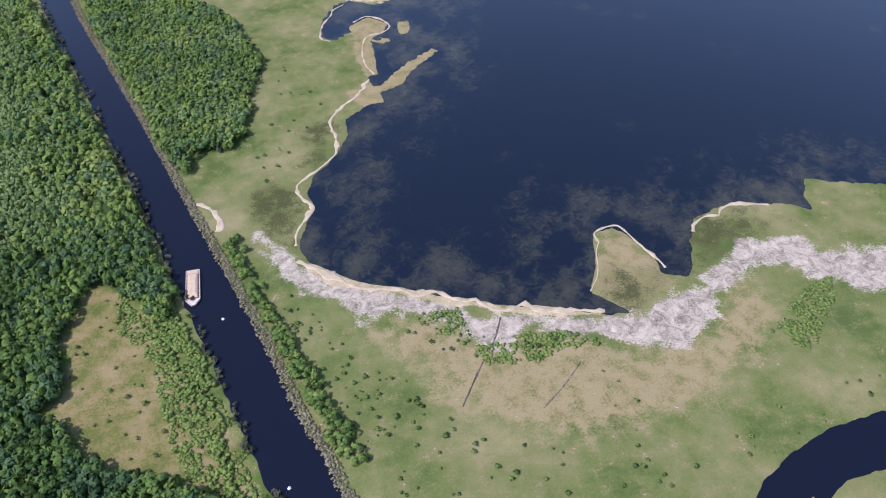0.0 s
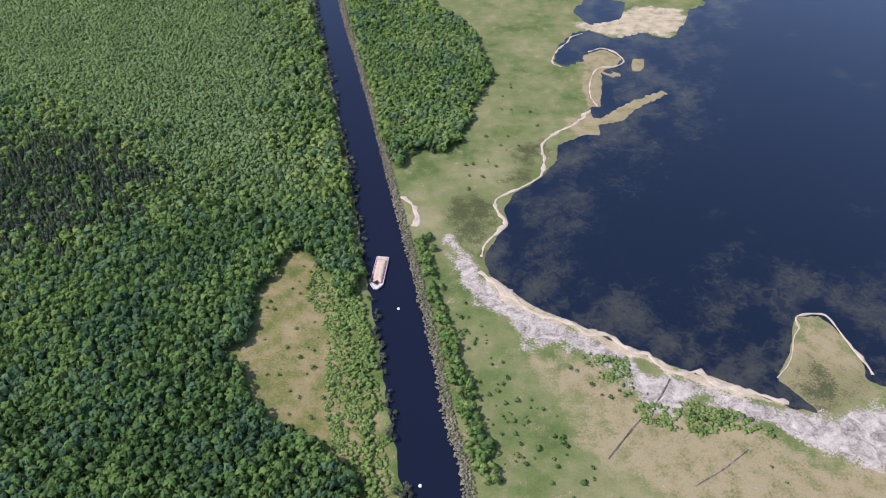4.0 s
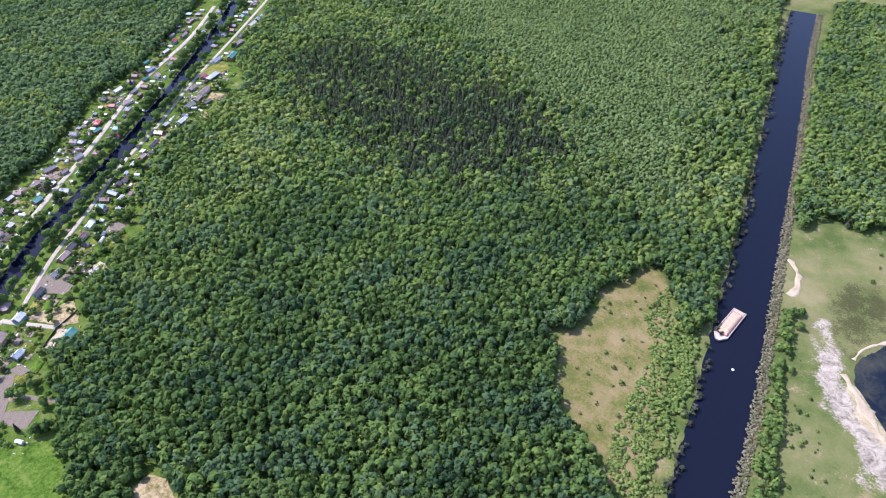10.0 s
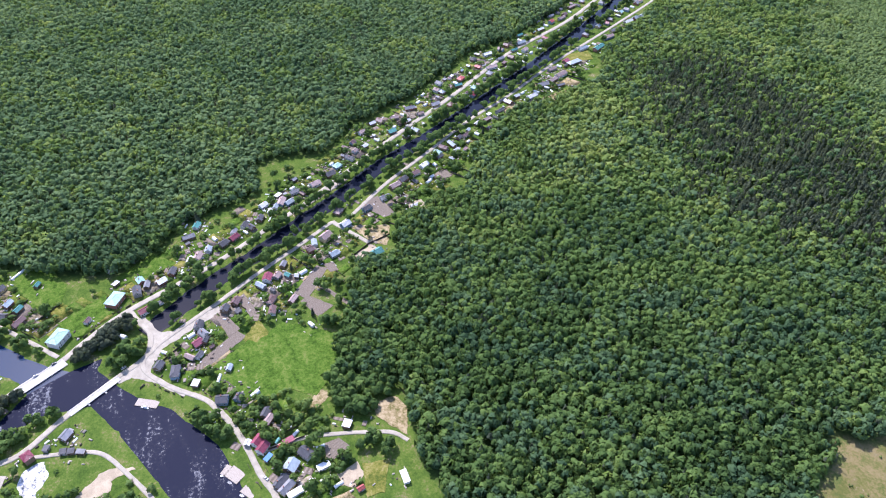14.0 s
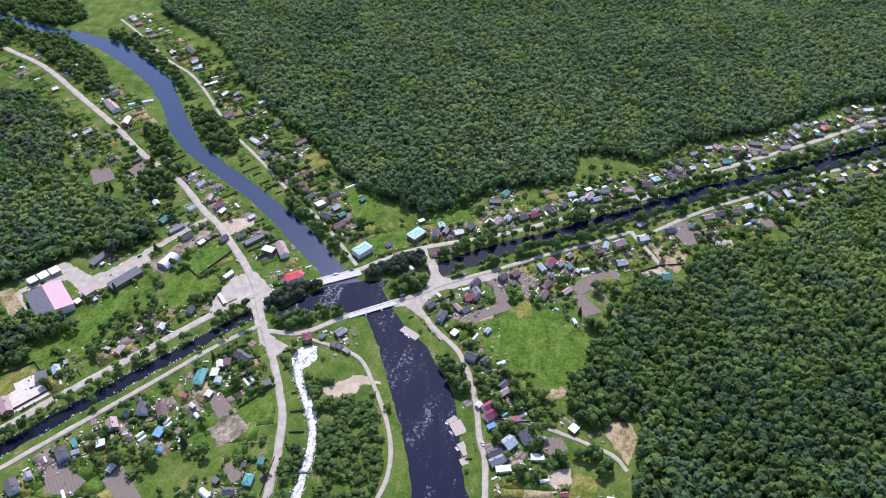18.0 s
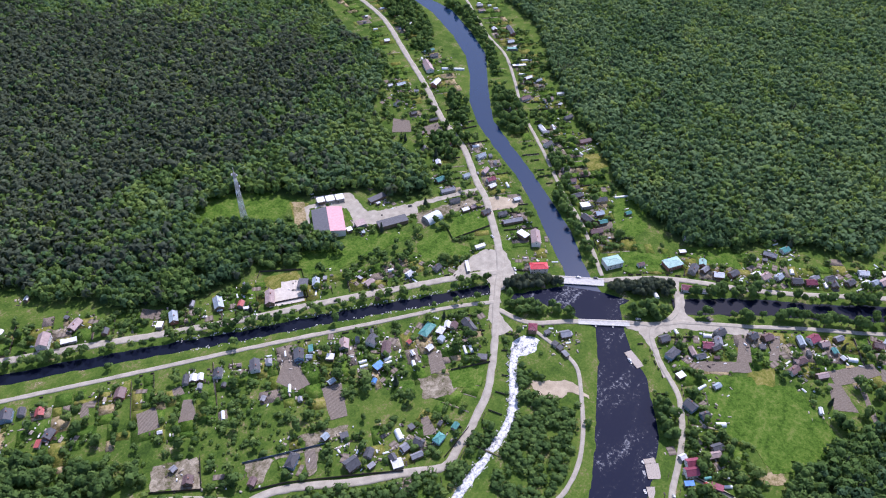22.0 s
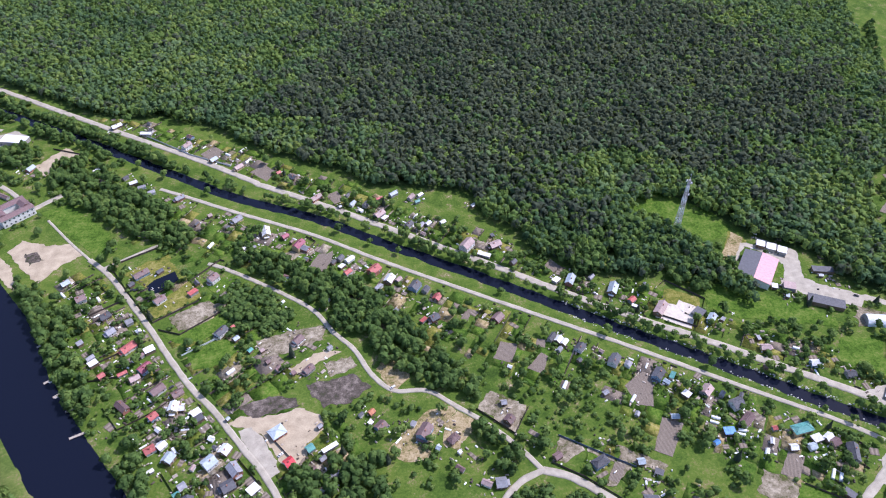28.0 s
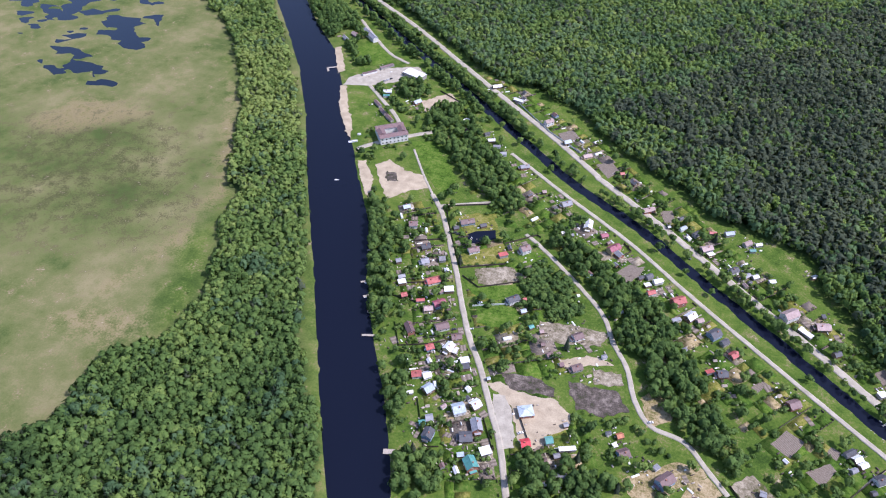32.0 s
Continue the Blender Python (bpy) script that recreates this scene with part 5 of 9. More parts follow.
def house(x, y, heading, ln, w, h, colour, kind):
    """A house, shed or greenhouse with its long side along its heading."""
    if ln < 26:
        ln, w = 0.84 * ln, 0.84 * w
    here = np.array([[x, y]])
    if side_of(here, RIVER_OUTLINE)[0] < w / 2 or min(off_line(here, line)[0] - half for line, half in STREAMS[:2]) < w / 2:
        return None
    HOUSES.append((x, y, ln, w, heading))
    r = random.Random(int(x * 10) * 7919 + int(y * 10))
    mat, word = ROOFS[colour]
    big = w >= 5.4 and kind != "F" and ln > 6
    if kind == "G":
        thing = new("greenhouse")
        thing.matrix_world = pose(x, y, 0.1, 0, 0, heading)
        bm = bmesh.new()
        arc = [(math.cos(a) * w / 2, 0.5 + math.sin(a) * w * 0.5) for a in np.linspace(0, math.pi, 9)]
        arc = [(w / 2, 0)] + arc + [(-w / 2, 0)]
        k = len(arc)
        solid(bm, [(s * ln / 2, a, z) for s in (-1, 1) for a, z in arc], [(i, i + 1, k + i + 1, k + i) for i in range(k - 1)] + [tuple(range(k))[::-1], tuple(range(k, 2 * k))])
        part("cover", bm, FILM if colour != "t" else mat, thing)
        for q in range(int(ln / 4) + 1):
            bm = bmesh.new()
            xx = -ln / 2 + q * 4
            solid(bm, [(xx + sx, a * f, z * f) for sx in (-0.06, 0.06) for f in (1.0, 1.04) for a, z in arc], [(u * k + i, u * k + i + 1, v * k + i + 1, v * k + i) for u, v in ((0, 1), (1, 3), (3, 2), (2, 0)) for i in range(k - 1)])
            part("hoop", bm, TRIM, thing)
        return tagged(thing, "low arched greenhouse with whitish film on hoops" if colour != "t" else "low arched garden tunnel with green film", "greenhouse", "greenhouses")
    wall_mat, wall_word = WALLS[r.choice([0, 0, 1, 1, 2, 3, 4, 5] if big else [1, 1, 2, 2, 0])]
    if h >= 5.5:
        wall_mat, wall_word = WALLS[0]
    thing = new("house" if big else "shed")
    thing.matrix_world = pose(x, y, 0.1, 0, 0, heading)
    L2, W2, e = ln / 2, w / 2, 0.45 if big else 0.3
    rise = 0.32 * w if kind == "" else (1.9 if w < 12 else 3.2)
    bm = bmesh.new()
    if kind == "F":
        box(bm, -L2, L2, -W2, W2, -0.3, h)
        part("wall", bm, wall_mat, thing)
        bm = bmesh.new()
        solid(bm, [(sx * (L2 + e), sy * (W2 + e), h + dz + (0.35 if sy > 0 else 0.02)) for dz in (0, 0.15) for sx, sy in ((-1, -1), (1, -1), (1, 1), (-1, 1))], [(3, 2, 1, 0), (4, 5, 6, 7), (0, 1, 5, 4), (1, 2, 6, 5), (2, 3, 7, 6), (3, 0, 4, 7)])
        part("roof", bm, mat, thing)
    elif kind == "X":
        box(bm, -L2, L2, -W2, W2, -0.3, h)
        part("wall", bm, wall_mat, thing)
        rl = max(0.3, L2 - W2)
        for dz in (0,):
            bm = bmesh.new()
            solid(bm, [(-L2 - e, -W2 - e, h), (L2 + e, -W2 - e, h), (L2 + e, W2 + e, h), (-L2 - e, W2 + e, h), (-rl, 0, h + rise), (rl, 0, h + rise), (-L2 - e, -W2 - e, h - 0.15), (L2 + e, -W2 - e, h - 0.15), (L2 + e, W2 + e, h - 0.15), (-L2 - e, W2 + e, h - 0.15)],
                  [(0, 1, 5, 4), (1, 2, 5), (2, 3, 4, 5), (3, 0, 4), (6, 7, 1, 0), (7, 8, 2, 1), (8, 9, 3, 2), (9, 6, 0, 3), (9, 8, 7, 6)])
            part("roof", bm, mat, thing)
        bm = bmesh.new()
        bar(bm, (-rl, 0, h + rise + 0.05), (rl, 0, h + rise + 0.05), 0.12)
        for sx, sy in ((-1, -1), (1, -1), (1, 1), (-1, 1)):
            bar(bm, (sx * rl, 0, h + rise + 0.04), (sx * (L2 + e), sy * (W2 + e), h + 0.04), 0.1)
        part("ridge_cap", bm, mat, thing)
    else:
        solid(bm, [(s * L2, a, z) for s in (-1, 1) for a, z in ((-W2, -0.3), (W2, -0.3), (W2, h), (0, h + rise), (-W2, h))], [(0, 1, 2, 3, 4), (9, 8, 7, 6, 5), (0, 4, 9, 5), (2, 1, 6, 7), (4, 3, 8, 9), (3, 2, 7, 8), (1, 0, 5, 6)])
        bmesh.ops.recalc_face_normals(bm, faces=bm.faces[:])
        part("wall", bm, wall_mat, thing)
        for s in (-1, 1):
            bm = bmesh.new()
            drop = e * rise / W2
            solid(bm, [(sx * (L2 + e), yy, zz + dz) for dz in (0.02, 0.17) for sx, yy, zz in ((-1, s * (W2 + e), h - drop), (1, s * (W2 + e), h - drop), (1, 0, h + rise), (-1, 0, h + rise))], [(3, 2, 1, 0), (4, 5, 6, 7), (0, 1, 5, 4), (1, 2, 6, 5), (2, 3, 7, 6), (3, 0, 4, 7)])
            bmesh.ops.recalc_face_normals(bm, faces=bm.faces[:])
            part("roof_slope", bm, mat, thing)
        bm = bmesh.new()
        bar(bm, (-L2 - e, 0, h + rise + 0.16), (L2 + e, 0, h + rise + 0.16), 0.13)
        part("ridge_cap", bm, mat, thing)
    child("door", DOOR, thing, pose(-L2 + min(1.3, ln * 0.3), -W2 - 0.02, 0.05))
    if big:
        windows(thing, ln, w, h)
        if kind == "" and r.random() < 0.75:
            child("chimney", CHIMNEY, thing, pose(L2 * r.uniform(-0.5, 0.5), W2 * 0.3, h + rise * 0.55))
        if kind == "" and r.random() < 0.4:
            bm = bmesh.new()
            box(bm, L2 + 0.02, L2 + 2.2, -W2 * 0.6, W2 * 0.5, -0.3, min(h, 2.5) - 0.3)
            porch = part("porch", bm, wall_mat, thing)
            bm = bmesh.new()
            box(bm, L2 + 0.5, L2 + 2.5, -W2 * 0.7, W2 * 0.6, min(h, 2.5) - 0.3, min(h, 2.5) - 0.15)
            part("porch_roof", bm, mat, porch)
        size = "two-storey" if h > 4.6 else "small" if w < 7.5 else "single-storey"
        shape = "hipped" if kind == "X" else "gabled"
        return tagged(thing, f"{size} {wall_word} village house with {word} {shape} metal roof", "house", "village houses")
    return tagged(thing, f"low {wall_word} garden outbuilding with {word} {'flat' if kind == 'F' else 'pitched'} roof", "shed", "sheds in the gardens")


# ---- fences, piers, boats and cars ----
FENCES = {"d": (DARK_WOOD, "dark brown board garden fence"), "w": (TRIM, "white metal sheet fence"), "b": (roof_metal("blue_fence", (0.08, 0.12, 0.2)), "dark blue metal sheet fence")}


def fence(kind, line):
    mat, label = FENCES[kind]
    q = smooth_line(line, 100) if len(line) < 2 else np.asarray(line, float)
    thing = new("fence")
    thing.matrix_world = pose(q[0][0], q[0][1], 0.1)
    panel = None
    for a, c in zip(q[:-1], q[1:]):
        d = np.linalg.norm(c - a)
        k = max(1, round(d / 5.0))
        if panel is None:
            panel = mesh_of("panel", mat, lambda bm: solid(bm, [(i * 0.25, (0.05 if i // 2 % 2 else 0.0) + t, z) for z in (-0.1, 1.9) for t in (0, 0.05) for i in range(21)], [(a + i, a + i + 1, b + i + 1, b + i) for a, b in ((0, 42), (63, 21), (42, 63), (21, 0)) for i in range(20)]))
        for i in range(k):
            p = a + (c - a) * i / k - q[0]
            turn = math.degrees(math.atan2(c[1] - a[1], c[0] - a[0]))
            child("panel", panel, thing, pose(p[0], p[1], 0, 0, 0, turn) @ Matrix.Diagonal((d / k / 5.0, 1, 1, 1)))
    return tagged(thing, label, "fence", "garden fences")


def pier(a, c, width):
    """A plank landing stage on posts."""
    a, c = np.array(a), np.array(c)
    d = np.linalg.norm(c - a)
    thing = new("jetty")
    thing.matrix_world = pose(a[0], a[1], -0.15, 0, 0, math.degrees(math.atan2(*(c - a)[::-1])))
    k = max(3, int(d / 1.3))
    me = mesh_of("plank", PLANK, lambda bm: box(bm, 0.02, d / k - 0.03, -width / 2, width / 2, 0, 0.12))
    for i in range(k):
        child("plank", me, thing, pose(i * d / k, 0, 0.015 * (i % 2)))
    post = mesh_of("post", DARK_WOOD, lambda bm: box(bm, -0.12, 0.12, -0.12, 0.12, -1.9, 0.5))
    for i in range(0, k + 1, 3):
        for s in (-1, 1):
            child("post", post, thing, pose(i * d / k, s * width / 2, 0))
    return tagged(thing, "grey plank jetty on posts in dark water", "jetty", "jetties")


PAINT = {"w": roof_metal("white_paint", (0.75, 0.76, 0.77), 0.3), "k": roof_metal("black_paint", (0.03, 0.03, 0.035), 0.3), "g": roof_metal("silver_paint", (0.3, 0.31, 0.33), 0.3), "r": roof_metal("red_paint", (0.5, 0.03, 0.03), 0.3), "s": roof_metal("blue_paint", (0.1, 0.35, 0.6), 0.3)}
COLOURS = {"w": "white", "k": "black", "g": "silver-grey", "r": "red", "s": "blue"}


def small_boat(a, c, width, colour):
    a, c = np.array(a), np.array(c)
    d = max(3.2, np.linalg.norm(c - a))
    thing = new("boat")
    thing.matrix_world = pose(*((a + c) / 2), WATER_LEVEL, 0, 0, math.degrees(math.atan2(*(c - a)[::-1])))
    bm = bmesh.new()
    ring = [(-d / 2, -0.42), (-d / 2, 0.42), (d * 0.1, 0.5), (d * 0.35, 0.3), (d / 2, 0), (d * 0.35, -0.3), (d * 0.1, -0.5)]
    k = len(ring)
    solid(bm, [(x * s, y * width * s, z) for s, z in ((0.8, -0.2), (1, 0.45), (0.92, 0.45), (0.8, 0.12)) for x, y in ring], [tuple(range(k))[::-1]] + [(r * k + i, r * k + (i + 1) % k, (r + 1) * k + (i + 1) % k, (r + 1) * k + i) for r in range(3) for i in range(k)] + [tuple(range(3 * k, 4 * k))])
    bmesh.ops.recalc_face_normals(bm, faces=bm.faces[:])
    part("hull", bm, PAINT[colour], thing)
    for x in (-0.25, 0.05):
        bm = bmesh.new()
        box(bm, x * d, x * d + 0.3, -0.42 * width, 0.42 * width, 0.3, 0.36)
        part("thwart", bm, PLANK, thing)
    if d > 6:
        bm = bmesh.new()
        solid(bm, [(x, y, z) for z, s in ((0.4, 1), (1.7, 0.85)) for x, y in ((-d * 0.25 * s, -0.36 * width * s), (d * 0.15 * s, -0.36 * width * s), (d * 0.15 * s, 0.36 * width * s), (-d * 0.25 * s, 0.36 * width * s))], [(3, 2, 1, 0), (4, 5, 6, 7), (0, 1, 5, 4), (1, 2, 6, 5), (2, 3, 7, 6), (3, 0, 4, 7)])
        part("cabin", bm, PAINT["w"], thing)
    return tagged(thing, f"{COLOURS[colour]} open motor boat lying in dark water" if d <= 6 else f"{COLOURS[colour]} cabin cruiser moored at the bank", "boat", "moored boats")


TYRE = grainy("rubber", (0.015, 0.015, 0.015), (0.04, 0.04, 0.04), 4.0)


def wheel_shape(bm):
    bmesh.ops.create_cone(bm, cap_ends=True, segments=12, radius1=0.33, radius2=0.33, depth=0.22, matrix=Matrix.Rotation(radians(90), 4, "X"))


WHEEL = mesh_of("wheel", TYRE, wheel_shape)
CAR_BODIES = {}


def car(a, c, colour):
    a, c = np.array(a), np.array(c)
    thing = new("car")
    thing.matrix_world = pose(*((a + c) / 2), 0.42, 0, 0, math.degrees(math.atan2(*(c - a)[::-1])))
    if colour not in CAR_BODIES:
        side = [(-2.15, 0.3), (2.15, 0.3), (2.2, 0.65), (2.0, 0.85), (0.95, 0.95), (-1.9, 1.0), (-2.2, 0.8)]
        cab = [(1.0, 0.93), (0.35, 1.42), (-1.2, 1.45), (-1.85, 0.98)]

        def loft(bm, outline, y0, y1):
            k = len(outline)
            solid(bm, [(x, s * (y0 if z < 1.1 else y1), z) for s in (-1, 1) for x, z in outline], [tuple(range(k)), tuple(range(k, 2 * k))[::-1]] + [(i, k + i, k + (i + 1) % k, (i + 1) % k) for i in range(k)])
            bmesh.ops.recalc_face_normals(bm, faces=bm.faces[:])

        CAR_BODIES[colour] = (mesh_of("body", PAINT[colour], lambda bm: loft(bm, side, 0.88, 0.88)), mesh_of("cabin_glass", GLASS, lambda bm: loft(bm, cab, 0.8, 0.64)), mesh_of("roof_panel", PAINT[colour], lambda bm: box(bm, -1.15, 0.3, -0.66, 0.66, 1.43, 1.49)))
    for name, me in zip(("body", "cabin_glass", "roof_panel"), CAR_BODIES[colour]):
        child(name, me, thing, Matrix())
    for sx in (-1.35, 1.35):
        for sy in (-0.8, 0.8):
            child("wheel", WHEEL, thing, pose(sx, sy, 0.33))
    return tagged(thing, f"{COLOURS[colour]} hatchback parked on pale gravel", "car", "parked cars")


ROADS = [ROAD_NORTH, ROAD_JUNCTION, ROAD_FORK, ROAD_SANDY, ROAD_BANK_SOUTH, ROAD_BANK_NORTH, ROAD_BRIDGE, ROAD_DAM, ROAD_EAST, ROAD_RIVER, TRACK_ISLAND, ROAD_FAR_BANK, ROAD_VILLAGE, ROAD_HOTEL, ROAD_STREET, ROAD_CLUB, ROAD_LANE, PATH_MEADOW, ROAD_DRIVE, ROAD_FIELD]


def clear_ground(p, gap):
    """Which points stand clear of roads, plots and water."""
    p = np.asarray(p, float)
    ok = shore(p) > 1.5
    for line in ROADS:
        ok &= off_line(p, line) > gap + 2.2
    for q in PLOTS:
        lo, hi = q.min(0) - gap, q.max(0) + gap
        near = np.flatnonzero(ok & (p > lo).all(1) & (p < hi).all(1))
        if len(near):
            ok[near] &= side_of(p[near], q) > gap * 0.6
    return ok


def clear_houses(p, gap):
    """Which points stand clear of houses and beds."""
    ok = np.ones(len(p), bool)
    h = np.array(HOUSES)
    c, s = np.cos(np.radians(h[:, 4])), np.sin(np.radians(h[:, 4]))
    for k, q in enumerate(p):
        dx, dy = q[0] - h[:, 0], q[1] - h[:, 1]
        ok[k] = ((np.abs(dx * c + dy * s) > h[:, 2] / 2 + gap) | (np.abs(dy * c - dx * s) > h[:, 3] / 2 + gap)).all()
    return ok


def clear_of(p, gap):
    """Which points stand clear of houses, roads, plots and water."""
    ok = clear_ground(p, gap)
    at = np.flatnonzero(ok)
    ok[at] = clear_houses(np.asarray(p, float)[at], gap)
    return ok


# ---- houses, sheds and greenhouses: place, heading, length, width, wall height, roof ----
house(449.4, -855.6, 141, 35.1, 8.0, 5.5, "g", "")
house(470.8, -851.4, 149, 16.6, 8.0, 3.0, "p", "")
house(478.6, -835.9, 143, 14.1, 6.0, 3.0, "g", "")
house(389.6, -782.4, 53, 23.0, 5.0, 2.6, "b", "F")
house(403.7, -758.6, 49, 23.7, 5.0, 2.6, "b", "F")
house(345.5, -773.2, 162, 28.8, 14.0, 5.0, "w", "F")
house(360.5, -721.4, 24, 11.8, 7.0, 3.0, "w", "")
house(357.7, -712.1, 21, 9.1, 4.0, 2.6, "t", "F")
house(315.7, -711.8, 58, 11.1, 8.0, 3.0, "u", "")
house(359.6, -691.2, 140, 17.4, 5.0, 2.6, "b", "")
house(345.4, -676.6, 139, 16.5, 5.0, 2.6, "b", "")
house(332.4, -665.9, 142, 17.1, 5.0, 2.6, "b", "")
house(244.1, -696.0, 41, 10.2, 5.0, 2.6, "w", "F")
house(236.5, -672.1, 138, 11.2, 6.0, 3.0, "b", "")
house(212.7, -675.8, 44, 7.4, 5.0, 2.6, "k", "")
house(203.3, -664.5, 25, 9.7, 6.0, 3.0, "w", "")
house(193.8, -655.6, 18, 9.4, 5.0, 2.6, "g", "")
house(184.4, -643.1, 25, 12.7, 6.0, 3.0, "g", "")
house(236.6, -784.5, 36, 13.7, 7.0, 3.0, "w", "")
house(200.6, -761.7, 169, 14.8, 6.0, 3.0, "w", "")
house(152.4, -724.6, 50, 12.3, 8.0, 5.0, "p", "")
house(121.9, -692.8, 43, 9.5, 7.0, 3.0, "u", "")
house(94.5, -673.5, 41, 11.5, 7.0, 3.0, "p", "")
house(51.8, -653.0, 28, 5.4, 5.0, 4.0, "r", "")
house(15.1, -602.6, 38, 14.4, 7.0, 3.0, "p", "")
house(-8.1, -583.5, 37, 3.5, 3.0, 2.6, "w", "")
house(-21.1, -586.1, 51, 9.1, 5.0, 2.6, "u", "")
house(-34.3, -581.5, 56, 8.3, 6.0, 3.0, "k", "")
house(-45.9, -562.5, 38, 13.0, 8.0, 4.0, "p", "")
house(-50.6, -557.1, 41, 7.5, 5.0, 2.6, "w", "F")
house(-49.2, -589.7, 12, 7.7, 4.0, 2.6, "r", "")
house(-64.2, -594.4, 32, 10.4, 6.0, 3.0, "u", "")
house(-81.7, -585.4, 47, 9.7, 6.0, 3.0, "p", "")
house(-91.5, -588.0, 35, 7.4, 4.0, 2.6, "w", "")
house(-86.8, -577.3, 22, 6.3, 4.0, 2.6, "t", "")
house(153.2, -628.6, 33, 11.2, 7.0, 3.0, "g", "")
house(94.7, -581.6, 43, 12.2, 9.0, 3.0, "g", "")
house(121.3, -593.3, 31, 4.8, 5.0, 2.6, "p", "")
house(66.1, -555.7, 96, 14.4, 9.0, 4.0, "w", "")
house(48.3, -546.6, 38, 8.0, 6.0, 3.0, "m", "")
house(35.6, -529.7, 52, 13.8, 9.0, 5.0, "m", "")
house(86.5, -536.4, 33, 3.7, 4.0, 2.6, "w", "")
house(77.8, -536.3, 29, 4.2, 4.0, 2.6, "g", "")
house(5.0, -501.0, 47, 5.9, 4.0, 2.6, "k", "")
house(-1.7, -505.2, 50, 7.9, 6.0, 3.0, "k", "")
house(-10.1, -501.9, 38, 10.0, 6.0, 3.0, "w", "")
house(-2.2, -494.0, 40, 6.7, 5.0, 2.6, "w", "F")
house(-6.8, -484.8, 38, 8.4, 6.0, 3.0, "r", "")
house(-30.8, -481.7, 39, 13.3, 10.0, 5.0, "r", "")
house(-43.0, -467.7, 56, 11.2, 9.0, 4.0, "w", "")
house(-32.4, -460.4, 37, 9.4, 4.0, 2.6, "g", "F")
house(-51.3, -466.7, 43, 7.0, 5.0, 2.6, "p", "")
house(-64.2, -454.7, 51, 11.6, 10.0, 4.0, "k", "")
house(-73.2, -449.2, 49, 8.0, 6.0, 3.0, "k", "")
house(-65.0, -413.4, 40, 7.7, 4.0, 2.6, "r", "F")
house(-74.5, -414.3, 25, 9.1, 8.0, 3.0, "k", "")
house(-43.3, -429.1, 37, 3.7, 4.0, 2.6, "g", "")
house(113.6, -498.2, 47, 10.7, 9.0, 5.0, "b", "")
house(130.8, -484.4, 39, 9.6, 6.0, 3.0, "r", "F")
house(104.3, -431.4, 47, 12.3, 8.0, 4.0, "k", "")
house(95.2, -435.8, 41, 3.8, 4.0, 2.6, "r", "")
house(92.1, -422.0, 40, 5.7, 5.0, 2.6, "u", "")
house(80.6, -406.7, 46, 4.9, 4.0, 2.6, "t", "")
house(71.0, -404.9, 35, 3.8, 4.0, 2.6, "p", "")
house(41.5, -410.6, 45, 10.0, 8.0, 3.0, "b", "")
house(16.3, -397.5, 38, 4.6, 4.0, 2.6, "g", "")
house(58.1, -383.2, 48, 6.2, 5.0, 2.6, "b", "")
house(34.4, -377.8, 40, 10.2, 7.0, 3.0, "b", "")
house(53.6, -458.7, 40, 6.2, 3.0, 0.6, "w", "G")
house(226.8, -493.8, 25, 9.5, 9.0, 4.0, "b", "")
house(202.7, -468.4, 37, 9.9, 8.0, 3.0, "k", "")
house(182.0, -458.0, 30, 6.8, 7.0, 3.0, "g", "")
house(195.7, -449.2, 37, 8.1, 8.0, 3.0, "g", "")
house(218.9, -440.7, 38, 5.7, 6.0, 3.0, "g", "")
house(178.7, -517.5, 36, 16.4, 8.0, 3.0, "b", "")
house(162.4, -518.3, 40, 7.4, 5.0, 2.6, "k", "")
house(159.0, -480.5, 41, 11.8, 8.0, 3.0, "b", "")
house(185.9, -505.1, 39, 5.9, 5.0, 2.6, "k", "")
house(178.7, -428.2, 41, 14.1, 9.0, 3.0, "r", "")
house(207.6, -422.7, 39, 7.3, 5.0, 2.6, "g", "")
house(204.4, -416.3, 35, 8.1, 7.0, 3.0, "w", "F")
house(161.5, -422.8, 26, 9.5, 8.0, 3.0, "w", "F")
house(167.2, -418.0, 47, 4.0, 4.0, 2.6, "b", "")
house(196.0, -401.8, 37, 6.1, 6.0, 3.0, "r", "")
house(180.0, -401.4, 27, 8.7, 4.0, 2.6, "r", "")
house(162.8, -402.9, 45, 12.1, 9.0, 4.0, "m", "")
house(150.9, -379.5, 39, 12.8, 9.0, 3.0, "b", "")
house(135.3, -373.1, 30, 9.6, 7.0, 3.0, "b", "")
house(175.4, -367.0, 131, 13.3, 7.0, 4.0, "b", "")
house(136.7, -359.0, 78, 9.6, 8.0, 5.0, "w", "")
house(132.2, -358.9, 176, 7.5, 7.0, 3.0, "w", "")
house(152.0, -354.5, 42, 7.6, 7.0, 3.0, "r", "")
house(120.2, -352.0, 34, 8.2, 7.0, 3.0, "w", "F")
house(117.9, -346.0, 32, 8.5, 7.0, 3.0, "k", "F")
house(151.1, -325.0, 29, 8.8, 7.0, 3.0, "r", "")
house(143.1, -327.2, 44, 7.5, 7.0, 3.0, "w", "")
house(136.8, -314.7, 58, 8.5, 9.0, 4.0, "u", "")
house(108.3, -305.8, 38, 10.7, 11.0, 4.0, "u", "")
house(97.6, -314.7, 56, 8.5, 9.0, 3.0, "w", "")
house(125.9, -290.4, 31, 6.4, 7.0, 3.0, "g", "")
house(129.3, -284.8, 30, 5.5, 5.0, 2.6, "t", "")
house(121.2, -277.0, 88, 9.3, 9.0, 4.0, "k", "")
house(94.8, -285.0, 25, 10.5, 10.0, 3.0, "k", "")
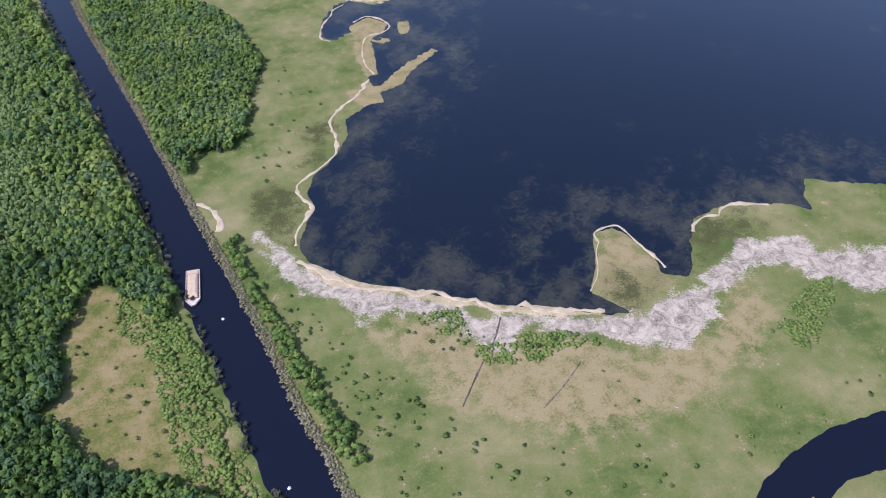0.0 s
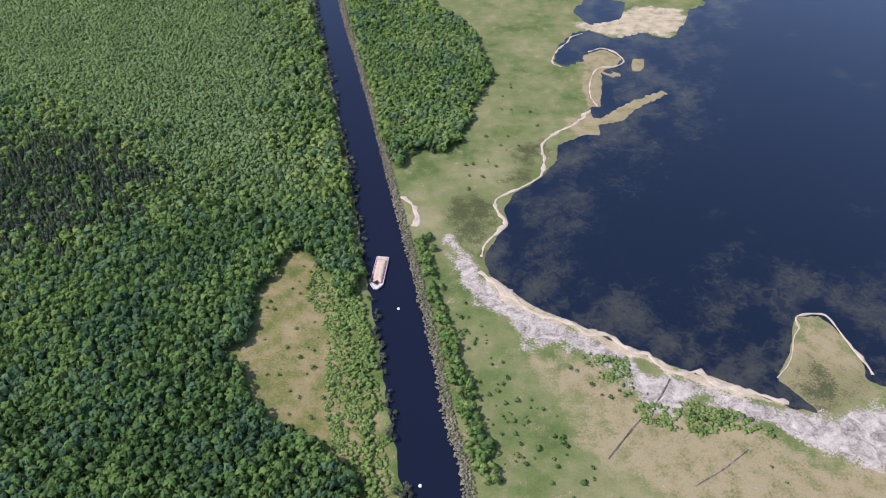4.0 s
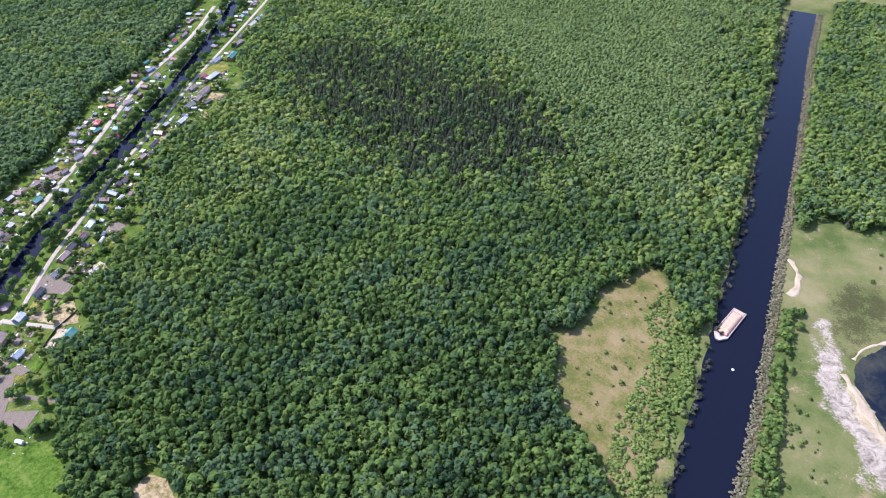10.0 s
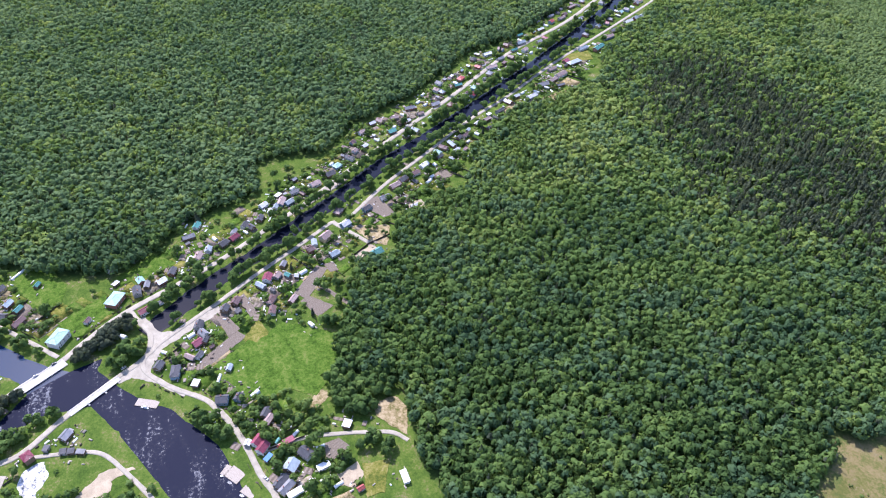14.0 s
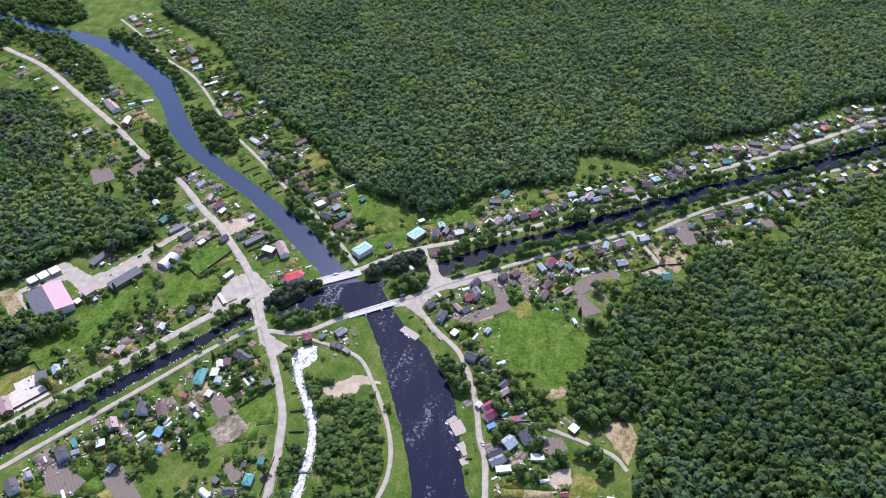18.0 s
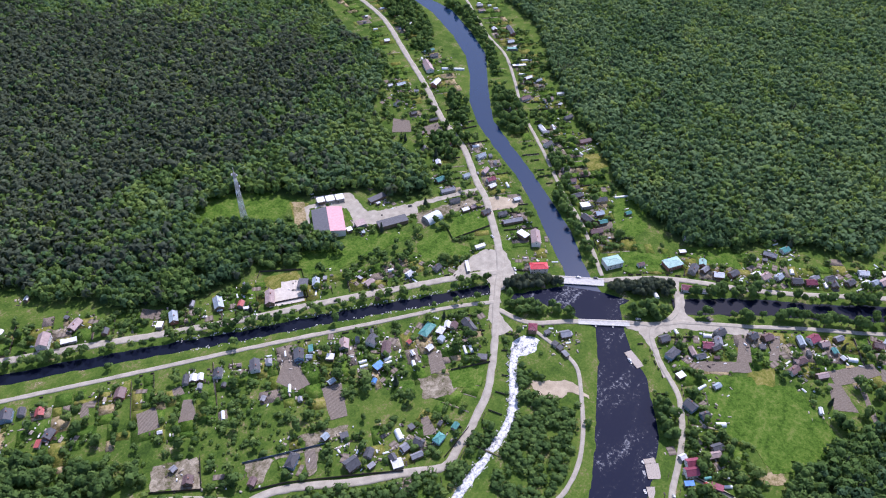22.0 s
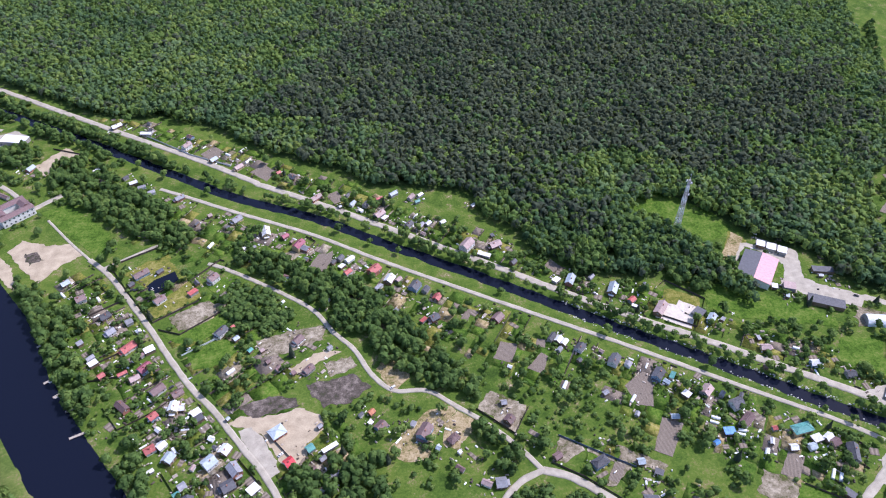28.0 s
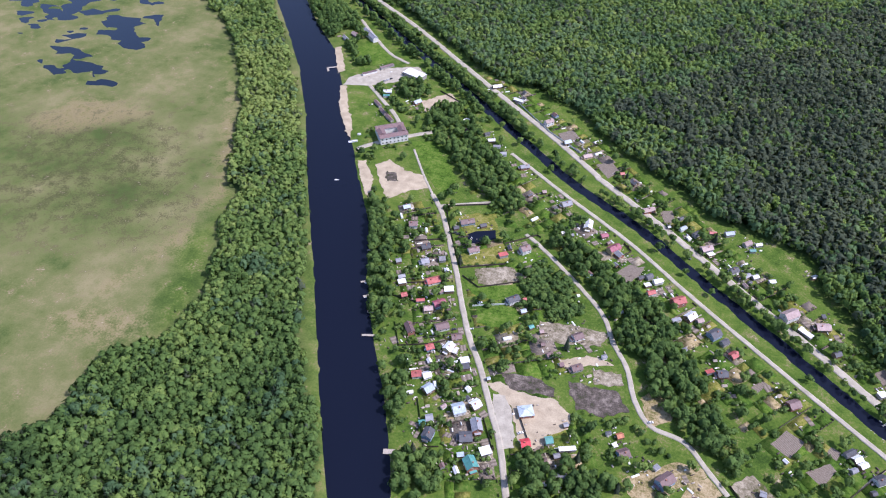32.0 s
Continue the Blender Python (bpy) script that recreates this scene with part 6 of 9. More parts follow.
house(90.5, -296.7, 120, 12.3, 9.0, 4.0, "g", "")
house(77.5, -279.2, 38, 9.2, 8.0, 3.0, "w", "F")
house(83.8, -265.0, 132, 11.1, 10.0, 4.5, "t", "")
house(60.2, -322.6, 29, 12.9, 11.0, 3.5, "u", "X")
house(52.6, -295.9, 31, 7.6, 8.0, 3.0, "R", "")
house(37.3, -304.6, 31, 6.5, 7.0, 3.0, "t", "")
house(23.0, -302.7, 26, 14.3, 4.0, 2.6, "w", "F")
house(29.2, -322.2, 36, 4.0, 4.0, 2.6, "g", "")
house(96.5, -341.9, 38, 3.0, 3.0, 2.6, "u", "")
house(-15.5, -313.5, 41, 9.2, 9.0, 3.0, "b", "")
house(-10.1, -327.7, 37, 5.8, 5.0, 2.6, "o", "")
house(-46.6, -302.0, 53, 14.0, 10.0, 5.0, "b", "")
house(-66.3, -292.9, 34, 10.0, 7.0, 3.0, "b", "X")
house(-68.6, -281.4, 36, 2.8, 3.0, 2.6, "w", "")
house(-96.8, -267.3, 31, 5.7, 6.0, 3.0, "g", "")
house(-110.7, -300.9, 43, 7.5, 8.0, 4.0, "b", "")
house(-121.9, -499.7, 46, 16.5, 11.0, 5.5, "p", "")
house(-148.7, -497.1, 21, 13.4, 9.0, 3.0, "p", "")
house(-135.4, -485.2, 146, 14.3, 5.0, 2.6, "w", "F")
house(-159.5, -469.6, 40, 7.4, 6.0, 3.0, "k", "")
house(-191.6, -439.1, 36, 7.6, 6.0, 3.0, "w", "F")
house(-203.8, -436.1, 56, 14.4, 8.0, 4.0, "u", "")
house(-72.7, -542.1, 44, 9.5, 7.0, 3.0, "k", "")
house(-84.1, -538.7, 51, 9.3, 5.0, 2.6, "g", "")
house(-91.6, -540.5, 42, 7.0, 5.0, 2.6, "w", "")
house(-106.0, -539.6, 34, 6.9, 5.0, 2.6, "w", "")
house(-141.5, -560.1, 39, 6.3, 4.0, 2.6, "w", "")
house(-237.8, -418.3, 58, 15.7, 9.0, 4.0, "u", "")
house(-249.5, -402.4, 32, 7.7, 6.0, 3.0, "r", "")
house(-269.5, -387.1, 47, 18.8, 9.0, 4.0, "p", "")
house(-300.6, -377.4, 35, 12.0, 10.0, 3.0, "k", "F")
house(-308.7, -369.1, 43, 10.5, 7.0, 3.0, "u", "")
house(-167.0, -374.3, 45, 10.5, 5.0, 2.6, "k", "")
house(-171.6, -370.4, 43, 8.0, 6.0, 3.0, "w", "")
house(-175.7, -366.8, 45, 7.7, 5.0, 2.6, "w", "")
house(-169.4, -360.2, 41, 5.5, 4.0, 2.6, "g", "")
house(-186.4, -358.6, 40, 9.4, 8.0, 3.0, "k", "")
house(-181.5, -346.1, 35, 4.2, 4.0, 2.6, "k", "")
house(-208.9, -340.2, 48, 12.7, 9.0, 4.0, "k", "")
house(-218.5, -334.6, 45, 5.5, 6.0, 3.0, "g", "")
house(-238.1, -320.0, 46, 12.4, 9.0, 4.0, "k", "")
house(-249.1, -317.5, 48, 8.3, 4.0, 2.6, "t", "F")
house(-252.0, -298.2, 32, 6.9, 7.0, 3.0, "w", "F")
house(-268.9, -298.6, 38, 11.4, 9.0, 3.0, "p", "")
house(-210.3, -303.0, 45, 9.2, 3.0, 0.6, "w", "G")
house(-128.0, -404.1, 40, 10.7, 9.0, 3.0, "b", "")
house(-249.6, -394.6, 142, 7.0, 3.0, 2.6, "w", "F")
house(-224.2, -437.2, 37, 7.3, 4.0, 2.6, "g", "")
house(-285.4, -282.1, 12, 10.4, 10.0, 4.0, "k", "")
house(-285.9, -267.0, 33, 13.7, 8.0, 4.0, "b", "")
house(-268.4, -260.6, 172, 9.5, 7.0, 3.0, "s", "F")
house(-254.7, -253.6, 19, 4.9, 4.0, 2.6, "s", "")
house(-234.3, -280.5, 171, 7.1, 5.0, 2.6, "u", "")
house(-262.1, -271.0, 147, 7.7, 3.0, 0.6, "w", "G")
house(-265.0, -274.7, 147, 7.8, 3.0, 0.6, "w", "G")
house(-276.7, -257.4, 156, 7.0, 3.0, 0.6, "w", "G")
house(-279.3, -260.6, 157, 7.1, 3.0, 0.6, "w", "G")
house(-190.7, -311.4, 23, 5.5, 4.0, 2.6, "g", "")
house(-194.0, -249.1, 177, 6.0, 6.0, 3.0, "u", "")
house(-302.8, -256.9, 1, 4.3, 4.0, 2.6, "r", "")
house(-322.0, -252.2, 5, 18.2, 9.0, 4.0, "t", "X")
house(-321.4, -237.2, 7, 6.4, 6.0, 3.0, "u", "")
house(-328.7, -242.9, 9, 9.0, 7.0, 3.0, "w", "F")
house(-307.6, -239.1, 173, 6.6, 6.0, 3.0, "w", "")
house(-337.2, -242.2, 27, 8.4, 6.0, 3.0, "w", "")
house(-339.9, -237.6, 13, 7.5, 7.0, 3.0, "b", "")
house(-347.1, -226.7, 65, 16.8, 9.0, 4.0, "k", "")
house(-286.6, -238.5, 53, 11.2, 4.0, 0.6, "u", "G")
house(-295.2, -246.8, 62, 5.8, 3.0, 2.6, "w", "")
house(-324.5, -215.0, 50, 10.2, 3.0, 0.6, "w", "G")
house(-328.4, -211.5, 51, 8.4, 3.0, 0.6, "w", "G")
house(-325.5, -198.5, 122, 8.8, 6.0, 3.0, "k", "F")
house(-258.5, -177.7, 6, 6.7, 5.0, 2.6, "t", "")
house(-242.7, -180.9, 1, 10.0, 7.0, 3.0, "t", "X")
house(-221.6, -196.4, 168, 6.3, 7.0, 3.0, "g", "")
house(-209.9, -197.8, 65, 6.8, 6.0, 3.0, "k", "")
house(-208.2, -192.3, 147, 8.8, 8.0, 3.0, "w", "F")
house(-221.9, -185.4, 152, 10.5, 5.0, 2.6, "g", "")
house(-238.5, -203.5, 165, 4.6, 5.0, 2.6, "k", "F")
house(-228.1, -206.9, 61, 11.0, 6.0, 0.6, "p", "G")
house(-373.6, -158.1, 80, 5.2, 5.0, 2.6, "k", "F")
house(-372.1, -152.5, 76, 5.5, 5.0, 2.6, "k", "F")
house(-369.1, -145.8, 66, 7.3, 4.0, 2.6, "g", "F")
house(-165.1, -253.9, 20, 13.7, 8.0, 4.0, "k", "X")
house(-136.9, -264.7, 23, 6.9, 6.0, 3.0, "b", "")
house(-203.3, -238.8, 147, 6.7, 5.0, 2.6, "k", "F")
house(-188.4, -218.1, 166, 11.3, 11.0, 4.0, "k", "")
house(-202.6, -214.3, 21, 8.6, 7.0, 3.0, "k", "")
house(-110.7, -317.3, 180, 4.8, 5.0, 2.6, "g", "")
house(-91.9, -251.8, 177, 8.5, 9.0, 3.0, "g", "")
house(-82.2, -253.5, 144, 8.6, 5.0, 2.6, "p", "")
house(-66.2, -268.3, 134, 7.4, 4.0, 2.6, "b", "")
house(-416.3, -367.6, 150, 30.2, 10.0, 4.0, "k", "F")
house(-437.6, -406.0, 164, 22.2, 8.0, 3.0, "k", "F")
house(-395.2, -391.5, 155, 12.1, 10.0, 4.0, "p", "F")
house(-382.4, -394.5, 156, 5.7, 6.0, 3.0, "w", "F")
house(-492.2, -354.5, 147, 18.3, 6.0, 3.0, "g", "")
house(-482.4, -338.5, 147, 12.9, 6.0, 3.0, "k", "")
house(-502.7, -372.8, 162, 11.5, 8.0, 3.0, "t", "")
house(-525.2, -354.2, 160, 8.8, 6.0, 3.0, "u", "")
house(-476.9, -320.8, 153, 8.5, 5.0, 2.6, "w", "F")
house(-484.9, -317.3, 161, 7.2, 5.0, 2.6, "p", "")
house(-485.5, -302.0, 161, 10.2, 7.0, 3.0, "k", "")
house(-438.5, -277.2, 154, 11.8, 4.0, 2.6, "w", "F")
house(-408.0, -270.7, 44, 16.7, 3.0, 2.6, "w", "F")
house(-336.8, -330.1, 171, 8.8, 7.0, 3.0, "p", "")
house(-367.9, -307.4, 172, 8.5, 7.0, 3.0, "w", "")
house(-389.4, -292.1, 177, 8.6, 7.0, 3.0, "k", "")
house(-399.1, -449.1, 147, 8.5, 9.0, 4.0, "w", "F")
house(-406.6, -443.1, 147, 9.5, 10.0, 4.0, "w", "F")
house(-414.4, -436.9, 147, 9.5, 10.0, 4.0, "w", "F")
house(-545.0, -342.6, 7, 11.8, 6.0, 3.0, "p", "")
house(-566.4, -362.5, 162, 12.0, 7.0, 3.0, "u", "")
house(-526.3, -321.2, 163, 9.6, 6.0, 3.0, "w", "")
house(-593.1, -350.6, 169, 8.1, 5.0, 2.6, "g", "")
house(-737.9, -565.9, 161, 18.2, 6.0, 3.0, "t", "")
house(-730.6, -551.8, 153, 12.2, 7.0, 3.0, "k", "")
house(-699.7, -538.9, 52, 27.7, 10.0, 4.0, "p", "")
house(-716.6, -509.4, 123, 30.0, 4.0, 0.6, "w", "G")
house(-668.5, -502.2, 10, 17.3, 9.0, 5.0, "w", "")
house(-640.4, -537.5, 153, 13.5, 7.0, 3.0, "u", "")
house(-630.2, -547.4, 160, 6.8, 5.0, 2.6, "w", "")
house(-600.0, -510.5, 174, 10.0, 7.0, 3.0, "k", "")
house(-593.5, -480.0, 157, 8.7, 6.0, 3.0, "k", "")
house(-596.8, -451.9, 150, 12.6, 5.0, 2.6, "k", "")
house(-563.1, -445.8, 159, 9.4, 5.0, 2.6, "p", "")
house(-565.1, -407.6, 81, 11.3, 5.0, 2.6, "m", "")
house(-554.6, -400.2, 137, 7.8, 5.0, 2.6, "k", "")
house(-535.4, -328.7, 148, 10.9, 7.0, 3.0, "m", "")
house(-843.3, -596.0, 65, 24.4, 6.0, 3.0, "g", "")
house(-861.4, -509.6, 49, 26.4, 7.0, 3.0, "k", "")
house(-829.4, -489.9, 149, 11.0, 7.0, 3.0, "u", "")
house(-813.7, -476.6, 126, 16.7, 5.0, 2.6, "t", "F")
house(-795.4, -445.8, 132, 23.8, 3.0, 0.6, "w", "G")
house(-776.4, -442.5, 133, 21.2, 4.0, 2.6, "w", "F")
house(-753.0, -414.3, 161, 11.9, 6.0, 3.0, "w", "")
house(-755.4, -400.4, 160, 11.9, 5.0, 2.6, "u", "")
house(-705.5, -389.9, 159, 15.8, 8.0, 3.0, "b", "")
house(-719.7, -364.8, 156, 14.5, 7.0, 3.0, "p", "")
house(-742.8, -360.2, 135, 11.4, 5.0, 2.6, "w", "")
house(-697.4, -324.3, 158, 12.9, 6.0, 3.0, "k", "")
house(-656.3, -336.1, 56, 17.0, 6.0, 3.0, "w", "")
house(-652.1, -329.2, 144, 8.9, 5.0, 2.6, "g", "")
house(-632.0, -314.2, 166, 11.7, 7.0, 3.0, "k", "")
house(-662.7, -283.5, 146, 16.7, 7.0, 3.0, "b", "")
house(-620.9, -295.5, 161, 10.6, 6.0, 3.0, "k", "")
house(-640.7, -278.9, 62, 16.6, 3.0, 0.6, "w", "G")
house(-600.1, -274.0, 153, 10.0, 6.0, 3.0, "k", "")
house(-605.9, -253.7, 140, 9.5, 4.0, 2.6, "b", "")
house(-584.2, -258.7, 139, 12.6, 7.0, 3.0, "b", "")
house(-575.3, -248.9, 148, 10.7, 6.0, 3.0, "b", "")
house(-564.8, -240.9, 148, 12.7, 7.0, 3.0, "k", "")
house(-554.5, -225.8, 140, 11.0, 8.0, 4.0, "w", "F")
house(-536.0, -213.3, 70, 14.5, 9.0, 4.0, "k", "")
house(-552.1, -208.2, 142, 9.8, 7.0, 3.0, "u", "")
house(-541.6, -199.1, 142, 9.7, 6.0, 3.0, "t", "")
house(-524.7, -197.7, 138, 14.1, 7.0, 3.0, "b", "")
house(-592.8, -203.3, 136, 17.6, 3.0, 0.6, "w", "G")
house(-573.1, -217.3, 140, 14.4, 7.0, 3.0, "k", "")
house(-569.9, -185.2, 151, 7.4, 5.0, 2.6, "t", "")
house(-491.8, -164.3, 145, 19.6, 13.0, 6.0, "T", "X")
house(-523.8, -118.5, 147, 19.1, 13.0, 5.0, "T", "X")
house(-506.4, -142.0, 145, 7.6, 5.0, 2.6, "b", "")
house(-568.6, -121.7, 130, 10.1, 5.0, 2.6, "w", "F")
house(-546.7, -117.8, 133, 7.1, 4.0, 2.6, "w", "F")
house(-528.2, -99.9, 2, 12.8, 8.0, 4.0, "k", "")
house(-534.9, -91.0, 166, 10.0, 6.0, 3.0, "g", "")
house(-476.1, -252.2, 78, 13.1, 8.0, 5.0, "w", "F")
house(-479.2, -239.9, 35, 22.4, 10.0, 5.0, "p", "")
house(-489.5, -272.4, 142, 23.4, 6.0, 3.0, "g", "")
house(-493.3, -287.0, 146, 10.2, 6.0, 3.0, "k", "")
house(-522.5, -288.2, 148, 8.1, 5.0, 2.6, "w", "")
house(-444.3, -215.8, 129, 18.9, 10.0, 6.0, "R", "X")
house(-387.7, -156.5, 140, 9.4, 8.0, 3.0, "g", "")
house(-380.8, -169.7, 155, 5.5, 4.0, 2.6, "k", "F")
house(-432.6, -87.2, 145, 9.3, 8.0, 3.0, "k", "")
house(-421.1, -75.0, 167, 14.3, 8.0, 4.0, "k", "X")
house(-592.8, -79.5, 136, 6.3, 5.0, 2.6, "r", "")
house(-545.1, -68.1, 157, 10.7, 7.0, 3.0, "k", "")
house(-555.8, -50.9, 156, 8.2, 7.0, 3.0, "w", "")
house(-558.2, -43.5, 152, 10.6, 8.0, 3.0, "p", "")
house(-565.5, -33.0, 164, 8.1, 7.0, 3.0, "u", "")
house(-606.6, -40.0, 152, 9.8, 7.0, 3.0, "t", "")
house(-583.4, -6.4, 151, 9.4, 6.0, 3.0, "g", "")
house(-591.3, 5.1, 144, 9.8, 6.0, 3.0, "k", "")
house(-596.4, 21.4, 155, 9.7, 7.0, 3.0, "k", "")
house(-604.8, 33.1, 156, 8.2, 5.0, 2.6, "w", "")
house(-610.1, 39.9, 150, 8.0, 6.0, 3.0, "u", "")
house(-616.4, 46.7, 153, 14.8, 8.0, 3.0, "p", "")
house(-466.4, -52.0, 158, 9.8, 8.0, 4.0, "k", "")
house(-447.0, -55.0, 120, 9.6, 8.0, 3.0, "m", "")
house(-448.2, -48.9, 150, 7.7, 6.0, 3.0, "k", "")
house(-433.7, -62.8, 45, 10.6, 5.0, 2.6, "p", "")
house(-433.2, -55.3, 141, 8.8, 5.0, 2.6, "k", "")
house(-478.7, -28.3, 148, 8.4, 8.0, 4.0, "k", "")
house(-485.5, -18.1, 145, 9.4, 8.0, 3.0, "b", "")
house(-498.0, 5.9, 37, 11.6, 6.0, 3.0, "u", "")
house(-505.5, 13.4, 154, 10.7, 9.0, 4.0, "m", "")
house(-506.1, 22.3, 142, 8.6, 7.0, 3.0, "p", "")
house(-519.3, 30.5, 147, 8.8, 6.0, 3.0, "g", "")
house(-503.7, 31.6, 44, 6.8, 5.0, 2.6, "t", "")
house(-488.3, 21.9, 25, 5.9, 4.0, 2.6, "w", "")
house(-499.7, 39.3, 62, 4.6, 5.0, 2.6, "w", "")
house(-476.4, 11.9, 146, 12.2, 7.0, 3.0, "b", "X")
house(-462.8, 10.3, 160, 10.7, 7.0, 3.0, "b", "")
house(-470.4, 30.1, 139, 11.2, 6.0, 3.0, "p", "")
house(-485.7, 57.1, 26, 6.2, 3.0, 0.6, "w", "G")
house(-435.1, 38.6, 26, 6.8, 3.0, 2.6, "w", "")
house(-530.3, 58.7, 108, 7.6, 8.0, 4.0, "b", "")
house(-539.8, 64.6, 174, 11.0, 6.0, 3.0, "u", "")
house(-404.0, -60.9, 153, 7.6, 6.0, 3.0, "w", "F")
house(-404.1, -43.1, 157, 9.6, 3.0, 0.6, "w", "G")
house(-380.0, -43.2, 73, 10.6, 9.0, 4.0, "k", "")
house(-378.3, -31.0, 145, 7.6, 7.0, 3.0, "k", "")
house(-411.1, -33.8, 154, 7.2, 5.0, 2.6, "u", "")
house(-378.6, -18.5, 126, 9.0, 5.0, 0.6, "g", "G")
house(-356.3, -13.7, 145, 9.4, 7.0, 3.0, "k", "")
house(-348.7, -13.4, 137, 13.2, 6.0, 3.0, "p", "")
house(-333.0, -23.1, 135, 10.5, 8.0, 4.0, "m", "")
house(-326.0, -20.9, 135, 10.4, 8.0, 4.0, "m", "")
house(-334.4, -30.7, 151, 5.6, 5.0, 2.6, "w", "")
house(-316.9, -18.7, 130, 7.7, 4.0, 2.6, "s", "F")
house(-329.6, -10.0, 136, 6.4, 3.0, 0.6, "t", "G")
house(-326.0, -2.1, 103, 9.5, 5.0, 2.6, "m", "F")
house(-331.6, 3.9, 127, 6.8, 3.0, 0.6, "w", "G")
house(-303.8, -4.4, 140, 11.0, 11.0, 4.0, "u", "")
house(-310.9, 7.7, 34, 11.3, 9.0, 4.0, "k", "")
house(-325.2, 42.0, 146, 7.7, 7.0, 3.0, "w", "F")
house(-294.4, -13.7, 127, 12.6, 7.0, 3.0, "k", "")
house(-288.5, -10.7, 125, 13.5, 7.0, 3.0, "g", "")
house(-313.9, 18.8, 93, 7.8, 3.0, 0.6, "w", "G")
house(-282.7, -5.7, 106, 13.0, 5.0, 2.6, "w", "F")
house(-296.3, 17.2, 100, 10.9, 5.0, 2.6, "w", "F")
house(-286.6, 16.5, 102, 10.0, 3.0, 0.6, "w", "G")
house(-268.2, 69.2, 1, 12.0, 5.0, 2.6, "w", "F")
house(-270.1, 37.6, 105, 5.9, 4.0, 2.6, "r", "")
house(-279.2, 23.8, 108, 8.4, 3.0, 0.6, "w", "G")
house(-635.4, 86.8, 110, 12.8, 9.0, 3.0, "p", "")
house(-647.9, 106.1, 108, 12.1, 9.0, 3.0, "k", "")
house(-641.3, 118.6, 108, 8.6, 6.0, 3.0, "g", "")
house(-708.1, 195.2, 105, 11.0, 8.0, 3.0, "t", "")
house(-688.3, 156.8, 118, 8.0, 6.0, 3.0, "w", "")
house(-718.7, 161.1, 112, 9.2, 7.0, 3.0, "p", "")
house(-733.3, 178.1, 110, 10.0, 6.0, 3.0, "w", "")
house(-736.4, 207.4, 90, 11.5, 6.0, 3.0, "p", "")
house(-751.9, 232.1, 91, 14.9, 7.0, 3.0, "g", "")
house(-723.9, 220.0, 108, 8.4, 6.0, 3.0, "w", "")
house(-734.8, 240.3, 103, 9.8, 6.0, 3.0, "p", "")
house(-750.1, 264.9, 102, 13.2, 8.0, 3.0, "g", "")
house(-785.5, 309.3, 98, 12.6, 6.0, 3.0, "t", "")
house(-855.1, 380.1, 105, 15.0, 7.0, 3.0, "w", "")
house(-817.0, 370.3, 97, 17.7, 7.0, 3.0, "p", "")
house(-835.7, 391.8, 105, 11.9, 6.0, 3.0, "g", "")
house(-871.4, 439.2, 104, 16.5, 7.0, 3.0, "u", "")
house(-854.4, 420.9, 105, 12.3, 5.0, 2.6, "t", "")
house(-651.4, 67.1, 122, 6.6, 5.0, 2.6, "g", "")
house(-628.9, 62.8, 109, 11.0, 6.0, 3.0, "g", "")
house(-556.7, 100.0, 116, 11.1, 9.0, 4.0, "w", "")
house(-543.8, 77.0, 124, 13.7, 10.0, 5.0, "p", "")
house(-517.4, 78.7, 111, 9.8, 8.0, 3.0, "u", "")
house(-503.2, 117.5, 112, 12.2, 10.0, 5.0, "t", "")
house(-586.4, 150.2, 104, 12.3, 7.0, 3.0, "g", "")
house(-574.9, 127.1, 117, 10.3, 7.0, 3.0, "k", "")
house(-601.6, 166.1, 114, 14.5, 8.0, 4.0, "p", "")
house(-610.3, 177.8, 119, 12.4, 8.0, 3.0, "k", "")
house(-617.1, 194.2, 111, 11.3, 7.0, 3.0, "b", "")
house(-628.2, 208.2, 121, 12.7, 7.0, 3.0, "w", "")
house(-592.2, 212.9, 27, 12.4, 4.0, 0.6, "w", "G")
house(-562.5, 175.2, 102, 10.8, 5.0, 2.6, "w", "")
house(-657.2, 251.9, 15, 14.6, 6.0, 3.0, "u", "")
house(-644.1, 252.9, 117, 9.6, 5.0, 2.6, "w", "")
house(-637.9, 230.0, 117, 9.3, 5.0, 2.6, "k", "")
house(-670.1, 274.9, 112, 12.8, 6.0, 3.0, "b", "")
house(-693.9, 311.6, 112, 11.6, 6.0, 3.0, "p", "")
house(-706.9, 334.5, 116, 15.1, 6.0, 3.0, "k", "")
house(-732.3, 366.7, 105, 14.9, 6.0, 3.0, "w", "")
house(-725.6, 387.2, 112, 17.1, 7.0, 3.0, "w", "")
house(-763.9, 447.6, 113, 20.9, 9.0, 4.0, "p", "")
house(-755.5, 431.9, 116, 17.1, 7.0, 3.0, "p", "")
house(-748.6, 413.6, 94, 18.6, 9.0, 3.0, "g", "")
house(-783.6, 444.9, 108, 15.9, 6.0, 3.0, "p", "")
house(-790.9, 482.2, 105, 24.6, 9.0, 3.0, "u", "X")
house(-824.8, 514.1, 107, 17.9, 7.0, 3.0, "u", "")
house(-817.2, 534.9, 119, 23.8, 9.0, 4.0, "t", "")
house(-844.3, 565.4, 108, 24.3, 8.0, 3.0, "p", "")
house(-862.3, 588.2, 108, 22.2, 7.0, 3.0, "g", "")
house(-880.7, 621.9, 109, 19.5, 7.0, 3.0, "w", "")
house(-893.8, 659.1, 116, 26.1, 8.0, 3.0, "u", "")
house(-739.9, 435.1, 97, 13.2, 5.0, 2.6, "g", "")
house(-726.0, 448.4, 91, 12.4, 5.0, 2.6, "p", "")
house(-901.9, 484.7, 111, 14.7, 6.0, 3.0, "w", "")
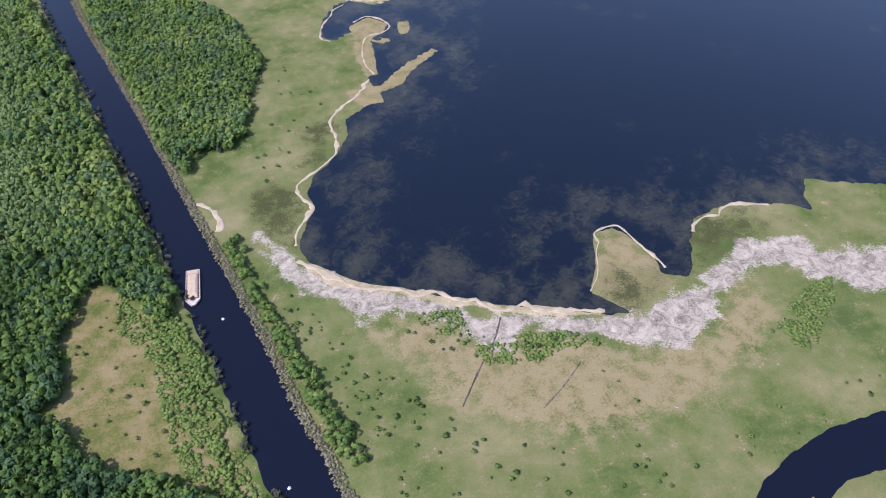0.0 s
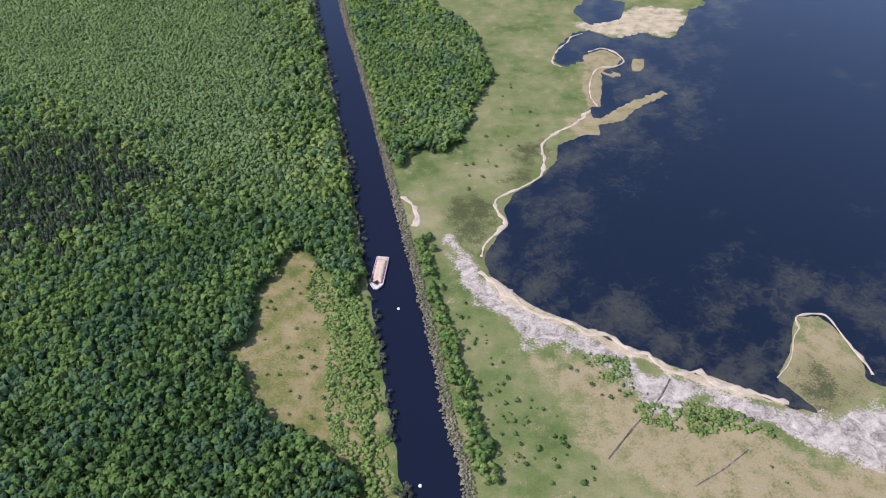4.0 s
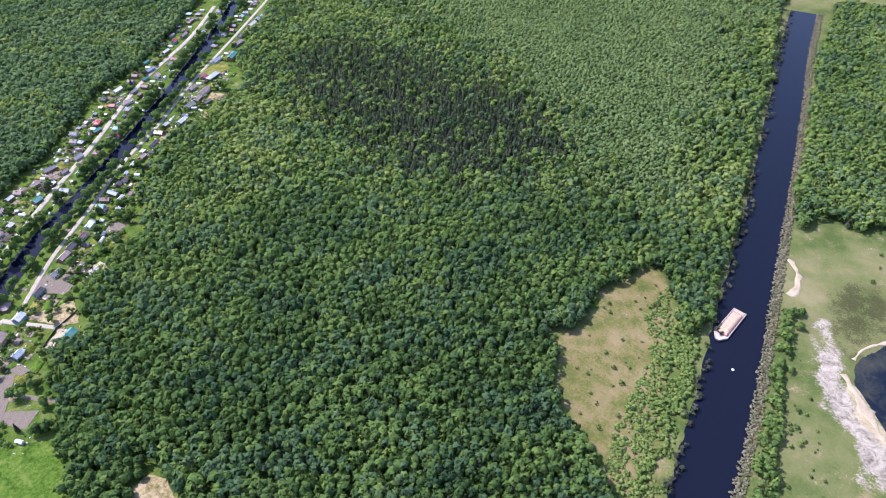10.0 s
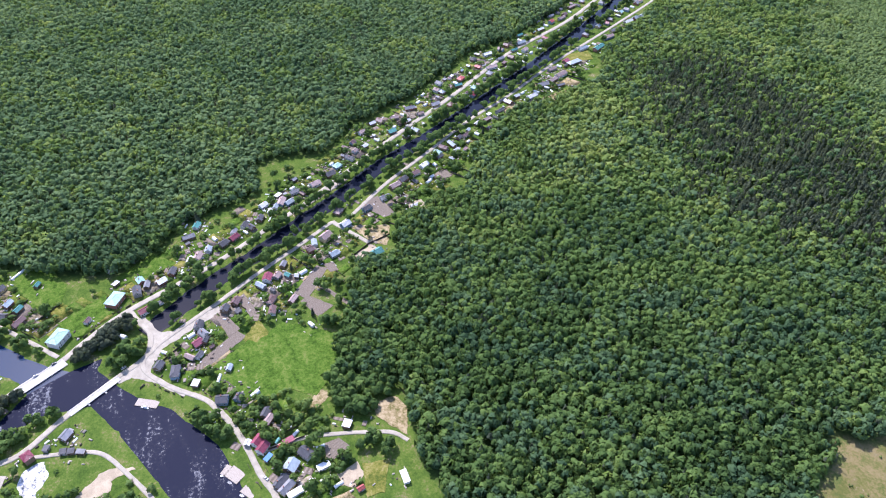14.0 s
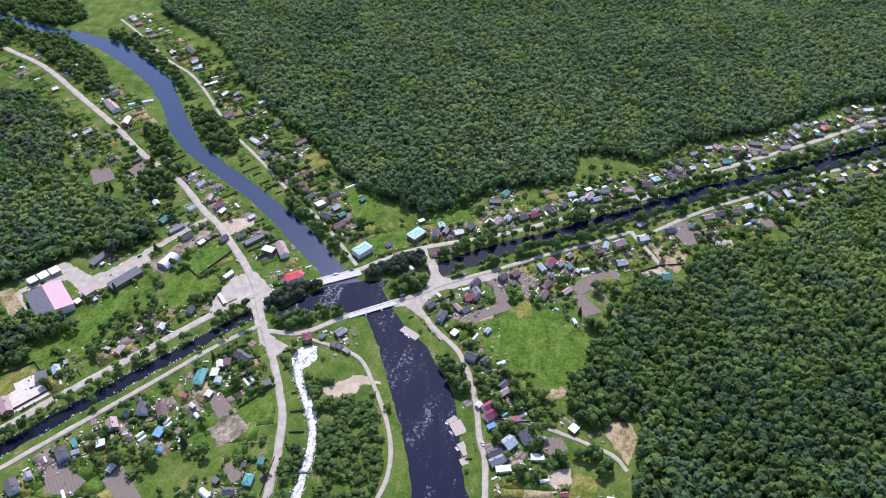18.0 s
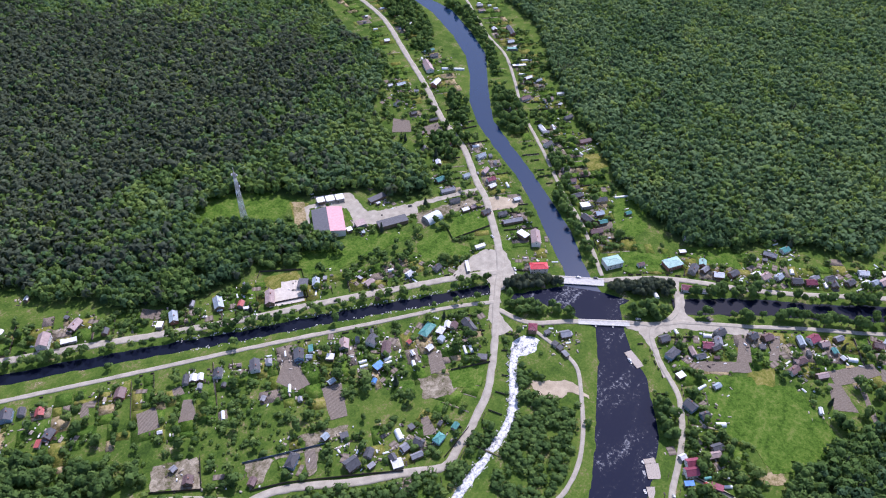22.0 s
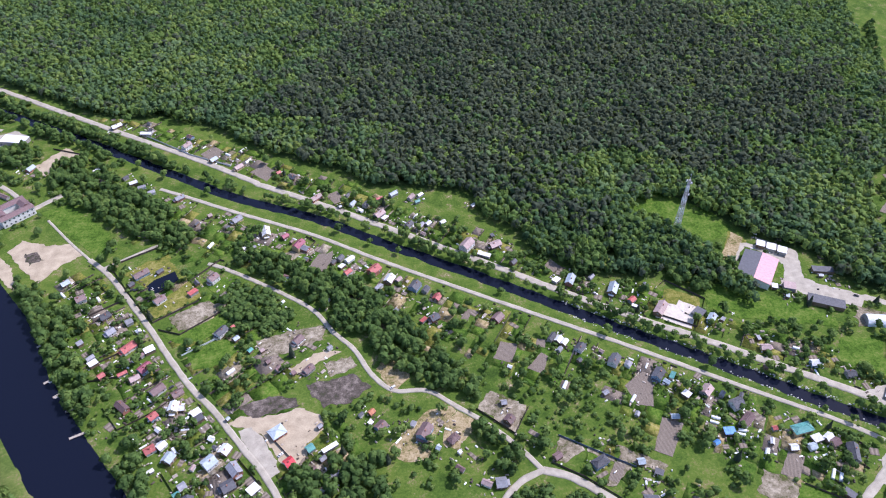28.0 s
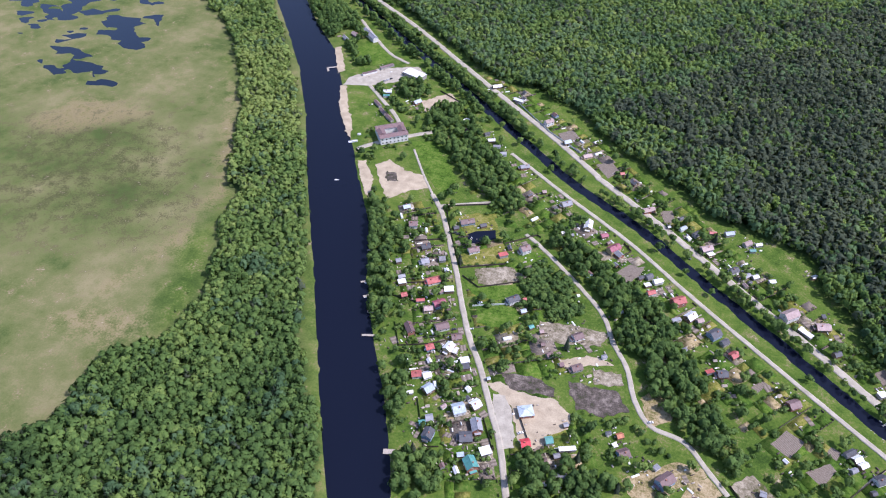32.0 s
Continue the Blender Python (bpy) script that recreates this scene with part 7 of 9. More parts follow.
house(-895.4, 448.6, 110, 11.7, 5.0, 2.6, "t", "")
house(-927.9, 533.6, 116, 17.2, 6.0, 3.0, "p", "")
house(-940.8, 522.0, 111, 12.7, 5.0, 2.6, "g", "")
house(-960.9, 568.0, 115, 18.7, 6.0, 3.0, "p", "")
house(-622.6, 269.1, 119, 12.1, 4.0, 2.6, "w", "")
house(-591.4, -49.2, 99, 13.8, 7.0, 3.0, "g", "")

# ---- fences, piers, boats, cars ----
fence("d", [(210.5, -533.7), (189.1, -544.3), (167.1, -554.3)])
fence("d", [(204.7, -528.9), (187.8, -496.6), (162.4, -454.7), (125.1, -474.9)])
fence("d", [(134.3, -501.8), (109.1, -525.4), (104.9, -523.2)])
fence("d", [(157.3, -445.6), (138.5, -436.5), (105.9, -457.0), (96.1, -443.4)])
fence("w", [(135.6, -412.8), (95.0, -433.0)])
fence("d", [(221.7, -520.6), (206.0, -499.2)])
fence("d", [(220.1, -471.9), (193.7, -485.7)])
fence("d", [(206.2, -415.2), (165.9, -434.3)])
fence("d", [(214.8, -410.5), (207.4, -399.2), (179.6, -399.5)])
fence("d", [(191.2, -371.6), (177.0, -348.1), (154.9, -358.5), (130.7, -375.2)])
fence("d", [(141.8, -305.4), (120.1, -266.8), (110.5, -271.1)])
fence("d", [(88.6, -307.1), (74.0, -284.1)])
fence("d", [(62.2, -316.3), (45.6, -291.0), (34.6, -280.3)])
fence("d", [(-88.7, -317.1), (-112.6, -289.5), (-129.6, -312.0)])
fence("b", [(-143.2, -282.5), (-190.1, -246.2)])
fence("d", [(-132.0, -261.6), (-150.6, -246.7), (-190.4, -204.6), (-207.0, -185.9)])
fence("d", [(-300.5, -212.2), (-326.5, -191.4)])
fence("d", [(-281.8, -417.1), (-289.1, -421.5), (-314.4, -392.8), (-292.8, -363.1), (-266.2, -383.2)])
fence("d", [(-488.9, 106.7), (-509.5, 94.7), (-521.8, 113.8), (-528.4, 137.7)])
fence("d", [(-450.4, -330.4), (-432.8, -305.4), (-471.4, -287.9)])
fence("d", [(-765.8, 455.3), (-733.1, 475.6)])
fence("d", [(28.8, -523.5), (19.6, -535.2), (28.5, -544.9)])
fence("d", [(-233.0, -169.1), (-264.9, -169.8)])
fence("d", [(-324.0, -22.6), (-326.5, 9.8)])
fence("d", [(300.4, -750.4), (267.8, -733.3), (238.4, -698.1)])
fence("w", [(200.5, -758.7), (147.1, -709.2), (103.5, -679.6)])
fence("d", [(-594.7, -405.0), (-574.4, -380.6)])
fence("d", [(-815.6, 382.4), (-817.8, 400.2)])
pier((218.2, -373.1), (206.1, -377.2), 2.1)
pier((230.2, -389.0), (222.1, -394.2), 2.1)
pier((210.9, -347.7), (200.1, -351.4), 2.1)
pier((254.0, -445.1), (248.6, -447.8), 2.1)
pier((146.6, -253.2), (138.5, -256.0), 4.2)
pier((463.1, -753.2), (449.7, -762.6), 2.8)
pier((463.1, -753.2), (457.6, -745.4), 2.8)
pier((-310.0, -47.3), (-315.6, -39.4), 12.6)
pier((-293.8, -38.8), (-298.1, -33.1), 11.2)
pier((-403.8, -106.3), (-394.9, -90.7), 7.0)
pier((-315.8, -51.7), (-321.8, -46.0), 4.2)
pier((240.2, -404.5), (234.5, -408.2), 2.1)
pier((-283.7, -37.1), (-287.2, -30.9), 5.6)
small_boat((355.9, -605.2), (341.8, -612.6), 4.0, "w")
small_boat((355.6, -621.0), (346.1, -626.1), 4.0, "s")
small_boat((236.4, -404.8), (233.1, -407.0), 1.8, "w")
small_boat((228.3, -401.5), (226.7, -405.5), 1.8, "w")
small_boat((229.0, -388.5), (226.0, -391.3), 2.0, "w")
small_boat((-315.4, -53.3), (-315.2, -49.7), 2.0, "w")
small_boat((-309.0, -49.1), (-306.3, -46.4), 2.0, "g")
small_boat((-397.9, -102.9), (-393.7, -97.7), 2.0, "w")
small_boat((336.1, -534.3), (331.6, -536.1), 2.0, "w")
small_boat((-295.9, -42.5), (-293.3, -39.8), 2.0, "w")
small_boat((-515.1, -346.9), (-517.4, -342.7), 1.8, "w")
small_boat((-108.9, -484.6), (-113.2, -486.4), 1.6, "w")
car((-456.7, -182.9), (-458.5, -179.7), "w")
car((-465.2, -169.5), (-467.0, -166.3), "k")
car((-434.3, -236.6), (-430.2, -231.3), "w")
car((-503.5, -98.8), (-506.3, -95.4), "w")
car((-524.3, -63.8), (-526.8, -60.8), "g")
car((-553.9, -16.2), (-556.0, -12.6), "k")
car((-447.6, -372.3), (-450.9, -370.1), "k")
car((-302.1, -340.4), (-305.1, -338.5), "k")
car((-540.6, -350.7), (-535.7, -344.8), "g")
car((-227.7, -401.8), (-230.6, -399.1), "w")
car((288.0, -662.1), (284.2, -667.0), "w")
car((-27.1, -347.6), (-31.5, -350.1), "w")
car((-459.8, -278.8), (-458.0, -274.5), "w")
car((-324.6, -10.6), (-325.3, -7.1), "r")
car((-303.2, -24.1), (-300.1, -22.2), "w")
car((-440.9, -116.0), (-442.6, -113.0), "w")
car((186.5, -498.4), (183.7, -500.2), "k")
car((182.6, -497.9), (179.8, -499.7), "k")
car((132.2, -417.7), (129.2, -420.0), "w")
car((60.4, -302.9), (56.5, -305.7), "w")
car((-247.2, -385.3), (-250.2, -382.5), "w")
car((-427.9, -231.2), (-426.0, -227.7), "w")
car((372.4, -753.9), (370.3, -758.2), "k")
car((375.1, -749.6), (373.1, -753.8), "w")
car((377.9, -745.3), (375.8, -749.5), "g")
car((161.3, -326.7), (158.3, -325.4), "g")
car((-30.9, -547.0), (-34.0, -545.0), "k")
car((-566.5, 13.2), (-569.5, 17.6), "g")
car((-553.2, -15.8), (-555.2, -11.8), "k")
car((-539.9, -61.5), (-541.9, -58.3), "w")
car((-219.6, -418.8), (-222.7, -415.9), "w")
car((142.2, -380.4), (139.4, -382.5), "k")


# ---- the moored barge ----
barge = new("barge")
barge.matrix_world = pose(-77.0, 482.3, WATER_LEVEL, 0, 0, 266.9) @ Matrix.Diagonal((1.75, 1.75, 1.5, 1))
HULL = grainy("rusty_white_hull", (0.36, 0.3, 0.28), (0.58, 0.52, 0.48), 0.5)
RUST = grainy("rust_red_paint", (0.38, 0.13, 0.1), (0.55, 0.24, 0.19), 0.6)
DECK = grainy("sand_deck", (0.34, 0.26, 0.18), (0.5, 0.4, 0.29), 0.5)
ring = [(-12.5, -3.3), (-12.5, 3.3), (9, 3.5), (12.8, 1.0), (12.8, -1.0), (9, -3.5)]
bm = bmesh.new()
solid(bm, [(x * s, y * s, z) for s, z in ((0.95, -0.6), (1, 1.1)) for x, y in ring], [(5, 4, 3, 2, 1, 0), tuple(range(6, 12))] + [(i, (i + 1) % 6, 6 + (i + 1) % 6, 6 + i) for i in range(6)])
bmesh.ops.recalc_face_normals(bm, faces=bm.faces[:])
part("hull", bm, HULL, barge, "worn white steel hull")
bm = bmesh.new()
for a, c in zip(ring, ring[1:] + ring[:1]):
    bar(bm, (a[0] * 0.985, a[1] * 0.97, 1.35), (c[0] * 0.985, c[1] * 0.97, 1.35), 0.16)
part("bulwark", bm, HULL, barge)
bm = bmesh.new()
box(bm, -9.4, 8.2, -2.5, 2.5, 1.1, 1.9)
hold = part("hold_wall", bm, RUST, barge, "rust-red hold coaming")
bm = bmesh.new()
solid(bm, [(x * f, y * f, z) for f, z in ((1, 1.9), (0.93, 2.25), (0.6, 2.6)) for x, y in ((-9.1, -2.25), (7.9, -2.25), (7.9, 2.25), (-9.1, 2.25))], [(i + k, (i + 1) % 4 + k, (i + 1) % 4 + k + 4, i + k + 4) for k in (0, 4) for i in range(4)] + [(8, 9, 10, 11)])
part("sand_heap", bm, DECK, hold, "pale brown sand")
bm = bmesh.new()
box(bm, -12.2, -9.8, -2.6, 2.6, 1.1, 1.6)
part("stern_deck", bm, HULL, barge)
bm = bmesh.new()
box(bm, -12.1, -9.9, -2.4, 2.4, 1.6, 1.7)
part("stern_hatch", bm, DECK, barge)
for k in range(7):
    for s in (-1, 1):
        bm = bmesh.new()
        bar(bm, (-8.5 + 2.6 * k, s * 2.9, 1.1), (-8.5 + 2.6 * k, s * 2.9, 1.7), 0.13)
        part("bollard", bm, DARK_WOOD, barge)
tagged(barge, "worn white cargo barge with sand in its rust-red hold", "barge")
for x, y in ((-55.1, 438.0), (-24.7, 267.4)):
    buoy = new("buoy")
    buoy.matrix_world = pose(x, y, WATER_LEVEL) @ Matrix.Diagonal((1.6, 1.6, 1.6, 1))
    bm = bmesh.new()
    bmesh.ops.create_cone(bm, cap_ends=True, segments=14, radius1=0.75, radius2=0.75, depth=0.5, matrix=pose(0, 0, 0.2))
    part("float", bm, TRIM, buoy)
    bm = bmesh.new()
    bmesh.ops.create_cone(bm, cap_ends=True, segments=10, radius1=0.45, radius2=0.1, depth=0.9, matrix=pose(0, 0, 0.88))
    part("top_mark", bm, TRIM, buoy)
    tagged(buoy, "small white buoy floating in the dark canal", "buoy", "canal buoys")

# ---- the lattice mast ----
mast = new("radio_mast")
mast.matrix_world = pose(-330.9, -488.3, 0.1) @ Matrix.Diagonal((1.75, 1.75, 1.75, 1))
RED_PAINT, WHITE_PAINT = grainy("mast_pale", (0.45, 0.4, 0.4), (0.62, 0.56, 0.55), 1.0), grainy("mast_white", (0.6, 0.6, 0.6), (0.82, 0.82, 0.82), 1.0)
for k in range(9):
    z0, z1 = k * 3.8, (k + 1) * 3.8
    r0, r1 = 1.9 - 1.3 * z0 / 34.2, 1.9 - 1.3 * z1 / 34.2
    bm = bmesh.new()
    for q in range(4):
        a, c = radians(45 + 90 * q), radians(135 + 90 * q)
        p = lambda ang, r, z: (math.cos(ang) * r, math.sin(ang) * r, z)
        bar(bm, p(a, r0, z0), p(a, r1, z1), 0.14)
        bar(bm, p(a, r1, z1), p(c, r1, z1), 0.08)
        bar(bm, p(a, r0, z0), p(c, r1, z1), 0.07)
        bar(bm, p(c, r0, z0), p(a, r1, z1), 0.07)
    part("lattice_section", bm, WHITE_PAINT if k % 2 else RED_PAINT, mast)
for z, ang in ((22, 20), (25, 140), (28, 250), (30, 60), (32, 180), (33, 300)):
    bm = bmesh.new()
    d = Vector((math.cos(radians(ang)), math.sin(radians(ang)), 0))
    bmesh.ops.create_cone(bm, cap_ends=True, segments=14, radius1=0.65, radius2=0.65, depth=0.4, matrix=Matrix.Translation(d * 1.5 + Vector((0, 0, z))) @ d.to_track_quat("Z", "Y").to_matrix().to_4x4())
    bar(bm, d * 0.5 + Vector((0, 0, z)), d * 1.4 + Vector((0, 0, z)), 0.06)
    part("dish_antenna", bm, WHITE_PAINT, mast)
bm = bmesh.new()
bar(bm, (0, 0, 34.2), (0, 0, 38), 0.07)
part("spike", bm, WHITE_PAINT, mast)
tagged(mast, "tall pale grey lattice radio mast with antennas", "radio mast")
house(-324.0, -484.0, 30, 6, 4, 2.5, "w", "F")

# ---- the works hall: one dark and one pink roof slope ----
hall = new("works_hall")
hall.matrix_world = pose(-377.0, -417.2, 0.1, 0, 0, 139) @ Matrix.Diagonal((1.6, 1.6, 1.4, 1))
for s, key in ((1, "p"), (-1, "k")):
    bm = bmesh.new()
    solid(bm, [(s * x, y, z + dz) for dz in (0, 0.2) for x, y, z in ((0, -12.2, 6.2), (9.6, -12.2, 4.7), (9.6, 12.2, 4.7), (0, 12.2, 6.2))], [(3, 2, 1, 0), (4, 5, 6, 7), (0, 1, 5, 4), (1, 2, 6, 5), (2, 3, 7, 6), (3, 0, 4, 7)])
    bmesh.ops.recalc_face_normals(bm, faces=bm.faces[:])
    part("roof_slope", bm, roof_metal("rose_roof", (0.55, 0.26, 0.28), 0.6) if key == "p" else ROOFS["k"][0], hall, "dark grey felt slope" if key == "k" else "rose-pink slope")
bm = bmesh.new()
solid(bm, [(x, s * 12, z) for s in (-1, 1) for x, z in ((-9.3, -0.3), (9.3, -0.3), (9.3, 4.6), (0, 6.1), (-9.3, 4.6))], [(0, 1, 2, 3, 4), (9, 8, 7, 6, 5), (0, 4, 9, 5), (2, 1, 6, 7), (4, 3, 8, 9), (3, 2, 7, 8), (1, 0, 5, 6)])
bmesh.ops.recalc_face_normals(bm, faces=bm.faces[:])
part("wall", bm, WALLS[0][0], hall)
for k in range(5):
    for s in (-1, 1):
        child("window", WINDOW, hall, pose(s * 9.32, -9 + 4.5 * k, 1.6, 0, 0, 90 * s) @ Matrix.Diagonal((1.8, 1, 1.2, 1)))
child("door", DOOR, hall, pose(-3, -12.05, 0.1) @ Matrix.Diagonal((3.4, 1, 1.7, 1)))
tagged(hall, "wide works hall with half pink, half grey roof", "hall")
HOUSES.append((-377.0, -417.2, 40, 45, 139))

# ---- the arched metal store ----
store = new("arched_store")
store.matrix_world = pose(-446.6, -340.6, 0.1, 0, 0, 165) @ Matrix.Diagonal((1.6, 1.6, 1.4, 1))
bm = bmesh.new()
arc = [(math.cos(a) * 4.2, math.sin(a) * 4.2) for a in np.linspace(0, math.pi, 15)]
solid(bm, [(s * 5.5, a, z) for s in (-1, 1) for a, z in arc], [(i, i + 1, 15 + i + 1, 15 + i) for i in range(14)])
part("arched_roof", bm, roof_metal("galvanised", (0.55, 0.6, 0.64), 0.35), store)
for s in (-1, 1):
    bm = bmesh.new()
    solid(bm, [(s * 5.4, a * 0.98, z * 0.98) for a, z in arc], [tuple(range(15))])
    part("end_wall", bm, WALLS[2][0], store)
tagged(store, "half-round galvanised metal store building", "store")

# ---- the riverside guest house round its court ----
hotel = new("guest_house")
hotel.matrix_world = pose(314.1, -632.6, 0.1, 0, 0, -141) @ Matrix.Diagonal((1.7, 1.7, 1.4, 1))
for name, x0, x1, y0, y1, long_x in (("front", -9.5, 9.5, -8.0, -3.2, True), ("back", -9.5, 9.5, 3.2, 8.0, True), ("left", -9.5, -4.6, -3.2, 3.2, False), ("right", 4.6, 9.5, -3.2, 3.2, False)):
    bm = bmesh.new()
    box(bm, x0, x1, y0, y1, -0.3, 6.2)
    wall = part("wing_wall", bm, WALLS[0][0], hotel)
    bm = bmesh.new()
    e, mx, my = 0.4, (x0 + x1) / 2, (y0 + y1) / 2
    if long_x:
        a, c = (x0 - e, my), (x1 + e, my)
    else:
        a, c = (mx, y0 - e), (mx, y1 + e)
    solid(bm, [(x0 - e, y0 - e, 6.2), (x1 + e, y0 - e, 6.2), (x1 + e, y1 + e, 6.2), (x0 - e, y1 + e, 6.2), (*a, 7.6), (*c, 7.6)], [(0, 1, 5, 4), (1, 2, 5), (2, 3, 4, 5), (3, 0, 4), (3, 2, 1, 0)] if long_x else [(0, 1, 4), (1, 2, 5, 4), (2, 3, 5), (3, 0, 4, 5), (3, 2, 1, 0)])
    part("wing_roof", bm, ROOFS["b"][0], hotel, "reddish brown metal roof")
    if name in ("front", "back"):
        s = -1 if name == "front" else 1
        for k in range(7):
            for z in (1.0, 4.0):
                child("window", WINDOW, hotel, pose(-8 + 2.66 * k, s * 8.02, z, 0, 0, 0 if s < 0 else 180))
tagged(hotel, "two-storey white guest house with brown roof round a court", "guest house")
HOUSES.append((314.1, -632.6, 36, 32, -141))

# ---- bridges ----
CONCRETE = grainy("concrete", (0.36, 0.35, 0.32), (0.58, 0.56, 0.52), 0.4)


def bridge(a, c, width, piers, label):
    a, c = np.array(a), np.array(c)
    d = np.linalg.norm(c - a)
    thing = new("bridge")
    thing.matrix_world = pose(*((a + c) / 2), 0, 0, 0, math.degrees(math.atan2(*(c - a)[::-1])))
    bm = bmesh.new()
    box(bm, -d / 2, d / 2, -width / 2, width / 2, -0.05, 0.46)
    part("deck", bm, CONCRETE, thing)
    for s in (-1, 1):
        bm = bmesh.new()
        box(bm, -d / 2, d / 2, s * width / 2 - 0.12, s * width / 2 + 0.12, 1.3, 1.42)
        rail = part("rail", bm, TRIM, thing)
        for k in range(int(d / 2) + 1):
            child("post", BRIDGE_POST, rail, pose(-d / 2 + 2 * k, s * width / 2, 0.4))
    for k in range(piers):
        bm = bmesh.new()
        x = (k + 1) / (piers + 1) * d - d / 2
        box(bm, x - 0.6, x + 0.6, -width / 2 - 1.8, width / 2 + 1.8, -2.2, -0.02)
        part("pier", bm, CONCRETE, thing)
    return tagged(thing, label, "bridge")


BRIDGE_POST = mesh_of("post", TRIM, lambda bm: box(bm, -0.07, 0.07, -0.07, 0.07, 0, 0.92))
bridge((-444.9, -193.4), (-465.5, -159.3), 8.6, 0, "pale concrete road bridge with low railings over the river")
bridge((-408.6, -154.9), (-432.3, -118.1), 5.0, 2, "narrow concrete dam bridge on two piers")
house(-376.5, -181.5, 30, 9, 8, 5, "m", "X")

# ---- the garden pond ----
sheet("pond_water", [(173, -502), (167, -509), (149.5, -518), (145, -506), (158, -493), (168, -490)], 0.42, RIVER, "small dark square garden pond")


# ---- garden beds, sheds and odds and ends round the houses ----
BED = mesh_of("vegetable_bed", SOIL, lambda bm: solid(bm, [(x, y, z) for z, s in ((-0.3, 1.0), (0.28, 1.0), (0.36, 0.92)) for x, y in ((-s, -s), (s, -s), (s, s), (-s, s))], [(4, 5, 1, 0), (5, 6, 2, 1), (6, 7, 3, 2), (7, 4, 0, 3), (8, 9, 5, 4), (9, 10, 6, 5), (10, 11, 7, 6), (11, 8, 4, 7), (8, 11, 10, 9)]))
COLD_FRAME = mesh_of("cold_frame", FILM, lambda bm: solid(bm, [(x, y, z) for x in (-2.2, 2.2) for y, z in ((-0.7, 0), (-0.7, 0.5), (0, 0.85), (0.7, 0.5), (0.7, 0))], [(0, 1, 2, 3, 4), (9, 8, 7, 6, 5), (0, 5, 6, 1), (1, 6, 7, 2), (2, 7, 8, 3), (3, 8, 9, 4)]))
WOODPILE = mesh_of("woodpile", PLANK, lambda bm: [bar(bm, (-1.6, (i % 5) * 0.42 - 0.84, 0.2 + 0.4 * (i // 5)), (1.6, (i % 5) * 0.42 - 0.84, 0.2 + 0.4 * (i // 5)), 0.19) for i in range(12)])
yard = random.Random(11)
spots_for = [h for h in HOUSES if h[3] >= 5.4 and h[2] < 26]
made = {"bed": 0, "frame": 0, "pile": 0, "shed": 0}
tries = []
for x, y, ln, w, a in spots_for:
    for _ in range(6):
        what = yard.choice(("bed", "bed", "bed", "frame", "pile", "shed"))
        side = yard.choice((-1, 1))
        u, v = yard.uniform(-1.1, 1.1) * ln, side * (w / 2 + yard.uniform(4.0, 17.0))
        c, s = math.cos(radians(a)), math.sin(radians(a))
        tries.append((what, a, x + u * c - v * s, y + u * s + v * c))
dry_ground = clear_ground(np.array([(t[2], t[3]) for t in tries]), 3.2)
for (what, a, x, y), ok in zip(tries, dry_ground):
    q = np.array([[x, y]])
    if not ok or made[what] >= (30 if what == "shed" else 250) or not clear_houses(q, 3.2)[0]:
        continue
    made[what] += 1
    turn = a + yard.choice((0, 90)) + yard.uniform(-4, 4)
    if what == "shed":
        house(round(q[0, 0], 1), round(q[0, 1], 1), turn, yard.uniform(3.5, 6.5), yard.uniform(3.0, 4.5), 2.4, yard.choice("kggbwwup"), yard.choice(("", "F", "")))
        continue
    me, label, category, grp = {"bed": (BED, "dug brown vegetable bed in a garden", "vegetable bed", "vegetable beds"), "frame": (COLD_FRAME, "low whitish cold frame in a garden", "cold frame", "cold frames"), "pile": (WOODPILE, "stack of grey-brown timber beside a house", "woodpile", "woodpiles")}[what]
    ob = new(me.name, me)
    size = (yard.uniform(2.0, 4.5), yard.uniform(1.4, 3.2), 1) if what == "bed" else (yard.uniform(0.8, 1.5), 1, 1)
    ob.matrix_world = pose(q[0, 0], q[0, 1], 0.05, 0, 0, turn) @ Matrix.Diagonal((*size, 1))
    tagged(ob, label, category, grp, "stuff" if what == "pile" else "")
    HOUSES.append((q[0, 0], q[0, 1], 2 * size[0] if what == "bed" else 5, 2 * size[1] if what == "bed" else 2, turn))


# ---- garden strips behind the roads: lawns, beds and hedges ----
DEEP_LAWN = turf("rich_lawn", [(0.024, 0.052, 0.009), (0.045, 0.092, 0.014), (0.068, 0.125, 0.02), (0.11, 0.15, 0.034)])
HAY = turf("long_grass", [(0.045, 0.08, 0.013), (0.085, 0.12, 0.02), (0.13, 0.155, 0.03), (0.19, 0.185, 0.06)])
STRIPS = {"deep": [], "lawn": [], "hay": [], "dry": [], "soil": [], "dust": [], "straw": []}
EDGE_BUSHES, EDGE_TREES, FENCE_RUNS = [], [], []
taken = set()
plots = random.Random(23)


# where gardens may lie: a map of free dry land, every five metres
fx, fy = np.meshgrid(np.arange(-1100, 520, 5.0), np.arange(-1000, 860, 5.0), indexing="ij")
free_xy = np.column_stack([fx.ravel(), fy.ravel()])
FREE = (shore(free_xy) > 5) & (np.hypot(free_xy[:, 0], free_xy[:, 1]) < 1250)
for q in (WOOD_MAIN, WOOD_NORTH, WOOD_WEST, WOOD_STRIP):
    FREE &= side_of(free_xy, q) > 3
for line in ROADS:
    FREE &= off_line(free_xy, line) > 5.5
FREE = FREE.reshape(fx.shape)


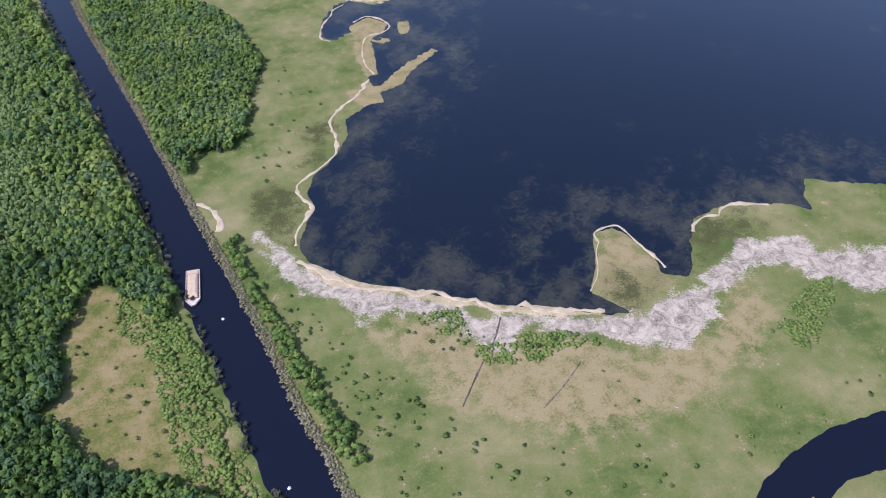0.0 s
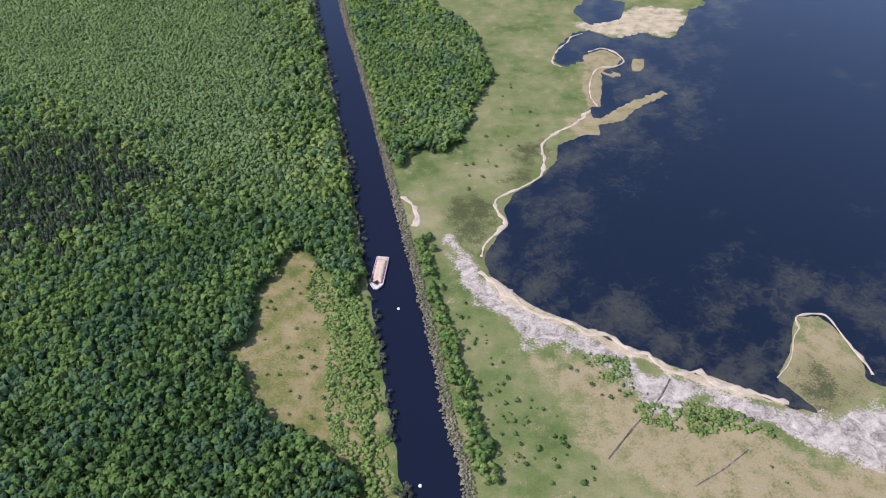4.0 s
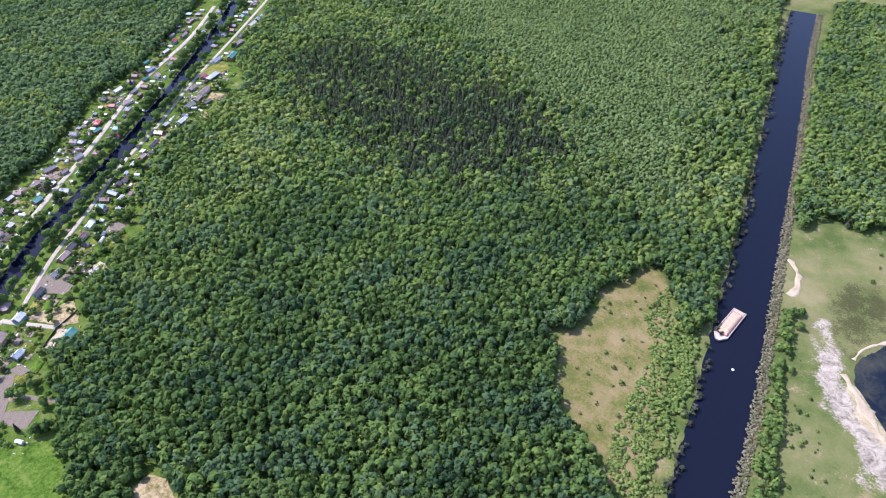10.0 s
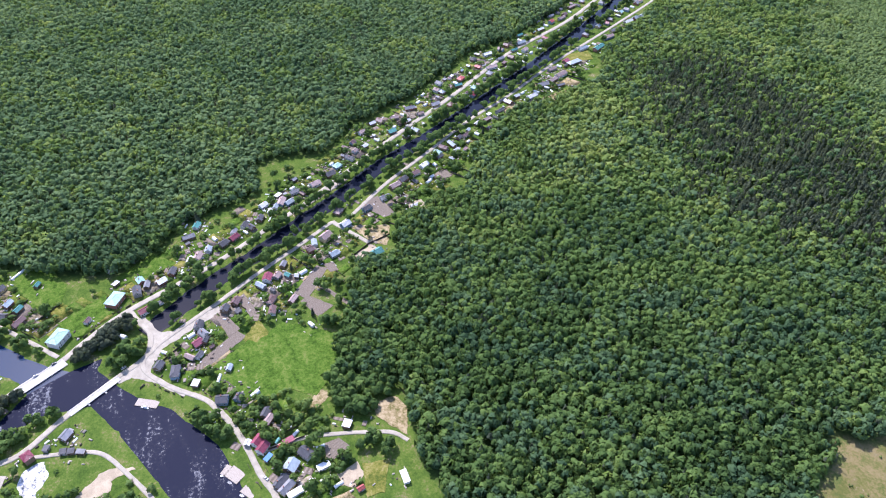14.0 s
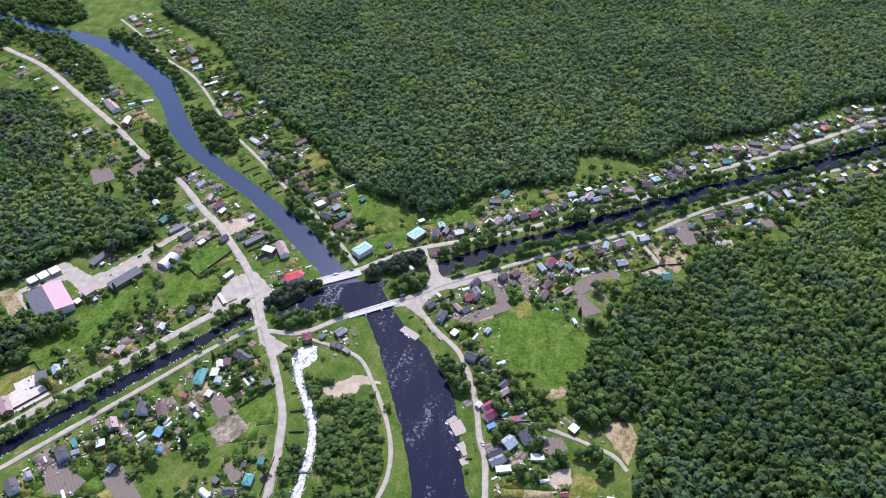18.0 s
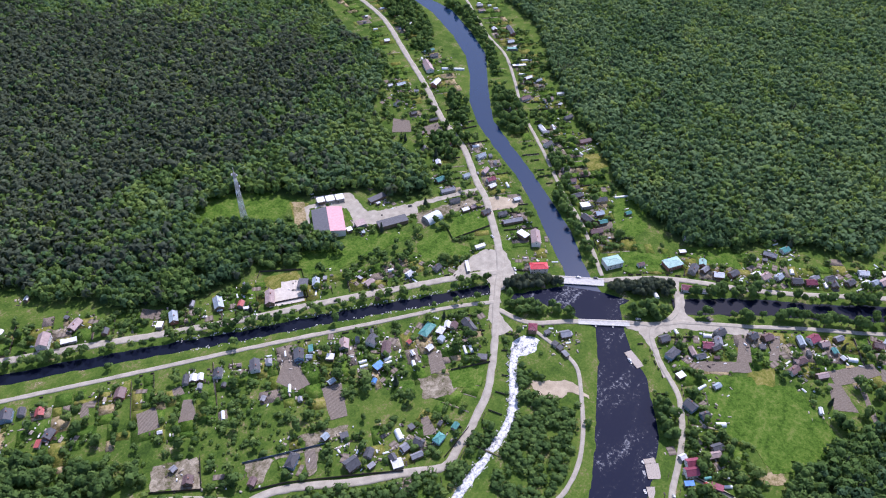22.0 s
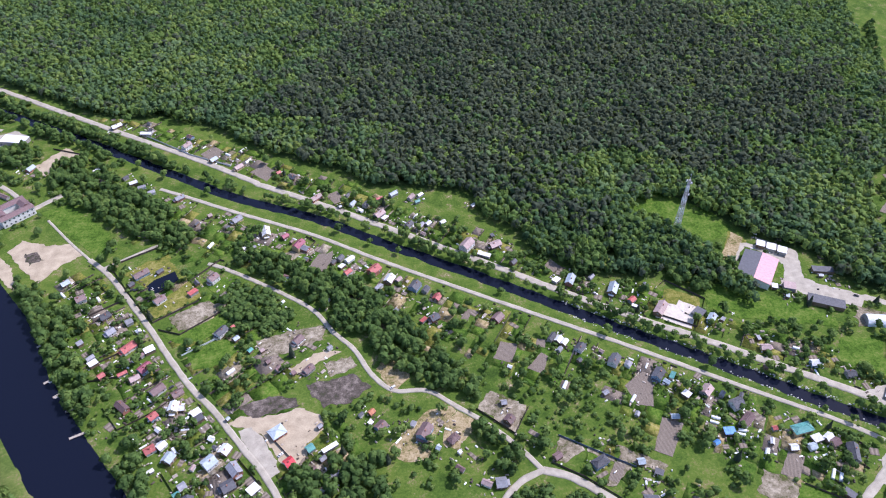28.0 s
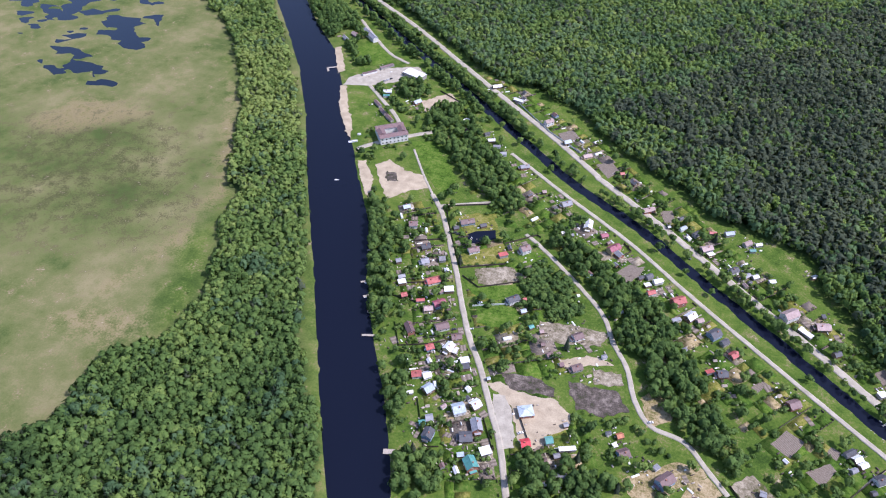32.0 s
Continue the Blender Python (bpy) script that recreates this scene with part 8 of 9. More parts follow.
def fits(pts):
    """Is this piece of garden on dry land, outside the woods and off the roads?"""
    p = np.array(pts)
    i, j = np.rint((p[:, 0] + 1100) / 5).astype(int), np.rint((p[:, 1] + 1000) / 5).astype(int)
    if (i < 0).any() or (j < 0).any() or (i >= FREE.shape[0]).any() or (j >= FREE.shape[1]).any():
        return False
    return bool(FREE[i, j].all())


def strip_row(line, side, depth):
    """Parcels side by side along a road."""
    q = smooth_line(line, 1.0)
    d = np.gradient(q, axis=0)
    d /= np.linalg.norm(d, axis=1)[:, None]
    nrm = np.column_stack([-d[:, 1], d[:, 0]]) * side
    at = 6
    while at < len(q) - 24:
        wide = int(plots.uniform(11, 20))
        a, c = q[at] + 6 * nrm[at], q[at + wide] + 6 * nrm[at]
        out = nrm[at + wide // 2]
        deep = depth * plots.uniform(0.65, 1.05)
        s0 = 0.0
        while s0 < deep - 5:
            ln = plots.uniform(7, 22)
            s1 = min(deep, s0 + ln)
            cells = [a, c] if plots.random() < 0.6 or wide < 13 else None
            lots = [(0, 1)] if cells else [(0, 0.5), (0.5, 1)]
            for f0, f1 in lots:
                b0, b1 = a + (c - a) * (f0 + 0.03), a + (c - a) * (f1 - 0.03)
                box4 = [b0 + out * s0, b1 + out * s0, b1 + out * s1, b0 + out * s1]
                mid = sum(box4) / 4
                key = {(int(v[0] // 5), int(v[1] // 5)) for v in (mid, (box4[0] + mid) / 2, (box4[1] + mid) / 2, (box4[2] + mid) / 2, (box4[3] + mid) / 2)}
                if key & taken or not fits(box4 + [mid]):
                    continue
                taken.update(key)
                u = plots.random()
                if s0 < 16:
                    u = 0.62 + 0.21 * (u - 0.55) / 0.45 if u > 0.55 else u * 1.1
                kind = "deep" if u < 0.28 else "lawn" if u < 0.46 else "hay" if u < 0.62 else "dry" if u < 0.71 else "soil" if u < 0.77 else "dust" if u < 0.83 and s0 < 20 else "straw" if u < 0.85 else None
                if kind:
                    STRIPS[kind].append(box4)
            s0 = s1 + 0.4
        if plots.random() < 0.4:
            walk_way = [c - (c - a) * 0.03 + out * 1.0, c + (c - a) * 0.06 + out * 1.0, c + (c - a) * 0.06 + out * deep * 0.7, c - (c - a) * 0.03 + out * deep * 0.7]
            if fits(walk_way):
                STRIPS["dust"].append(walk_way)
        if plots.random() < 0.5:
            FENCE_RUNS.append((a, a + out * deep * plots.uniform(0.4, 1.0)))
        if plots.random() < 0.4:
            FENCE_RUNS.append((a - out * 1.2, c - out * 1.2))
        if plots.random() < 0.72:
            s, tall_row = plots.uniform(2, 14), plots.random() < 0.25
            while s < deep:
                p = a + out * s + np.array([plots.gauss(0, 0.7), plots.gauss(0, 0.7)])
                if plots.random() < 0.75:
                    (EDGE_TREES if tall_row and plots.random() < 0.6 or plots.random() < 0.08 else EDGE_BUSHES).append((p[0], p[1], plots.uniform(0.3, 0.62) if tall_row else plots.uniform(0.45, 1.05)))
                s += plots.uniform(2.0, 5.0)
        at += wide


for line, side, depth in ((ROAD_BANK_SOUTH, 1, 78), (ROAD_BANK_NORTH, -1, 40), (ROAD_EAST, -1, 62), (ROAD_BRIDGE[3:], 1, 44), (ROAD_NORTH, 1, 46), (ROAD_NORTH, -1, 40), (ROAD_FAR_BANK, 1, 48), (ROAD_FAR_BANK, -1, 22), (ROAD_VILLAGE, 1, 62), (ROAD_VILLAGE, -1, 46), (ROAD_RIVER, -1, 46), (ROAD_RIVER, 1, 46), (ROAD_JUNCTION, -1, 40), (ROAD_JUNCTION, 1, 34)):
    strip_row(line, side, depth)
for kind, mat, label in (("deep", DEEP_LAWN, "rich green garden lawns in long strips"), ("lawn", GREEN_LAWN, "bright green mown garden lawns"), ("hay", HAY, "long yellow-green grass in gardens"), ("dry", DRY_LAWN, "dry yellowish garden lawns"), ("soil", SOIL, "dug brown garden beds in rows"), ("dust", DIRT, "bare trodden yards by houses"), ("straw", STRAW, "mown straw-coloured garden strips")):
    vs, fs = [], []
    for k, box4 in enumerate(STRIPS[kind]):
        z = 0.15 + 0.035 * ((k * 0.618) % 1)
        b = len(vs)
        m = sum(box4) / 4
        turned = np.cross(box4[1] - box4[0], box4[2] - box4[1]) > 0
        order = box4 if turned else box4[::-1]
        ring = []
        for i in range(4):
            e0, e1 = order[i], order[(i + 1) % 4]
            ring += [e0 + (e1 - e0) * f + np.array([plots.gauss(0, 0.35), plots.gauss(0, 0.35)]) for f in (0, 0.35, 0.7)]
        vs += [(v[0], v[1], z) for v in ring] + [(v[0], v[1], -0.3) for v in ring]
        fs += [(b + 0, b + 1, b + 10, b + 11), (b + 1, b + 2, b + 9, b + 10), (b + 2, b + 3, b + 4, b + 9), (b + 4, b + 5, b + 8, b + 9), (b + 5, b + 6, b + 7, b + 8)]
        fs += [(b + i, b + 12 + i, b + 12 + (i + 1) % 12, b + (i + 1) % 12) for i in range(12)]
    if vs:
        tagged(mesh_from("garden_ground", vs, fs, mat), label, "garden", kind="structure")

# a few more plain sheds and cottages on parcels that have none
added = 0
lots = [b for b in STRIPS["dust"] + STRIPS["soil"][::2] + STRIPS["hay"][::2] if np.linalg.norm(b[1] - b[0]) > 4]
dry_ground = clear_ground(np.array([sum(b) / 4 for b in lots]), 3.5)
for box4, ok in zip(lots, dry_ground):
    m, e = sum(box4) / 4, box4[1] - box4[0]
    if added >= 130 or not ok or not clear_houses(np.array([m]), 3.5)[0]:
        continue
    turn = math.degrees(math.atan2(e[1], e[0])) + plots.choice((0, 90))
    if plots.random() < 0.36:
        house(round(m[0], 1), round(m[1], 1), turn, plots.uniform(6, 10), plots.uniform(3.0, 4.0), 2.0, "w", "G")
        added += 1
        continue
    big = plots.random() < 0.3
    house(round(m[0], 1), round(m[1], 1), turn, plots.uniform(7, 9.5) if big else plots.uniform(3.5, 6.5), plots.uniform(6, 7.5) if big else plots.uniform(2.8, 4.2), 2.9 if big else 2.3, plots.choice("kgkgbwurp" if big else "kgbwwkg"), "" if big else plots.choice(("", "F", "")))
    added += 1

# rows of cottages and sheds along the village roads, where the lots are still empty
cottages = []
for line, reach in ((ROAD_EAST, (1, -1)), (ROAD_BRIDGE[5:], (1, -1)), (ROAD_FAR_BANK, (1, -1)), (ROAD_NORTH, (1, -1)), (ROAD_BANK_NORTH, (-1,))):
    q = smooth_line(line, 1.0)
    d = np.gradient(q, axis=0)
    d /= np.linalg.norm(d, axis=1)[:, None]
    for side in reach:
        at = 8
        while at < len(q) - 8:
            for off in (plots.uniform(11, 15), plots.uniform(22, 34)):
                cottages.append((q[at][0] - side * d[at][1] * off, q[at][1] + side * d[at][0] * off, math.degrees(math.atan2(d[at][1], d[at][0])) + plots.choice((0, 90)) + plots.uniform(-5, 5), off))
            at += int(plots.uniform(12, 21))
open_lot = clear_ground(np.array([c[:2] for c in cottages]), 4.5)
counted = {"house": 0, "shed": 0}
for (x, y, turn, off), ok in zip(cottages, open_lot):
    sort = "house" if plots.random() < (0.6 if off < 18 else 0.2) else "shed"
    if not ok or counted[sort] >= (64 if sort == "house" else 90) or not fits([(x, y)]) or not clear_houses(np.array([[x, y]]), 4.0)[0]:
        continue
    counted[sort] += 1
    if sort == "house":
        house(round(x, 1), round(y, 1), turn, plots.uniform(8.5, 12), plots.uniform(6.8, 8.5), plots.choice((2.8, 3.0, 3.4)), plots.choice("kggwwupurbTm"), plots.choice(("", "", "", "X")))
    else:
        house(round(x, 1), round(y, 1), turn, plots.uniform(5, 9), plots.uniform(3.6, 5.0), 2.3, plots.choice("kgwwgwbu"), plots.choice(("", "F", "G", "G")))

# odds and ends lying about the yards: boards, barrels, crates, stones
for mat, label, share in ((TRIM, "white boards, tanks and sheets lying in yards", 1), (PLANK, "grey timber, crates and rubble lying in yards", 3), (DARK_WOOD, "dark barrels, logs and beams lying in yards", 2)):
    vs, fs = [], []
    for x, y, ln, w, a in HOUSES:
        if math.hypot(x, y) > 950:
            continue
        for _ in range(share):
            ang, off = plots.uniform(0, 6.283), (ln + w) / 4 + plots.uniform(2.0, 9.0)
            px, py, turn = x + off * math.cos(ang), y + off * math.sin(ang), radians(a) + plots.choice((0, 0.2, 1.57))
            i, j = int(round((px + 1100) / 5)), int(round((py + 1000) / 5))
            if not (0 <= i < FREE.shape[0] and 0 <= j < FREE.shape[1] and FREE[i, j]):
                continue
            u, v, t = plots.uniform(0.3, 1.6), plots.uniform(0.2, 0.7), plots.uniform(0.3, 1.3)
            c, s = math.cos(turn), math.sin(turn)
            b = len(vs)
            vs += [(px + (su * c - sv * s), py + (su * s + sv * c), z) for z, f in ((0.0, 1.0), (t * 0.8, 0.97), (t, 0.8)) for su, sv in ((-u * f, -v * f), (u * f, -v * f), (u * f, v * f), (-u * f, v * f))]
            fs += [(b + k, b + (k + 1) % 4, b + 4 + (k + 1) % 4, b + 4 + k) for k in range(4)] + [(b + 4 + k, b + 4 + (k + 1) % 4, b + 8 + (k + 1) % 4, b + 8 + k) for k in range(4)] + [(b + 8, b + 9, b + 10, b + 11)]
    tagged(mesh_from("yard_clutter", vs, fs, mat), label, "clutter", kind="stuff")

# pale stones along the shallow canal and the rapids
vs, fs = [], []
for bank, reach, count in ((CANAL_WEST[:7], 6.2, 260), (RAPIDS, 4.2, 170)):
    q = smooth_line(bank, 1.0)
    for _ in range(count):
        k = plots.randrange(len(q) - 1)
        d = (q[k + 1] - q[k]) / np.linalg.norm(q[k + 1] - q[k])
        off = plots.choice((-1, 1)) * (reach + plots.gauss(0, 0.9))
        px, py = q[k][0] - d[1] * off, q[k][1] + d[0] * off
        r, z, b = plots.uniform(0.35, 1.0), -0.5 + 0.1 * abs(off - reach), len(vs)
        vs += [(px + r * sc * math.cos(a + 0.4 * k), py + r * sc * 0.8 * math.sin(a + 0.4 * k), z + hz * r) for hz, sc in ((-0.2, 1.0), (0.45, 0.85), (0.7, 0.35)) for a in (0.2, 1.7, 3.3, 4.9)]
        fs += [(b + k4 + i, b + k4 + (i + 1) % 4, b + k4 + 4 + (i + 1) % 4, b + k4 + 4 + i) for k4 in (0, 4) for i in range(4)] + [(b + 8, b + 9, b + 10, b + 11)]
tagged(mesh_from("bank_stones", vs, fs, CONCRETE), "pale boulders lining the shallow water", "stones", kind="stuff")

# board fences between the parcels, too many to tell apart
runs = [(a + (c - a) * i / k, a + (c - a) * (i + 0.97) / k, i) for a, c in FENCE_RUNS for k in [max(1, int(np.linalg.norm(c - a) / 2.5))] for i in range(k)]
starts = np.array([r[0] for r in runs])
keep = clear_of(starts, 0.3) & (np.hypot(starts[:, 0], starts[:, 1]) < 820)
vs, fs = [], []
for (p0, p1, i), ok in zip(runs, keep):
    if not ok or not fits([p0]):
        continue
    side = np.array([-(p1 - p0)[1], (p1 - p0)[0]]) / np.linalg.norm(p1 - p0) * 0.07
    b, top = len(vs), 1.5 + 0.12 * ((i * 0.37) % 1)
    vs += [(q[0] + s * side[0], q[1] + s * side[1], z) for z in (0.0, top) for q, s in ((p0, -1), (p1, -1), (p1, 1), (p0, 1))]
    fs += [(b, b + 1, b + 5, b + 4), (b + 1, b + 2, b + 6, b + 5), (b + 2, b + 3, b + 7, b + 6), (b + 3, b, b + 4, b + 7), (b + 4, b + 5, b + 6, b + 7)]
tagged(mesh_from("garden_fences", vs, fs, DARK_WOOD), "dark weathered board fences between garden plots", "fence", kind="stuff")


# ---- single trees and bushes ----
def tree_kind(name, seed, count, kind, mat, height, radius, label):
    """One tree with trunk, limbs and crown, to be copied."""
    r = random.Random(seed)
    thing = new(name)
    bm = bmesh.new()
    rings = [(0.0, 0.035), (0.12, 0.024), (0.45, 0.016), (0.8, 0.005)]
    lean = [(0, 0)] + [(r.uniform(-0.02, 0.02), r.uniform(-0.02, 0.02)) for _ in rings[1:]]
    vs = [[bm.verts.new(((lx + math.cos(a) * w) * height, (ly + math.sin(a) * w) * height, z * height)) for a in np.linspace(0, 2 * math.pi, 7)[:-1]] for (z, w), (lx, ly) in zip(rings, lean)]
    for low, up in zip(vs[:-1], vs[1:]):
        for i in range(6):
            bm.faces.new((low[i], low[(i + 1) % 6], up[(i + 1) % 6], up[i]))
    if kind == "broad":
        for k in range(4):
            a, z = r.uniform(0, 6.28), r.uniform(0.3, 0.5)
            bar(bm, (0, 0, z * height), (math.cos(a) * radius * 0.6, math.sin(a) * radius * 0.6, (z + 0.25) * height), 0.06)
    part("trunk", bm, BARK, thing)
    q = crown(seed, count, kind).reshape(-1, 3) * np.array([radius, radius, height])
    tint = np.full(len(q), 0.42)
    top = mesh_from("crown", q, np.arange(len(q)).reshape(-1, 3), mat, [("tint", tint), ("bulge", bulge(crown(seed, count, kind).reshape(-1, 3), kind))])
    top.parent = thing
    return tagged(thing, label, "tree" if "tree" in name or "spruce" in name else "bush", "garden " + ("trees" if kind == "broad" and height > 4 else "spruces" if kind == "conifer" else "bushes"))


def bush_kind(seed, height, radius, label):
    q = crown(seed, 110, "broad").reshape(-1, 3) * np.array([radius, radius, height])
    q[:, 2] -= 0.15 * height
    ob = mesh_from("bush", q, np.arange(len(q)).reshape(-1, 3), LEAF, [("tint", np.full(len(q), 0.52)), ("bulge", bulge(crown(seed, 110, "broad").reshape(-1, 3), "broad"))])
    return tagged(ob, label, "bush", "bushes")


TREES = [tree_kind("tree", 500 + k, 210, "broad", LEAF, 13 + k % 3, 4.4 + 0.4 * (k % 4), lab) for k, lab in enumerate(("broad leafy garden tree in full summer green", "tall leafy birch with a loose green crown", "round leafy fruit tree standing in grass", "bushy willow with many green leaf clumps", "leafy lime tree with an uneven crown"))]
SPRUCES = [tree_kind("spruce", 600 + k, 200, "conifer", NEEDLE, 15 + k, 3.2, "dark green pointed spruce") for k in range(2)]
BUSHES = [bush_kind(700 + k, 3.2 + 0.5 * k, 2.2 + 0.2 * k, lab) for k, lab in enumerate(("round green leafy bush in grass", "low spreading green shrub in grass", "young leafy sapling in rough grass"))]
for k, ob in enumerate(TREES + SPRUCES + BUSHES):
    ob.matrix_world = pose(260 + 14 * k, -70 + 5 * k, 0)
def plant(kinds, x, y, size):
    sort = "tree" if kinds is TREES else "bush" if kinds is BUSHES else ""
    if sort and SINGLES[sort] >= 290:
        LOOSE[sort].append((x, y, size))
        return
    if sort:
        SINGLES[sort] += 1
    k = int(rng.integers(0, len(kinds)))
    m = pose(x, y, -0.05, 0, 0, rng.uniform(0, 360)) @ Matrix.Diagonal((size, size, size * rng.uniform(0.85, 1.15), 1))
    src = kinds[k]
    ob = copy_thing(src, Matrix())
    ob.matrix_basis = m
    return ob


def inside(poly, count):
    q = np.asarray(poly, float)
    p = rng.uniform(q.min(0), q.max(0), (count * 12, 2))
    return p[side_of(p, q) < 0]


def orchard(poly, count):
    """Garden trees and bushes between the houses."""
    p = inside(poly, count)
    p = p[clear_of(p, 1.6)][:count]
    clump = []
    for x, y in p:
        u = rng.random()
        if u < 0.34:
            plant(TREES, x, y, rng.uniform(0.45, 0.95))
        elif u < 0.36:
            plant(SPRUCES, x, y, rng.uniform(0.5, 0.9))
        else:
            plant(BUSHES, x, y, rng.uniform(0.6, 1.3))
            clump += [(x + rng.normal(0, 3.0), y + rng.normal(0, 3.0), rng.uniform(0.5, 1.4)) for _ in range(rng.integers(1, 5))]
    c = np.array(clump)
    LOOSE["bush"] += [tuple(v) for v in c[clear_of(c[:, :2], 1.2)]]


SINGLES = {"tree": 0, "bush": 0}
LOOSE = {"tree": [], "bush": []}


def bushes(poly, count):
    p = inside(poly, count)
    p = p[clear_of(p, 1.0)][:count]
    for x, y in p:
        plant(BUSHES, x, y, rng.uniform(0.3, 0.95))


def bank_trees(line, count):
    q = smooth_line(line, 1.0)
    for k in np.linspace(0, len(q) - 1, count).astype(int):
        x, y = q[k] + rng.normal(0, 1.7, 2)
        plant(TREES, x, y, rng.uniform(0.35, 0.7))


def grove(kind, poly):
    """A dense belt of trees or scrub, as one mass."""
    step, tall, tint = {"belt": (5.0, 10.5, 0.42), "scrub": (4.2, 4.6, 0.42), "low": (2.4, 1.1, 0.84), "bright": (3.0, 3.4, 0.86), "birch": (4.6, 7.0, 0.62), "hedge": (3.4, 9.0, 0.4)}[kind]
    g = scatter(poly, step)
    g = g[clear_of(g, 0.8)]
    if kind in ("scrub", "low", "birch", "bright"):
        g = g[wave(g, 17, 45) + 0.6 * wave(g, 7, 46) > -0.3]
    if kind == "belt":
        g = g[wave(g, 19, 45) + 0.6 * wave(g, 8, 46) > -0.25]
    if not len(g):
        return
    t = np.clip(tint + 0.2 * wave(g, 12, 41) + rng.normal(0, 0.12, len(g)), 0, 1)
    h = tall * rng.uniform(0.6, 1.15, len(g))
    w = step * rng.uniform(0.55, 0.85, len(g))
    if kind == "belt":  # lower between the canal and the bank road, which lies open
        north = off_line(g, ROAD_BANK_NORTH)
        h = np.where(north < 30, h * 0.5, h)
        g, h, w, t = (v[north > 7.5] for v in (g, h, w, t))
    if kind == "hedge":
        grow("spruce_hedge", g, h, w * 1.35, t, 80, "ovoid", NEEDLE, "dense dark row of clipped spruces by the water", "hedge")
    else:
        grow("tree_belt" if kind in ("belt", "birch") else "scrub", g, h, w, t, 64 if kind == "belt" else 18 if kind in ("low", "bright") else 36, "ovoid", LEAF, "dense belt of leafy trees between gardens" if kind == "belt" else "row of young birches on the canal bank" if kind == "birch" else "low leafy scrub on rough ground")


# rows along the village canals
for line, offs in ((CANAL_EAST, ((12.5, 1.4), (-12.5, 1.3), (16.5, 0.7), (-16.5, 0.6))), (CANAL_WEST, ((9.5, 0.25), (-8.5, 1.3), (-11.5, 0.9)))):
    q = smooth_line(line, 5.5)
    d = np.gradient(q, axis=0)
    d /= np.linalg.norm(d, axis=1)[:, None]
    for off, chance in offs:
        p = q + np.column_stack([-d[:, 1], d[:, 0]]) * off + rng.normal(0, 1.6, q.shape)
        ok = clear_of(p, 0.3) & (rng.random(len(p)) < chance * (0.6 + 0.5 * wave(p, 44, 44))) & (np.hypot(p[:, 0], p[:, 1]) < 1330)
        for x, y in p[ok]:
            plant(TREES, x, y, rng.uniform(0.5, 1.0) if line is CANAL_EAST else rng.uniform(0.45, 0.9))

# reeds and willow scrub in the canal's edge
REED = leafy("reeds", [(0.0, (0.17, 0.16, 0.1)), (0.5, (0.28, 0.26, 0.175)), (1.0, (0.4, 0.365, 0.26))])
q = smooth_line(CANAL_RIGHT, 1.6)
d = np.gradient(q, axis=0)
d /= np.linalg.norm(d, axis=1)[:, None]
nrm = np.column_stack([d[:, 1], -d[:, 0]])
pts = np.concatenate([q + nrm * o + rng.normal(0, 0.7, q.shape) for o in (-1.0, 0.6, 2.2, 3.8, 5.4)])
grow("reed_bed", pts, rng.uniform(1.0, 2.2, len(pts)), rng.uniform(0.8, 1.5, len(pts)), rng.uniform(0.2, 0.8, len(pts)), 12, "broad", REED, "straw-coloured reed fringe along the canal", "reeds")
q = smooth_line(CANAL_LEFT, 4.5)
d = np.gradient(q, axis=0)
d /= np.linalg.norm(d, axis=1)[:, None]
pts = q + np.column_stack([d[:, 1], -d[:, 0]]) * -1.6 + rng.normal(0, 2.2, q.shape)
pts = pts[wave(pts, 26, 51) > -0.15]
grow("willow_scrub", pts, rng.uniform(2.0, 4.5, len(pts)), rng.uniform(1.8, 3.4, len(pts)), rng.uniform(0.1, 0.6, len(pts)), 40, "broad", leafy("grey_willow", [(0.0, (0.05, 0.06, 0.04)), (1.0, (0.16, 0.17, 0.11))]), "grey-green willow scrub standing in the water", "shrubs")


# ---- groves, belts of trees and scrub ----
grove("belt", [(-979, -888), (-1000, -773), (-945, -712), (-911, -729), (-873, -778), (-818, -775)])
grove("belt", [(-898, -819), (-900, -739), (-798, -608), (-717, -542), (-747, -603), (-823, -716)])
grove("belt", [(-815, -877), (-753, -759), (-681, -661), (-598, -554), (-580, -572), (-668, -703)])
grove("low", [(-140, 500), (-112, 444), (-92, 410), (-77, 378), (-70, 344), (-52, 293), (-39, 250), (-75, 262), (-93, 300), (-104, 360), (-112, 410), (-138, 450)])
grove("low", [(380, 290), (430, 320), (470, 330), (450, 300), (400, 262)])
grove("low", [(181, 350), (209, 340), (239, 326), (240, 317), (208, 327), (180, 317), (164, 334)])
grove("low", [(97, 391), (133, 393), (142, 371), (120, 366)])
grove("low", [(138, 349), (167, 339), (165, 323), (140, 326)])
grove("low", [(-138, 506), (-108, 480), (-78, 405), (-57, 341), (-51, 299), (-67, 346), (-80, 389), (-110, 445)])
grove("birch", [(-47, 533), (-36, 536), (-15, 440), (2, 380), (15, 328), (33, 274), (18, 271), (2, 325), (-13, 388), (-29, 451)])
grove("bright", [(-119, 474), (-89, 451), (-75, 398), (-63, 341), (-62, 294), (-47, 255), (-64, 251), (-71, 317), (-91, 370), (-107, 418)])
grove("belt", [(92, -537), (43, -509), (-7, -469), (-25, -452), (-57, -408), (-78, -364), (-93, -334), (-85, -325), (-56, -344), (-50, -376), (-22, -400), (7, -419), (22, -446), (49, -480), (95, -513)])
grove("scrub", [(97, -496), (63, -474), (39, -440), (57, -423), (84, -429), (102, -462)])
grove("belt", [(-89, -305), (-113, -272), (-100, -256), (-84, -277), (-82, -295)])
